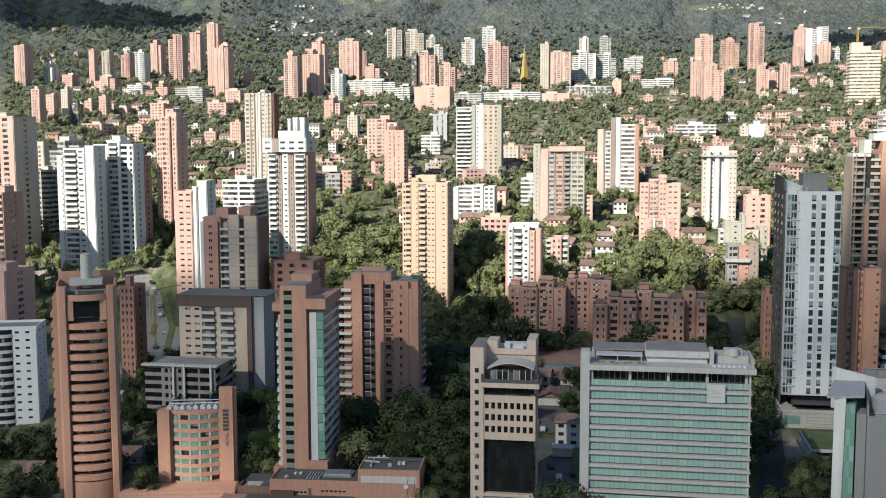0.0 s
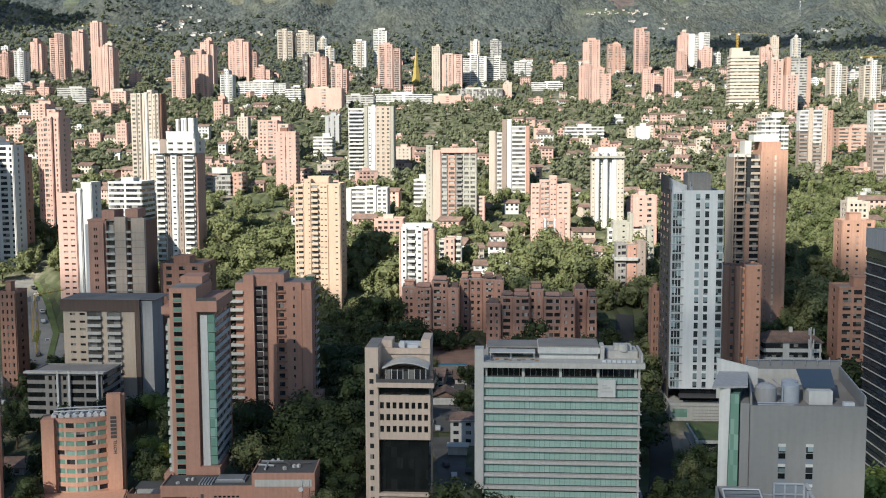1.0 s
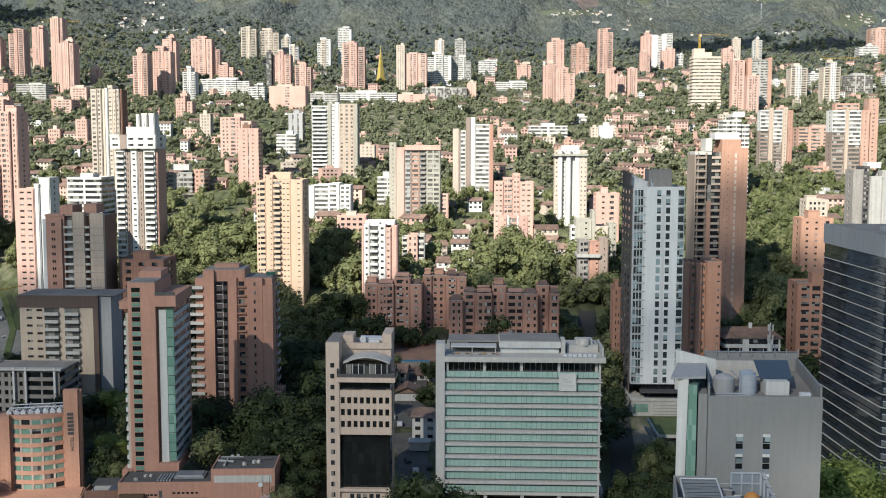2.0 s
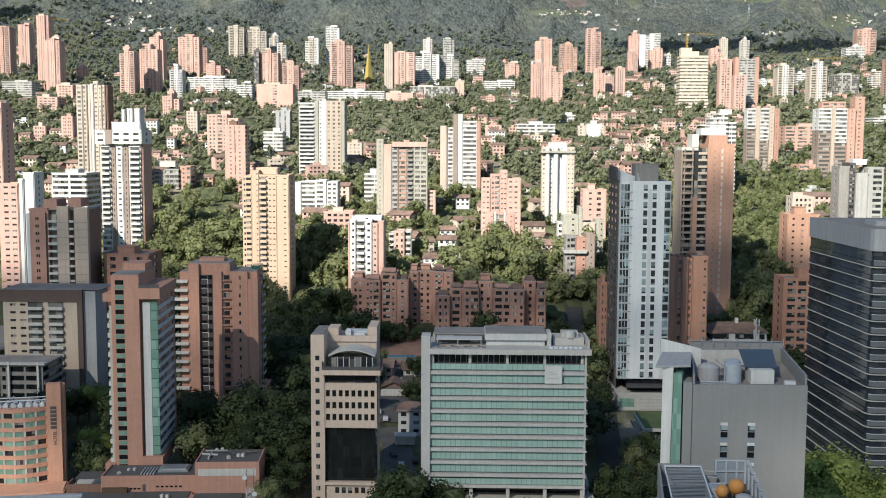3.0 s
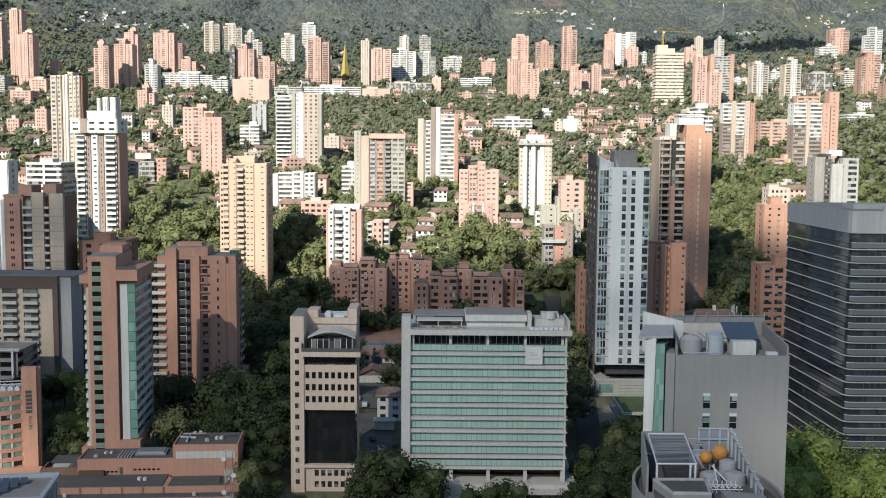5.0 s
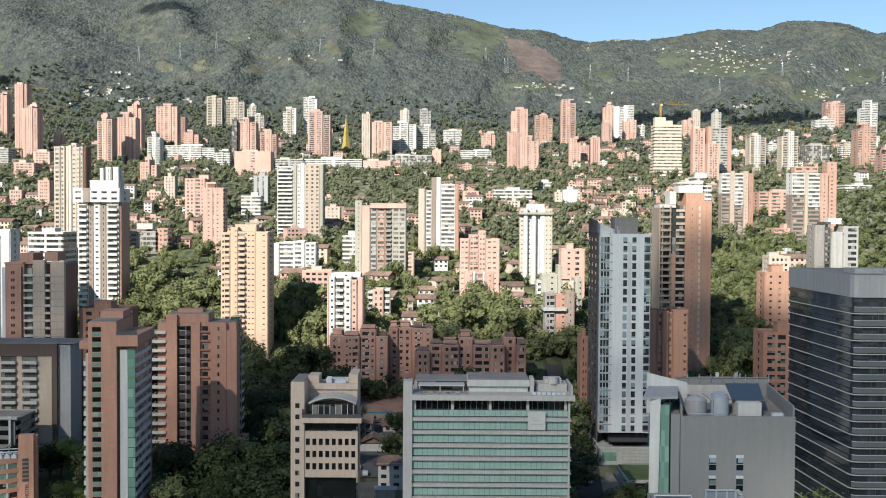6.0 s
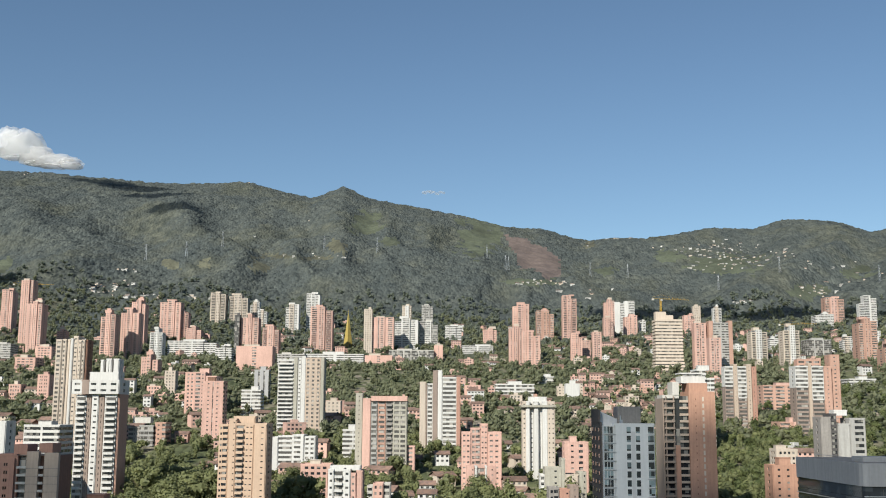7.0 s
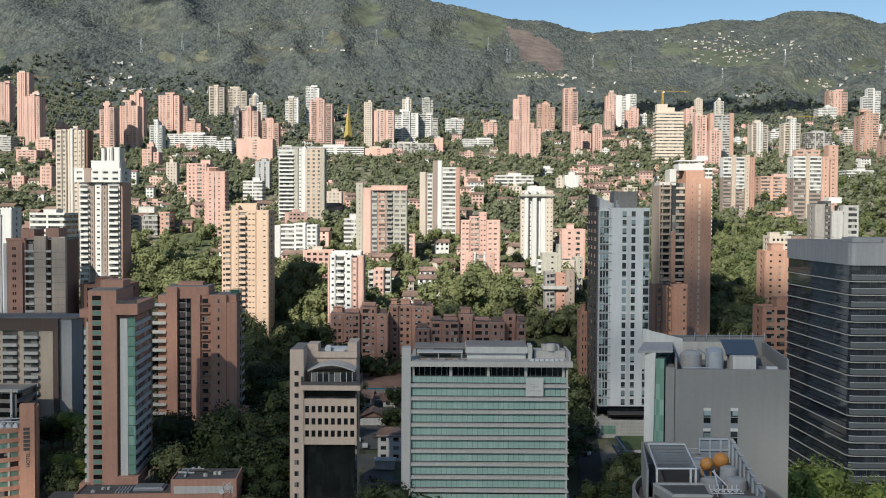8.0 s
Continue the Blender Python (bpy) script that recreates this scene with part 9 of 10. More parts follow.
def house(w, d, n, wall, label):
    """A small house: walls, a gabled tile roof with eaves, a row of windows a storey."""
    b = thing("house", 0, -600, 0, 0, label, "house", "houses on the slope")
    h = n * 2.8
    part("wall", Solid().box(-w / 2, w / 2, 0, d, -5, h), wall, b)
    s = Solid()
    o, t = 0.7, 0.22
    hr = h + d * 0.26
    for z in (0, -t):
        s.quad((-w / 2 - o, -o, h + z), (w / 2 + o, -o, h + z), (w / 2 + o, d / 2, hr + z), (-w / 2 - o, d / 2, hr + z))
        s.quad((w / 2 + o, d + o, h + z), (-w / 2 - o, d + o, h + z), (-w / 2 - o, d / 2, hr + z), (w / 2 + o, d / 2, hr + z))
    s.quad((-w / 2 - o, -o, h - t), (w / 2 + o, -o, h - t), (w / 2 + o, -o, h), (-w / 2 - o, -o, h))
    for sx in (-1, 1):
        s.quad((sx * w / 2, 0, h - t), (sx * w / 2, d, h - t), (sx * w / 2, d / 2, hr - t))
    part("roof", s, "tile", b)
    win = Solid()
    for i in range(n):
        for k in range(int(w / 3)):
            x = -w / 2 + 1.0 + k * 3
            win.box(x, x + 1.5, -0.06, 0.02, i * 2.8 + 0.9, i * 2.8 + 2.2)
    tagged(part("glazing", win, "glass", b), kind="stuff")
    return b


HOUSES = [house(9, 8, 2, "white", "white two-storey house with a clay tile roof"), house(12, 9, 2, "cream", "cream house with a broad clay tile roof"), house(14, 9, 3, "salmon", "three-storey salmon brick house with a tiled roof"), house(10, 9, 1, "white", "low white house with a tile roof"), house(18, 10, 3, "pink", "row of pink brick houses under one tile roof"), house(11, 10, 3, "white", "white three-storey house among trees")]
rng = random.Random(12)
spots = []
while len(spots) < 165:
    near = rng.random() < 0.45
    y = rng.uniform(530, 900) if near else rng.uniform(850, 1750)
    x = rng.uniform(-0.56, 0.47) * y
    if not wooded(x, y) and free(x, y + 4, 8) and all((x - a) ** 2 + (y - c) ** 2 > 15 ** 2 for a, c in spots):
        spots.append((x, y))
for k, (x, y) in enumerate(spots):
    src = HOUSES[rng.choice((0, 1, 2, 3, 5, 1, 3, 4))]
    m = pose(x, y, ground_z(x, y) + 0.6, 0, 0, rng.uniform(-35, 35))
    if k < len(HOUSES):
        HOUSES[k].matrix_basis = m
    else:
        copy_thing(src, m)
FOOT = np.concatenate((FOOT, np.array([(x - 5, x + 5, y - 1, y + 9) for x, y in spots])))
# houses in clearings between the towers
CLEARED = ((-2.5, 680, 0), (-9.5, 545, 0), (-15.5, 519, 3), (-96, 590, 3), (38, 590, 1), (-128, 640, 1), (96, 640, 3), (15, 610, 5), (-84, 700, 2), (120, 690, 4))
for x, y, k in CLEARED:
    copy_thing(HOUSES[k], pose(x, y, ground_z(x, y) + 1.6, 0, 0, (x * 7) % 40 - 20))
FOOT = np.concatenate((FOOT, np.array([(x - 7, x + 7, y - 20, y + 10) for x, y, k in CLEARED])))


def slope_houses(n, seed):
    """Houses and small flats past counting that crowd the far slope: walls, gabled or flat roofs, window rows."""
    rng = random.Random(seed)
    slots = ["salmon", "pink", "white", "cream", "rose", "tile", "roof", "glass"]
    s, idx, feet = Solid(), [], []
    while len(feet) < n:
        y = rng.uniform(640, 1950)
        x = rng.uniform(-0.58, 0.5) * y
        if noise.noise(Vector((x / 130, y / 130, 3.3))) < -0.12 or wooded(x, y) or not free(x, y + 4, 5):
            continue
        feet.append((x, y))
        w, d, st = rng.uniform(6, 15), rng.uniform(6, 10), rng.choice((1, 1, 2, 2, 2, 3, 3, 4))
        h, wall, flat = st * 2.8, rng.choice((0, 0, 1, 1, 1, 2, 2, 3, 4)), rng.random() < 0.35
        m = pose(x, y, ground_z(x, y) + 0.4, 0, 0, rng.choice((0, 0, rng.uniform(-40, 40))))
        k0 = len(s.v)
        s.box(-w / 2, w / 2, 0, d, -6, h)
        idx += [wall] * 6
        if flat:
            s.box(-w / 2 - 0.2, w / 2 + 0.2, -0.2, d + 0.2, h, h + 0.5).box(-w / 6, w / 6, d * 0.4, d * 0.8, h + 0.5, h + 2.4)
            idx += [wall, 6, wall, wall, wall, wall] + [wall] * 6
        else:
            hr = h + d * 0.24
            s.quad((-w / 2 - 0.6, -0.6, h), (w / 2 + 0.6, -0.6, h), (w / 2 + 0.6, d / 2, hr), (-w / 2 - 0.6, d / 2, hr))
            s.quad((w / 2 + 0.6, d + 0.6, h), (-w / 2 - 0.6, d + 0.6, h), (-w / 2 - 0.6, d / 2, hr), (w / 2 + 0.6, d / 2, hr))
            s.quad((-w / 2, 0, h), (-w / 2, d, h), (-w / 2, d / 2, hr)).quad((w / 2, 0, h), (w / 2, d, h), (w / 2, d / 2, hr))
            idx += [5, 5, wall, wall]
        for i in range(st):
            for q in range(int(w / 2.9)):
                a = -w / 2 + 0.8 + q * 2.9
                s.quad((a, -0.04, i * 2.8 + 0.9), (a + 1.7, -0.04, i * 2.8 + 0.9), (a + 1.7, -0.04, i * 2.8 + 2.1), (a, -0.04, i * 2.8 + 2.1))
                idx.append(7)
        s.v[k0:] = [tuple(m @ Vector(v)) for v in s.v[k0:]]
    me = s.mesh("slope_houses", slots[0])
    for key in slots[1:]:
        me.materials.append(M[key])
    me.polygons.foreach_set("material_index", idx)
    tagged(new("slope_houses", me), "salmon, white and cream houses crowding the wooded slope", "houses", kind="stuff")
    return feet


spots = slope_houses(520, 44)
FOOT = np.concatenate((FOOT, np.array([(x - 5, x + 5, y - 1, y + 8) for x, y in spots])))

# ---- streets, pool, spire, cranes ----
def ribbon(name, pts, width, m, label, lift=0.35):
    """A road that follows the ground."""
    s = Solid()
    rows = []
    for i, (x, y) in enumerate(pts):
        a, c = pts[max(0, i - 1)], pts[min(len(pts) - 1, i + 1)]
        d = Vector((c[0] - a[0], c[1] - a[1])).normalized()
        n = Vector((-d.y, d.x)) * width / 2
        rows.append(((x - n.x, y - n.y, ground_z(x, y) + lift), (x + n.x, y + n.y, ground_z(x, y) + lift)))
    for (a, c), (e, f) in zip(rows, rows[1:]):
        s.quad(c, a, e, f).quad((c[0], c[1], c[2] - 1.5), c, f, (f[0], f[1], f[2] - 1.5)).quad(a, (a[0], a[1], a[2] - 1.5), (e[0], e[1], e[2] - 1.5), e)
    return tagged(new(name, s.mesh(name, m)), label, "road", kind="structure")


ribbon("road", [(41, 225), (41, 260), (41, 293), (46, 327), (49, 362), (50, 390), (48, 430), (47, 455), (49, 475)], 7.5, "asphalt", "dark asphalt street between the towers")
ribbon("road", [(-16, 290), (-18, 306), (-20, 325), (-24, 345)], 9, "oldasphalt", "grey asphalt drive beside the office block")
ribbon("road", [(-122, 270), (-126, 300), (-128, 330), (-118, 360), (-112, 395)], 8, "asphalt", "dark asphalt street beside the hotel")
ribbon("road", [(-240, 505), (-222, 482), (-208, 455), (-198, 425), (-192, 396)], 20, "paving", "wide pale road climbing the slope")
ribbon("pavement", [(-214, 505), (-203, 478), (-190, 452), (-182, 425)], 12, "oldasphalt", "grey service road beside the wide road")
for k in (-4.6, 4.6):
    ribbon("verge", [(-238 + k, 502 - k * 0.3), (-222 + k, 480 - k * 0.5), (-208 + k, 455 - k * 0.3), (-199 + k, 428 - k * 0.2)], 2.6, "lawn", "grass median between the lanes", 0.55)
ribbon("pavement", [(-27, 413), (-27, 420), (-27, 428), (-27, 436), (-27, 443), (-27, 450)], 26, "court", "brick-paved court round the pool")
ribbon("pavement", [(-25, 350), (-26, 380), (-27, 412)], 15, "oldasphalt", "worn grey asphalt yard behind the offices")


def pool():
    b = thing("swimming_pool", -27, 421, ground_z(-27, 424) + 0.9, 0, "narrow blue swimming pool in a brick court", "pool")
    part("rim", Solid().box(-8.0, 8.0, -2.2, 2.2, -1.5, 0.15), "paving", b)
    part("water", Solid().box(-7.6, 7.6, -1.8, 1.8, 0.14, 0.19), mat("pool_water", (0.10, 0.28, 0.40), 0.08, vary=0.1), b)


pool()


def car(m):
    b = thing("parked_car", 0, -620, 0, 0, {"white": "white parked car on the asphalt", "dark": "dark parked car on the asphalt", "steel": "silver parked car on the asphalt"}[m], "car", "parked cars")
    prof = [(-2.1, 0.35), (2.1, 0.35), (2.15, 0.8), (1.3, 0.95), (0.75, 1.42), (-1.2, 1.45), (-1.9, 1.0), (-2.15, 0.9)]
    s = Solid()
    n = len(prof)
    for x in (-0.85, 0.85):
        s.v += [(x, y, z) for y, z in prof]
    s.f += [tuple(range(n)), tuple(range(2 * n - 1, n - 1, -1))] + [(i, n + i, n + (i + 1) % n, (i + 1) % n) for i in range(n)]
    part("body", s, m, b)
    part("windscreen", Solid().quad((-0.75, 1.24, 1.0), (-0.7, 0.80, 1.39), (0.7, 0.80, 1.39), (0.75, 1.24, 1.0)), "blackglass", b, m=pose(0, 0.03, 0.02))
    for x in (-0.8, 0.8):
        for y in (-1.35, 1.35):
            part("wheel", Solid().tube((x - 0.1, y, 0.33), (x + 0.1, y, 0.33), 0.33, 0.33, 12), "dark", b)
    return b


CARS = [car("white"), car("dark"), car("steel")]
for k, (x, y, a) in enumerate(((39, 290, 4), (43, 305, 186), (47, 345, 8), (-15, 300, 2), (-21, 318, 12), (48, 372, 4), (50, 404, 182), (-126, 312, 4), (-120, 352, 190), (-188, 372, 8), (-200, 428, 20), (-26, 352, 4), (-29, 359, 8), (-22, 363, 90), (-31, 372, 6), (-22, 378, 86), (-30, 384, 2), (-24, 395, 4), (-18, 309, 6), (-14, 313, 3), (-213, 462, 28), (-226, 484, 34), (-231, 492, 214), (-204, 446, 205), (-217, 470, 212), (-196, 415, 200))):
    m = pose(x, y, ground_z(x, y) + 0.36, 0, 0, a)
    if k < 3:
        CARS[k].matrix_basis = m
    else:
        copy_thing(CARS[k % 3], m)


def small_lodge():
    b = thing("house", -16.5, 338, ground_z(-16, 338), 0, "small white two-storey house with dark upper windows", "house")
    block(b, -4, 4, 0, 9, 0, 3, 2.7, "w1.4 p.5 w1.4 p.5", "p1 w1.5 p1", "white", "white", up=0.3)
    part("hipped_roof", Solid().quad((-5, -1, 8.1), (5, -1, 8.1), (2, 4.5, 10.2), (-2, 4.5, 10.2)).quad((5, -1, 8.1), (5, 10, 8.1), (2, 4.5, 10.2)).quad((5, 10, 8.1), (-5, 10, 8.1), (-2, 4.5, 10.2), (2, 4.5, 10.2)).quad((-5, 10, 8.1), (-5, -1, 8.1), (-2, 4.5, 10.2)).quad((-5, -1, 8.1), (-5, 10, 8.1), (5, 10, 8.1), (5, -1, 8.1)), "tile", b)
    part("gate_lodge", Solid().box(-4.5, 1.5, -11, -7, 0, 2.6).box(-5, 2, -11.5, -6.5, 2.6, 2.9), "slab", b)


small_lodge()


def green_roof():
    z = ground_z(60, 320)
    h = 20 - z
    b = thing("low_building", 60, 317, z, 0, "low pavilion with a planted green roof over white slab edges", "building", "")
    part("wall", Solid().box(-3.6, 13, 1.6, 20, -3, h - 0.9), "slabgrey", b)
    for i in range(2):
        part("glazing", Solid().box(-3.2, 12, 1.52, 1.595, h - 2.6 - 3.2 * i, h - 1.3 - 3.2 * i).box(-3.68, -3.605, 2.2, 18, h - 2.6 - 3.2 * i, h - 1.3 - 3.2 * i), "glass", b)
    part("floor_slab", Solid().box(-6.0, 14, -0.6, 20.4, h - 3.5, h - 3.0).box(-6.0, 14, -0.6, -0.4, h - 3.0, h - 2.4).box(-6.0, -5.8, -0.4, 20.4, h - 3.0, h - 2.4), "slab", b)
    part("roof_edge", Solid().box(-5.3, 13.4, 0.0, 20.2, h - 0.9, h), "slab", b)
    part("planting", Solid().box(-4.7, 12.8, 0.6, 19.6, h, h + 0.2), "lawn", b, "green planted roof")
    part("rail", Solid().tube((-5.9, -0.5, h - 1.9), (13.9, -0.5, h - 1.9), 0.05).tube((-5.9, -0.5, h - 1.9), (-5.9, 20, h - 1.9), 0.05), "metal", b)


green_roof()


def spire():
    b = thing("church_spire", -152.8, 1645, 186, 0, "tall slender golden spire above the trees", "spire")
    part("shaft", Solid().tube((0, 0, -6), (0, 0, 66), 9.8, 0.3, 4), "gold", b)
    part("cross", Solid().tube((0, 0, 66), (0, 0, 71), 0.25, 0.2, 6).box(-1.2, 1.2, -0.15, 0.15, 68.4, 68.9), "gold", b)
    for k in range(6):
        r = 9.1 - k * 1.32
        part("rib", Solid().tube((0, 0, k * 10.2), (0, 0, k * 10.2 + 0.5), r * 1.02, r * 1.0, 4), "gold", b)


spire()


def tower_crane(x, y, z, h, reach, turn):
    b = thing("tower_crane", x, y, z, turn, "yellow lattice tower crane on a building site", "crane", "tower cranes")
    s = Solid()
    for i in range(int(h / 3)):
        for sx in (-0.8, 0.8):
            s.tube((sx, -0.8, i * 3), (-sx, -0.8, i * 3 + 3), 0.12, n=4)
    for sx in (-0.8, 0.8):
        for sy in (-0.8, 0.8):
            s.tube((sx, sy, 0), (sx, sy, h), 0.16, n=4)
    part("mast", s, "yellowsteel", b)
    j = Solid().tube((-reach * 0.3, 0, h), (reach, 0, h), 0.17, 0.12, 4).tube((-reach * 0.3, 0, h + 1.6), (0, 0, h + 5), 0.07, n=4).tube((0, 0, h + 5), (reach * 0.7, 0, h + 0.8), 0.07, n=4)
    for i in range(int(reach / 2)):
        j.tube((i * 2, 0, h), (i * 2 + 1, 0, h + 1.2), 0.06, n=4).tube((i * 2 + 1, 0, h + 1.2), (i * 2 + 2, 0, h), 0.06, n=4)
    part("jib", j, "yellowsteel", b)
    part("cab", Solid().box(0.4, 2.2, -1, 1, h - 2.4, h - 0.4), "white", b)
    part("counterweight", Solid().box(-reach * 0.3, -reach * 0.3 + 2.5, -1, 1, h - 2.2, h), "slab", b)


tower_crane(-196, 418, 24, 24, 18, 70)
tower_crane(262, 1300, 150, 88, 40, 20)
tower_crane(480, 1500, 175, 50, 40, -10)
tower_crane(-640, 1590, 190, 98, 45, 12)


def meet(az, el, start=1500):
    """Where a line of sight from the middle of the valley, at that azimuth and elevation, meets the mountain."""
    a, t = radians(az), math.tan(radians(el))
    r = start
    while r < 4200:
        x, y = r * math.sin(a), r * math.cos(a)
        if ground_z(x, y, True) >= 96 + r * t:
            return x, y
        r += 8
    return x, y


def hill_house(w, d, h, wall, roof, label):
    """A low country house under a shallow roof."""
    b = thing("house", 0, -640, 0, 0, label, "house", "houses on the mountain")
    part("wall", Solid().box(-w / 2, w / 2, 0, d, -6, h), wall, b)
    s, o, hr = Solid(), 0.8, h + d * 0.17
    s.quad((-w / 2 - o, -o, h), (w / 2 + o, -o, h), (w / 2 + o, d / 2, hr), (-w / 2 - o, d / 2, hr))
    s.quad((w / 2 + o, d + o, h), (-w / 2 - o, d + o, h), (-w / 2 - o, d / 2, hr), (w / 2 + o, d / 2, hr))
    for sx in (-1, 1):
        s.quad((sx * w / 2, 0, h), (sx * w / 2, d, h), (sx * w / 2, d / 2, hr))
    part("roof", s, roof, b)
    win = Solid()
    for k in range(int(w / 4)):
        x = -w / 2 + 1.2 + k * 4
        win.box(x, x + 2.2, -0.06, 0.02, h - 2.4, h - 0.8)
    tagged(part("glazing", win, "glass", b), kind="stuff")
    return b


HILL = [hill_house(15, 9, 3.4, "grey", "slab", "low grey-white country house on the mountain side"), hill_house(11, 8, 3.2, "cream", "tile", "small cream country house with a tile roof"), hill_house(22, 10, 4.0, "white", "white", "long white villa on the mountain side"), hill_house(13, 9, 5.4, "white", "slab", "white two-storey house on the mountain side")]
rng = random.Random(31)
hill = []
placed = 0
for az, el, da, de, n in ((13.98, 8.74, 1.52, 0.43, 14), (15.83, 8.32, 1.37, 0.3, 14), (14.72, 7.69, 1.07, 0.3, 10), (5.14, 7.05, 0.91, 0.15, 10), (6.36, 6.95, 0.76, 0.09, 4), (-16.78, 7.27, 0.67, 0.12, 7), (-18.41, 6.18, 1.37, 0.15, 12), (-15.31, 6.15, 0.76, 0.12, 6), (-19.21, 5.63, 1.83, 0.18, 5), (7.6, 9.05, 0.3, 0.24, 3), (9.72, 9.55, 0.73, 0.06, 5), (11.19, 8.82, 0.49, 0.15, 3), (18.95, 6.1, 1.22, 0.15, 7), (15.17, 5.82, 0.43, 0.09, 3), (18.08, 8.15, 1.22, 0.3, 6), (-6.2, 8.41, 1.22, 0.15, 4), (-22.3, 11.9, 0.37, 0.05, 3), (-10.85, 12.21, 0.18, 0.03, 1), (21.29, 7.01, 0.91, 0.3, 3), (-9.27, 9.84, 2.44, 0.91, 2)):
    for i in range(n):
        x, y = meet(az + rng.gauss(0, da * 0.6), el + rng.gauss(0, de * 0.6))
        m = pose(x, y, ground_z(x, y - 2, True) + 2.0, 0, 0, rng.uniform(-30, 30)) @ Matrix.Scale(rng.uniform(0.4, 0.68), 4)
        if placed < len(HILL):
            HILL[placed].matrix_basis = m
        else:
            copy_thing(HILL[rng.choice((0, 1, 1, 1, 0, 1, 3))], m)
        placed += 1


def cottages(spread, seed):
    """Tiny houses past counting along the mountain's lanes: walls and a shallow roof each."""
    rng = random.Random(seed)
    s, idx = Solid(), []
    for az, el, da, de, n in spread:
        for i in range(n):
            x, y = meet(az + rng.gauss(0, da * 0.6), el + rng.gauss(0, de * 0.6))
            w, d, h, wall = rng.uniform(4, 12), rng.uniform(4, 7), rng.uniform(1.2, 2.4), rng.choice((0, 1, 2, 2))
            m = pose(x, y, ground_z(x, y - 3, True) + 1.2, 0, 0, rng.uniform(-16, 16))
            k = len(s.v)
            s.box(-w / 2, w / 2, 0, d, -6, h).quad((-w / 2 - 0.5, -0.5, h), (w / 2 + 0.5, -0.5, h), (w / 2 + 0.5, d / 2, h + 1.3), (-w / 2 - 0.5, d / 2, h + 1.3)).quad((w / 2 + 0.5, d + 0.5, h), (-w / 2 - 0.5, d + 0.5, h), (-w / 2 - 0.5, d / 2, h + 1.3), (w / 2 + 0.5, d / 2, h + 1.3)).quad((-w / 2 + 0.6, -0.05, 0.8), (0, -0.05, 0.8), (0, -0.05, h - 0.4), (-w / 2 + 0.6, -0.05, h - 0.4))
            idx += [wall] * 6 + [rng.choice((3, 2, 4))] * 2 + [5]
            s.v[k:] = [tuple(m @ Vector(v)) for v in s.v[k:]]
    me = s.mesh("hillside_cottages", "white")
    for key in ("cream", "grey", "tile", "slab", "glass"):
        me.materials.append(M[key])
    me.polygons.foreach_set("material_index", idx)
    tagged(new("hillside_cottages", me), "small pale cottages along the mountain lanes", "houses", kind="stuff")


cottages(((14.2, 8.6, 2.0, 0.4, 20), (15.8, 8.1, 1.8, 0.35, 20), (14.0, 7.7, 1.6, 0.3, 10), (4.8, 7.0, 1.4, 0.15, 10), (7.5, 6.4, 2.5, 0.3, 7), (-17.5, 6.4, 1.8, 0.2, 14), (-15, 5.9, 2.2, 0.15, 12), (19, 6.4, 2.0, 0.3, 12), (9.5, 9.4, 1.4, 0.12, 7), (20, 7.6, 1.8, 0.4, 7), (-7, 8.4, 2.5, 0.15, 4), (15.3, 5.9, 1.4, 0.12, 4)), 71)


def pylon(x, y):
    b = thing("power_pylon", x, y, ground_z(x, y, True), 10, "grey lattice power pylon on the mountain side", "pylon", "power pylons")
    s = Solid()
    for sx in (-1, 1):
        for sy in (-1, 1):
            s.tube((sx * 2.6, sy * 2.6, -3), (sx * 0.5, sy * 0.5, 38), 0.22, 0.14, 4)
    for i in range(7):
        w, v = 2.6 - i * 0.3, 2.6 - (i + 1) * 0.3
        s.tube((-w, -w, i * 5.4), (v, -v, i * 5.4 + 5.4), 0.12, n=4).tube((w, -w, i * 5.4), (-v, -v, i * 5.4 + 5.4), 0.12, n=4)
    part("lattice", s, "metal", b)
    for z in (29, 33, 37):
        part("cross_arm", Solid().tube((-4, 0, z), (4, 0, z), 0.16, 0.16, 4), "metal", b)


for az, el in ((-16.02, 7.89), (-12.1, 8.75), (-13.96, 8.15), (-6.69, 8.7), (2.15, 8.34), (3.17, 7.73), (3.32, 7.73), (7.72, 7.39), (14.39, 6.52), (9.7, 7.21), (17.48, 7.3), (-3.82, 8.6), (22.25, 6.69)):
    pylon(*meet(az, el))


def garden_house():
    b = thing("apartment_block", 103, 400, 15.6, 0, "white apartment block under a brown hipped tile roof", "building")
    block(b, -10, 11, 0, 12, -1, 6, 3.37, "r3 p1 r3 p.6 w1.4", "r2", "white", "white", up=0.0)
    part("plinth", Solid().box(-10.3, 11.3, 0, 12.3, -8, -1.004), "white", b)
    z = 19.3
    part("hipped_roof", Solid().quad((-11, -1, z), (12, -1, z), (8, 6, z + 3.3), (-7, 6, z + 3.3)).quad((12, -1, z), (12, 13, z), (8, 6, z + 3.3)).quad((12, 13, z), (-11, 13, z), (-7, 6, z + 3.3), (8, 6, z + 3.3)).quad((-11, 13, z), (-11, -1, z), (-7, 6, z + 3.3)), "tile", b)
    part("chimney", Solid().box(0.5, 1.7, 5, 6.2, z + 2, z + 4.8), "white", b)


garden_house()


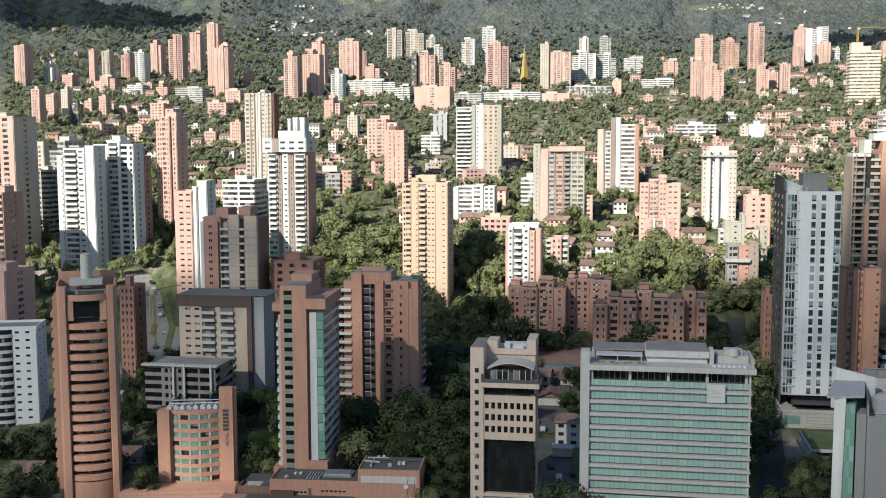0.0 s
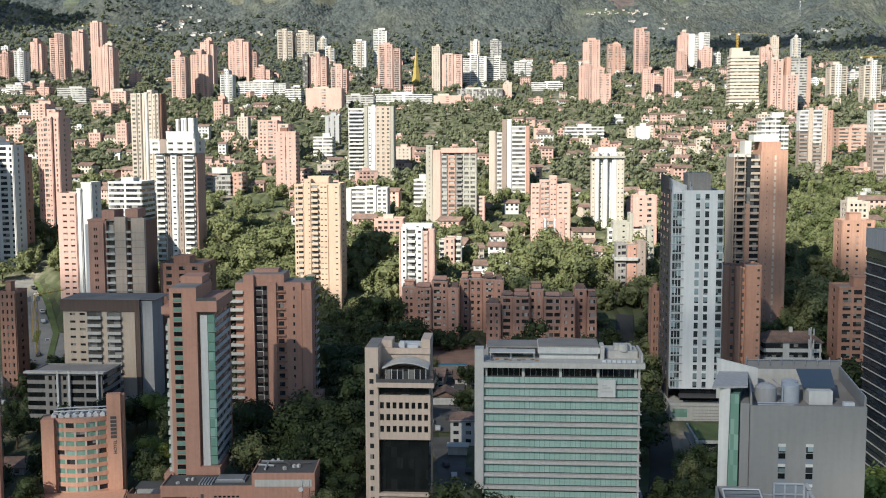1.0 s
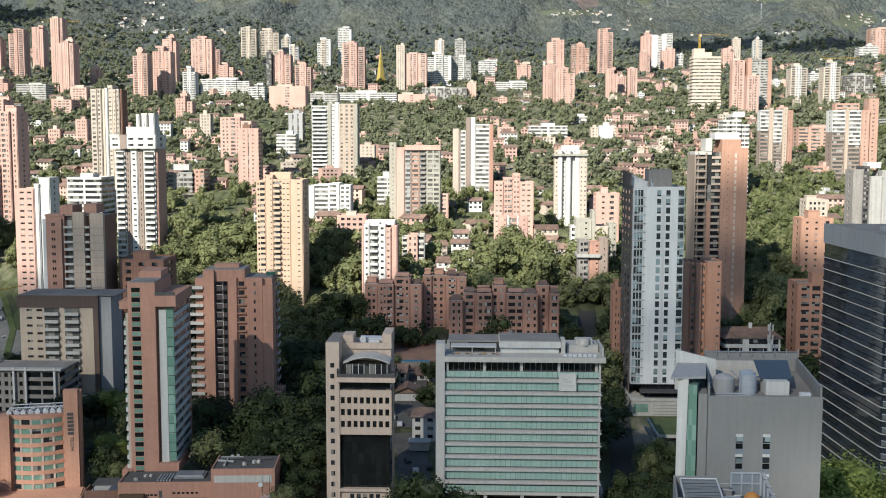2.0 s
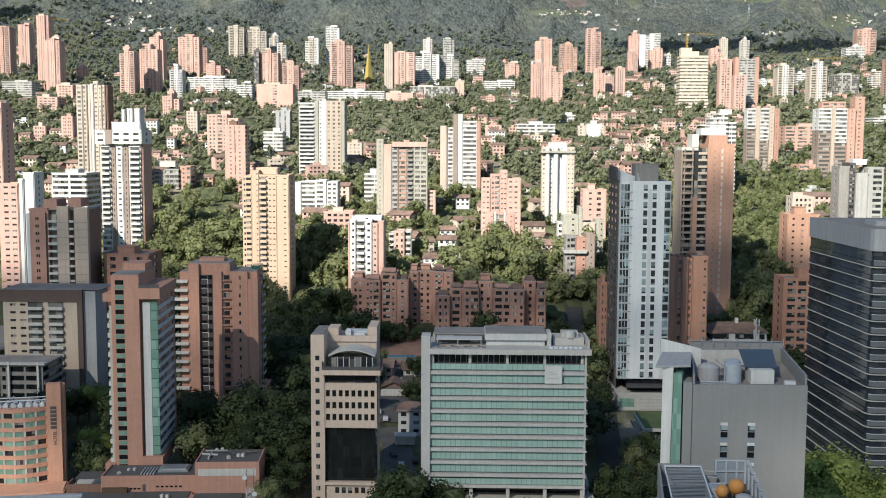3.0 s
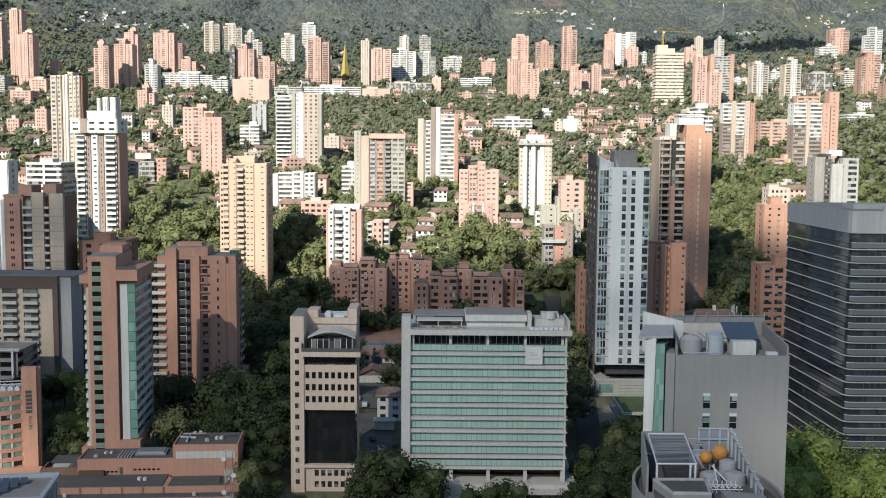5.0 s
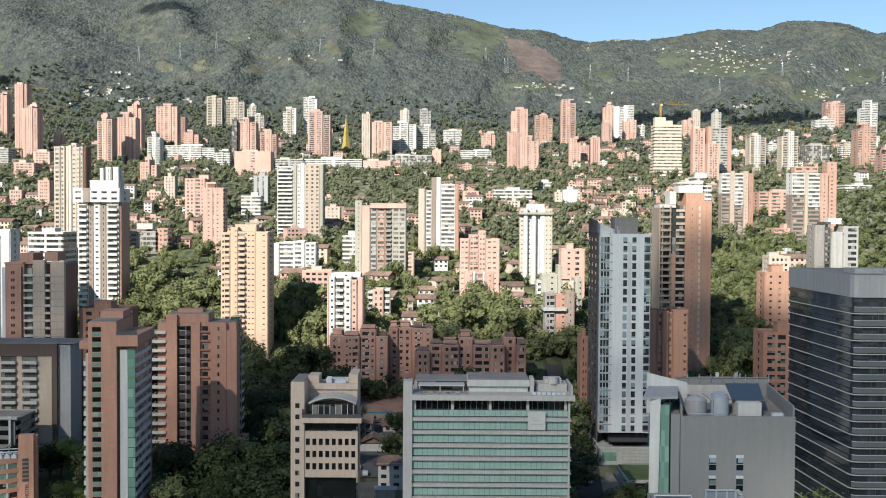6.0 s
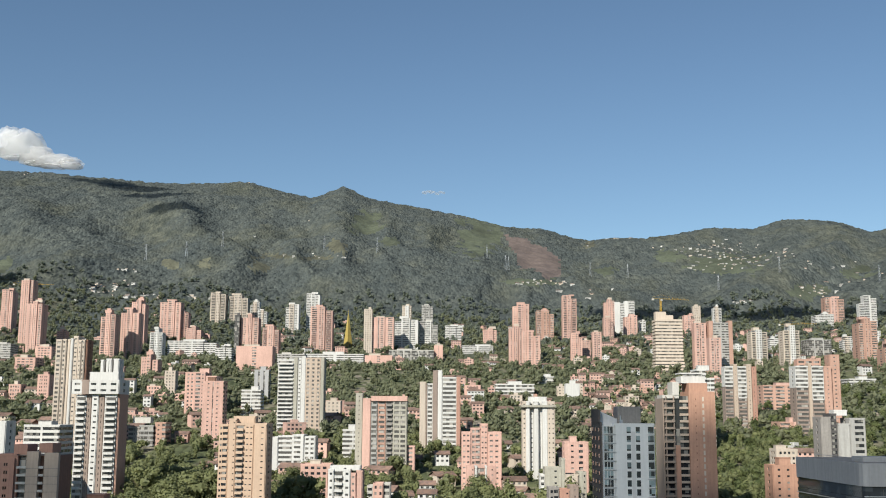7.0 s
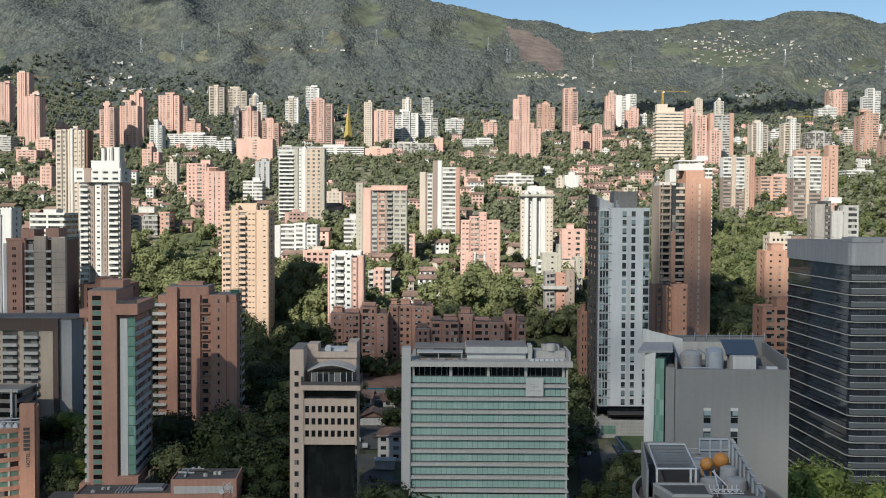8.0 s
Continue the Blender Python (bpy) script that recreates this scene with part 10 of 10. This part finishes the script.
def street_mast():
    b = thing("telecom_mast", 108, 392, 16, 0, "slim white telecom mast with panel antennas", "mast")
    part("pole", Solid().tube((0, 0, -3), (0, 0, 26), 0.35, 0.25, 10), "white", b)
    for k in range(6):
        a = k * math.tau / 3
        part("antenna", Solid().box(-0.2, 0.2, -0.12, 0.12, 0, 2.4), "white", b, m=pose(1.0 * math.cos(a), 1.0 * math.sin(a), 19 + (k // 3) * 4))
    part("bracket", Solid().tube((-1.0, 0, 20.5), (1.0, 0, 20.5), 0.08).tube((-1.0, 0, 24.5), (1.0, 0, 24.5), 0.08), "metal", b)


street_mast()
for k, (x, y, a) in enumerate(((-10, 585, 8), (-7, 536, -12), (-22, 548, 14), (33, 560, -8), (-18, 402, 6), (-33, 396, -4), (-21, 384, 92), (-178, 262, 12), (-192, 276, -8), (-168, 250, 20), (-186, 300, 10), (-150, 262, 16), (-200, 296, 5), (-160, 318, 4))):
    copy_thing(HOUSES[(0, 3, 1, 3, 3, 1, 3, 1, 3, 0, 3, 1, 0, 3)[k]], pose(x, y, ground_z(x, y), 0, 0, a))
FOOT = np.concatenate((FOOT, np.array([(x - 7, x + 7, y - 3, y + 11) for x, y in ((-10, 585), (-7, 536), (-22, 548), (33, 560), (-178, 262), (-192, 276), (-168, 250), (-186, 300), (-150, 262), (-200, 296), (-160, 318))] + [(38, 45, 225, 300), (-36, -12, 300, 438), (43, 53, 327, 480), (-24, -12, 285, 345), (-133, -110, 260, 395), (-245, -190, 396, 510), (-40, -16, 415, 432), (90, 117, 396, 416), (46, 82, 318, 374), (44, 60, 290, 330)])))


def flared_tower():
    """Striped office tower that widens to its foot."""
    b = thing("office_tower", 253, 1222, 138, 0, "cream office tower striped by floor bands and flaring at its foot", "building")
    n, fh = 18, 3.72
    for i in range(n):
        z = i * fh
        q = 1 + 0.2 * max(0.0, 1 - i / 7) ** 1.6
        w, d = 15.6 * q, 10 * q
        part("floor_band", Solid().box(-w, w, -d, d, z + 1.35, z + fh), "beige", b)
        part("window_band", Solid().box(-w + 0.7, w - 0.7, -d + 0.7, d - 0.7, z, z + 1.35), "glassfar", b)
    part("foot", Solid().box(-19, 19, -12.4, 12.4, -12, -0.004), "beige", b)
    part("roof_house", Solid().box(-14, -2, -6, 6, n * fh, n * fh + 9).box(-2, 6, -6, 6, n * fh, n * fh + 5), "beige", b)


flared_tower()

# ---- trees ----
def bough(s, c, rx, ry, rz, rng, coarse=False):
    """The dense heart of a leaf clump: a crumpled twenty-sided lump, or eight-sided far off, inside the leaves."""
    if coarse:
        k = len(s.v)
        for a, b, e in ((1, 0, 0), (0, 1, 0), (-1, 0, 0), (0, -1, 0), (0, 0, 1), (0, 0, -1)):
            q = rng.uniform(0.9, 1.25)
            s.v.append((c[0] + a * q * rx, c[1] + b * q * ry, c[2] + e * q * rz))
        for i in range(4):
            s.f += [(k + i, k + (i + 1) % 4, k + 4), (k + (i + 1) % 4, k + i, k + 5)]
        return
    k, g = len(s.v), (1 + 5 ** 0.5) / 2
    for a, b, e in ((-1, g, 0), (1, g, 0), (-1, -g, 0), (1, -g, 0), (0, -1, g), (0, 1, g), (0, -1, -g), (0, 1, -g), (g, 0, -1), (g, 0, 1), (-g, 0, -1), (-g, 0, 1)):
        q = rng.uniform(0.72, 1.12) / 1.902
        s.v.append((c[0] + a * q * rx, c[1] + b * q * ry, c[2] + e * q * rz))
    for f in ((0, 11, 5), (0, 5, 1), (0, 1, 7), (0, 7, 10), (0, 10, 11), (1, 5, 9), (5, 11, 4), (11, 10, 2), (10, 7, 6), (7, 1, 8), (3, 9, 4), (3, 4, 2), (3, 2, 6), (3, 6, 8), (3, 8, 9), (4, 9, 5), (2, 4, 11), (6, 2, 10), (8, 6, 7), (9, 8, 1)):
        s.f.append(tuple(k + i for i in f))


def crown_mesh(name, seed, m, cards, size, rx, rz, lumps=9):
    """Leaf clumps gathered round several limbs, with gaps between them."""
    rng = random.Random(seed)
    s = Solid()
    heads = []
    for i in range(lumps):
        a, q = rng.uniform(0, math.tau), rng.uniform(0.15, 0.75)
        heads.append((rx * q * math.cos(a), rx * q * math.sin(a), rz * rng.uniform(-0.45, 0.65), rng.uniform(0.32, 0.55)))
        hx, hy, hz, hr = heads[-1]
        bough(s, (hx, hy, hz), rx * hr * 0.66, rx * hr * 0.66, rz * hr * 0.66, rng)
    for i in range(cards):
        hx, hy, hz, hr = heads[i % lumps]
        v = Vector((rng.gauss(0, 1), rng.gauss(0, 1), rng.gauss(0.25, 0.9))).normalized()
        q = rng.uniform(0.75, 1.05)
        c = Vector((hx + v.x * rx * hr * q, hy + v.y * rx * hr * q, hz + v.z * rz * hr * q))
        nrm = (v + Vector((rng.gauss(0, 0.32), rng.gauss(0, 0.32), rng.gauss(0.3, 0.32)))).normalized()
        u = nrm.orthogonal().normalized()
        u = Matrix.Rotation(rng.uniform(0, math.tau), 3, nrm) @ u
        w = nrm.cross(u)
        e = size * rng.uniform(0.6, 1.3)
        s.quad(c - u * e * 0.6, c - w * e * 0.35, c + u * e * 0.6, c + w * e * 0.45 + nrm * e * 0.12)
    return s.mesh(name, m)


def trunk_mesh(seed, h, spread):
    rng = random.Random(seed)
    s = Solid().tube((0, 0, -1.5), (0, 0, h), 0.32, 0.22)
    for i in range(5):
        a = i * 1.26 + rng.uniform(0, 0.6)
        s.tube((0, 0, h * rng.uniform(0.7, 1)), (spread * math.cos(a), spread * math.sin(a), h + spread * rng.uniform(0.6, 1.1)), 0.16, 0.05, 5)
    return s.mesh("trunk", "trunk")


KINDS = []
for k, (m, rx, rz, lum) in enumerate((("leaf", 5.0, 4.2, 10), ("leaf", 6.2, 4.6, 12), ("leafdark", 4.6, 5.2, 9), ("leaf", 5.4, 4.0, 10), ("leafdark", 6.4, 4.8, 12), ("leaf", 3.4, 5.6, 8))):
    KINDS.append((crown_mesh("crown", 40 + k, m, 850, 0.68, rx, rz, lum), trunk_mesh(60 + k, 4.2, rx * 0.5), rz, m))


for k, (m, rx, rz, lum) in enumerate((("leaflight", 5.2, 4.6, 18), ("leafdark", 5.4, 4.4, 18), ("leaf", 5.0, 4.8, 16))):
    KINDS.append((crown_mesh("crown", 80 + k, m, 4200 if m == "leaflight" else 2000, 0.34 if m == "leaflight" else 0.46, rx, rz, lum), trunk_mesh(90 + k, 4.2, rx * 0.5), rz, m))


def tree(x, y, kind, size, z=None, label=""):
    crown, trunk, rz, m = KINDS[kind]
    z = ground_z(x, y) if z is None else z
    words = {"leaf": "broad green tree with a dense uneven crown", "leafdark": "broadleaf tree with leaves coloured darker for shade", "leaflight": "loose-crowned green tree, leaves coloured bright for sunlight"}[m]
    t = thing("tree", x, y, z, (x * 37 + y * 11) % 360, label or words, "tree", "trees between the buildings")
    t.scale = (size, size, size)
    part("trunk", trunk, None, t)
    part("crown", crown, None, t, m=pose(0, 0, 4.2 + rz * 0.55))
    return t


rng = random.Random(5)
count = 0
while count < 105:
    y = rng.uniform(425, 640)
    x = rng.uniform(-0.60, 0.52) * y
    if free(x, y, 3.0):
        # nearer than the cloud shadow's edge, most trees get the shade-coloured leaves
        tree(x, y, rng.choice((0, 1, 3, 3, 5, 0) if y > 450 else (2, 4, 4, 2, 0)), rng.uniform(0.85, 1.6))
        count += 1
# the tall wood below the white towers, and other groups of large trees
for cx, cy, rx, ry, n in ((-128, 500, 22, 40, 24), (-62, 520, 16, 30, 10), (-8, 500, 14, 24, 8), (132, 520, 14, 40, 12), (40, 500, 14, 20, 6)):
    k = 0
    while k < n:
        x, y = cx + rng.gauss(0, rx), cy + rng.gauss(0, ry)
        if free(x, y, 3.0):
            tree(x, y, rng.choice((0, 1, 1, 3, 5)), rng.uniform(1.4, 2.1))
            k += 1
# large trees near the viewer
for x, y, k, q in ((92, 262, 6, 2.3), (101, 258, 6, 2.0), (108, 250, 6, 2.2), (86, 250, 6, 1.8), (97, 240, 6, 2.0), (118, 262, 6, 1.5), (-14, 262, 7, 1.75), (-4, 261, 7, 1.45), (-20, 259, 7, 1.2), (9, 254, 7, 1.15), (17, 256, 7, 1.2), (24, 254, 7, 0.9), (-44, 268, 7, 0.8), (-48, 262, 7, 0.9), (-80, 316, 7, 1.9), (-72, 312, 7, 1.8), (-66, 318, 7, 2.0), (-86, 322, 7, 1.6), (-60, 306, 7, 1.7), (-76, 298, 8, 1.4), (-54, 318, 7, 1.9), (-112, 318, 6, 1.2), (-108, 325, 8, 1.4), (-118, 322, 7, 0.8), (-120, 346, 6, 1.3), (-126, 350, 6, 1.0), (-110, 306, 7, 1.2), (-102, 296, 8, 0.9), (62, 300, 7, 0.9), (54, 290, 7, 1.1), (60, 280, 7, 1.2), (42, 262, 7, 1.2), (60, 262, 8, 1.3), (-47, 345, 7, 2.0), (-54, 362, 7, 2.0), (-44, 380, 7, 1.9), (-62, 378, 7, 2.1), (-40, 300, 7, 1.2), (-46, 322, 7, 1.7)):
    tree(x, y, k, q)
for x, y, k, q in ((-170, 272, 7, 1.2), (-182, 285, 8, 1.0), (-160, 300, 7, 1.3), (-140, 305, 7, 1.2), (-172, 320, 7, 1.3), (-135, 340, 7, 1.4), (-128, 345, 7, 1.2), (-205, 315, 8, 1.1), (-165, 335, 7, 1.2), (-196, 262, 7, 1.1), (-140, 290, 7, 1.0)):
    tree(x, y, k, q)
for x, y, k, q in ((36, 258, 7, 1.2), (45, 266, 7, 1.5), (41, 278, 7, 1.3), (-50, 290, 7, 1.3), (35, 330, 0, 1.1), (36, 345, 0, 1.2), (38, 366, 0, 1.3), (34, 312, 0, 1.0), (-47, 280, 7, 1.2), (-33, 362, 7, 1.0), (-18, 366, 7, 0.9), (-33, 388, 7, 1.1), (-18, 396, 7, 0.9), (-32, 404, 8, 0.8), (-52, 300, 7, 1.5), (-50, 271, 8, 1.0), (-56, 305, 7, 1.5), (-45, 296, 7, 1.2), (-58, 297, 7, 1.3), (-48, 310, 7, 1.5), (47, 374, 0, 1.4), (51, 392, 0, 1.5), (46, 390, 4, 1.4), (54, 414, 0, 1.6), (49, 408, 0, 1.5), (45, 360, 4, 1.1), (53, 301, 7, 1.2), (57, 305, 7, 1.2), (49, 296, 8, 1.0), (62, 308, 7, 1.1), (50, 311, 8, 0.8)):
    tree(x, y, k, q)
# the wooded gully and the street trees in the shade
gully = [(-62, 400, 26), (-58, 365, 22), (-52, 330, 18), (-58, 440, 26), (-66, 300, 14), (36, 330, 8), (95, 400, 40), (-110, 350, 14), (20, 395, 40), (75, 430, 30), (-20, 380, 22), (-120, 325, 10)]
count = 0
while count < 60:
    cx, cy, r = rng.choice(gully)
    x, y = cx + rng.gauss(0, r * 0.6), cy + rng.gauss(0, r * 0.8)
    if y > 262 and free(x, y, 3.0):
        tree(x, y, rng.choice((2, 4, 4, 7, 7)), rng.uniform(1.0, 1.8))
        count += 1


def woods(name, label, n, y0, y1, x0, x1, cards, leaf, material, seed, gap, near=(), big=1.0):
    """Crowns past counting, as clumps of leaves with gaps."""
    rng = random.Random(seed)
    s = Solid()
    done = 0
    while done < n:
        y = rng.uniform(y0, y1)
        x = rng.uniform(x0, x1) * y
        if near:
            x, y = near[done % len(near)]
            x, y = x + rng.gauss(0, 5), y - rng.uniform(3.5, 7)
        elif not free(x, y, gap):
            continue
        done += 1
        z, rad, hh = ground_z(x, y, True), rng.uniform(2.8, 6.2) * big, rng.uniform(3.2, 6.8) * big
        lumps = [(rng.uniform(-0.6, 0.6) * rad, rng.uniform(-0.6, 0.6) * rad, rng.uniform(0.45, 1.3) * hh, rng.uniform(0.34, 0.6)) for i in range(5)]
        for lx, ly, lz, lr in lumps:
            bough(s, (x + lx, y + ly, z + lz), rad * lr * 0.8, rad * lr * 0.8, hh * lr * 0.8, rng, y > 760)
        for i in range(cards):
            lx, ly, lz, lr = lumps[i % 5]
            v = Vector((rng.gauss(0, 1), rng.gauss(-0.3, 1), rng.gauss(0.3, 0.8))).normalized()
            c = Vector((x + lx + v.x * rad * lr, y + ly + v.y * rad * lr, z + lz + v.z * hh * lr))
            nrm = (v + Vector((rng.gauss(0, 0.42), rng.gauss(0, 0.42), 0.25 + rng.gauss(0, 0.38)))).normalized()
            u = nrm.orthogonal().normalized()
            w = nrm.cross(u)
            e = leaf * rng.uniform(0.6, 1.35)
            s.quad(c - u * e, c - w * e * 0.7, c + u * e, c + w * e * 0.8 + nrm * e * 0.25)
    tagged(new(name, s.mesh(name, material)), label, "trees", kind="stuff")


woods("mid_slope_trees", "dense green tree crowns between the towers", 1900, 450, 760, -0.62, 0.55, 110, 0.52, "leaf", 8, 1.5)
woods("gully_trees", "crowns filling the gully, leaves darkened for its shade", 460, 345, 455, -0.5, 0.46, 180, 0.46, "leafdark", 9, 1.5)
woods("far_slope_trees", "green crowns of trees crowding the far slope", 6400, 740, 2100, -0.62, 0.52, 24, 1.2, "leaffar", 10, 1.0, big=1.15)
woods("foot_trees", "grey-green woods along the mountain foot, colour tinted for haze", 1900, 1620, 2250, -0.5, 0.46, 16, 1.7, "leafwood", 15, 1.0, big=1.35)
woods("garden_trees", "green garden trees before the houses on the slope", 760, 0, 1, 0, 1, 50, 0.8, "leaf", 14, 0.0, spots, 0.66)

woods("street_trees", "crowns along the streets, leaves darkened for their shade", 95, 255, 350, -0.76, -0.34, 320, 0.42, "leafdark", 11, 2.5)
woods("slope_trees", "dense green crowns on the slope below the towers", 420, 425, 1000, 0.235, 0.44, 130, 0.62, "leafslope", 12, 1.0)
woods("flats_trees", "green crowns behind the brick flats", 250, 452, 560, -0.34, 0.28, 170, 0.5, "leaf", 13, 1.0)

# ---- clouds above ----
def cloud(x, y, z, rx, ry, rz, seed, label, m="cloud", gap=None, bulge=()):
    bm = bmesh.new()
    bmesh.ops.create_icosphere(bm, subdivisions=6 if gap else 4 if rx > 150 or z < 1300 else 3, radius=1.0)
    off = Vector((seed * 3.1, seed * 1.7, 0))
    for v in bm.verts:
        p = v.co.copy()
        k = 1 + 0.22 * noise.noise(p * 2.2 + off) + 0.13 * noise.noise(p * 5 + off)
        push = sum(q * math.exp(-((p.x * rx - a) / w) ** 2) for a, w, q in bulge) * max(p.y, 0.0)
        v.co = Vector((p.x * rx * k, p.y * ry * k + push, max(p.z, -0.35) * rz * k))
    if gap:
        torn = [f for f in bm.faces if any(math.hypot(f.calc_center_median().x - x1, f.calc_center_median().y - y1) < r1 for x1, y1, r1 in gap)]
        bmesh.ops.delete(bm, geom=torn, context="FACES")
    me = bpy.data.meshes.new("cloud")
    bm.to_mesh(me)
    bm.free()
    me.materials.append(M[m])
    me.polygons.foreach_set("use_smooth", [True] * len(me.polygons))
    ob = new("cloud", me)
    ob.location = (x, y, z)
    return tagged(ob, label, "cloud", "clouds", kind="structure")


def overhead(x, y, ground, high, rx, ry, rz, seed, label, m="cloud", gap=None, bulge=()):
    """An unseen cloud, added so high above that its shadow falls about x, y."""
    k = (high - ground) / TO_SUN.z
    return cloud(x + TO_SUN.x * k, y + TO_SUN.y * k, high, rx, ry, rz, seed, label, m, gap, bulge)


# added unseen; gaps let sun onto trees, bulges fit the shadow's edge
overhead(-40, 72, 15, 1000, 780, 390, 90, 3, "large thin cloud out of view, placed to shade the near streets", "thincloud", ((160, 184, 20), (-74, 250, 22)), ((10, 130, 22), (215, 110, 60), (176, 32, 28), (-190, 110, -25)))
# more unseen clouds, added only to shade patches of the mountain
overhead(-1105, 2110, 335, 1900, 255, 160, 90, 5, "cumulus out of view, placed to shade the mountain foot")
overhead(440, 2150, 300, 1900, 135, 85, 60, 6, "cloud out of view, placed to shade the slope")
overhead(745, 2050, 280, 1900, 190, 42, 60, 16, "long cloud out of view, placed to shade the slope")
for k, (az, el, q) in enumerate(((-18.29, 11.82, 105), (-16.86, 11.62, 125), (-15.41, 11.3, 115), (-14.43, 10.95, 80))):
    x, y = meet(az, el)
    overhead(x, y, ground_z(x, y), 2700, q, q * 0.75, 50, 7 + k, "cloud out of view, placed to shade the ridge", "thincloud")


def cumulus(puffs, label, m="wispcloud"):
    """A cumulus of many thin puffs heaped on each other."""
    s = Solid()
    ball = bmesh.new()
    bmesh.ops.create_icosphere(ball, subdivisions=3, radius=1.0)
    for k, (x, y, z, q) in enumerate(puffs):
        n0 = len(s.v)
        off = Vector((k * 3.1, k * 1.7, 0))
        for v in ball.verts:
            p = v.co * (1 + 0.16 * noise.noise(v.co * 1.6 + off) + 0.05 * noise.noise(v.co * 4 + off))
            s.v.append((x + p.x * q * 1.25, y + p.y * q, z + p.z * q * 0.8))
        s.f += [tuple(n0 + v.index for v in f.verts) for f in ball.faces]
    ball.free()
    me = s.mesh("cloud", m)
    me.polygons.foreach_set("use_smooth", [True] * len(me.polygons))
    tagged(new("cloud", me), label, "cloud", "clouds", kind="structure")


rng = random.Random(17)
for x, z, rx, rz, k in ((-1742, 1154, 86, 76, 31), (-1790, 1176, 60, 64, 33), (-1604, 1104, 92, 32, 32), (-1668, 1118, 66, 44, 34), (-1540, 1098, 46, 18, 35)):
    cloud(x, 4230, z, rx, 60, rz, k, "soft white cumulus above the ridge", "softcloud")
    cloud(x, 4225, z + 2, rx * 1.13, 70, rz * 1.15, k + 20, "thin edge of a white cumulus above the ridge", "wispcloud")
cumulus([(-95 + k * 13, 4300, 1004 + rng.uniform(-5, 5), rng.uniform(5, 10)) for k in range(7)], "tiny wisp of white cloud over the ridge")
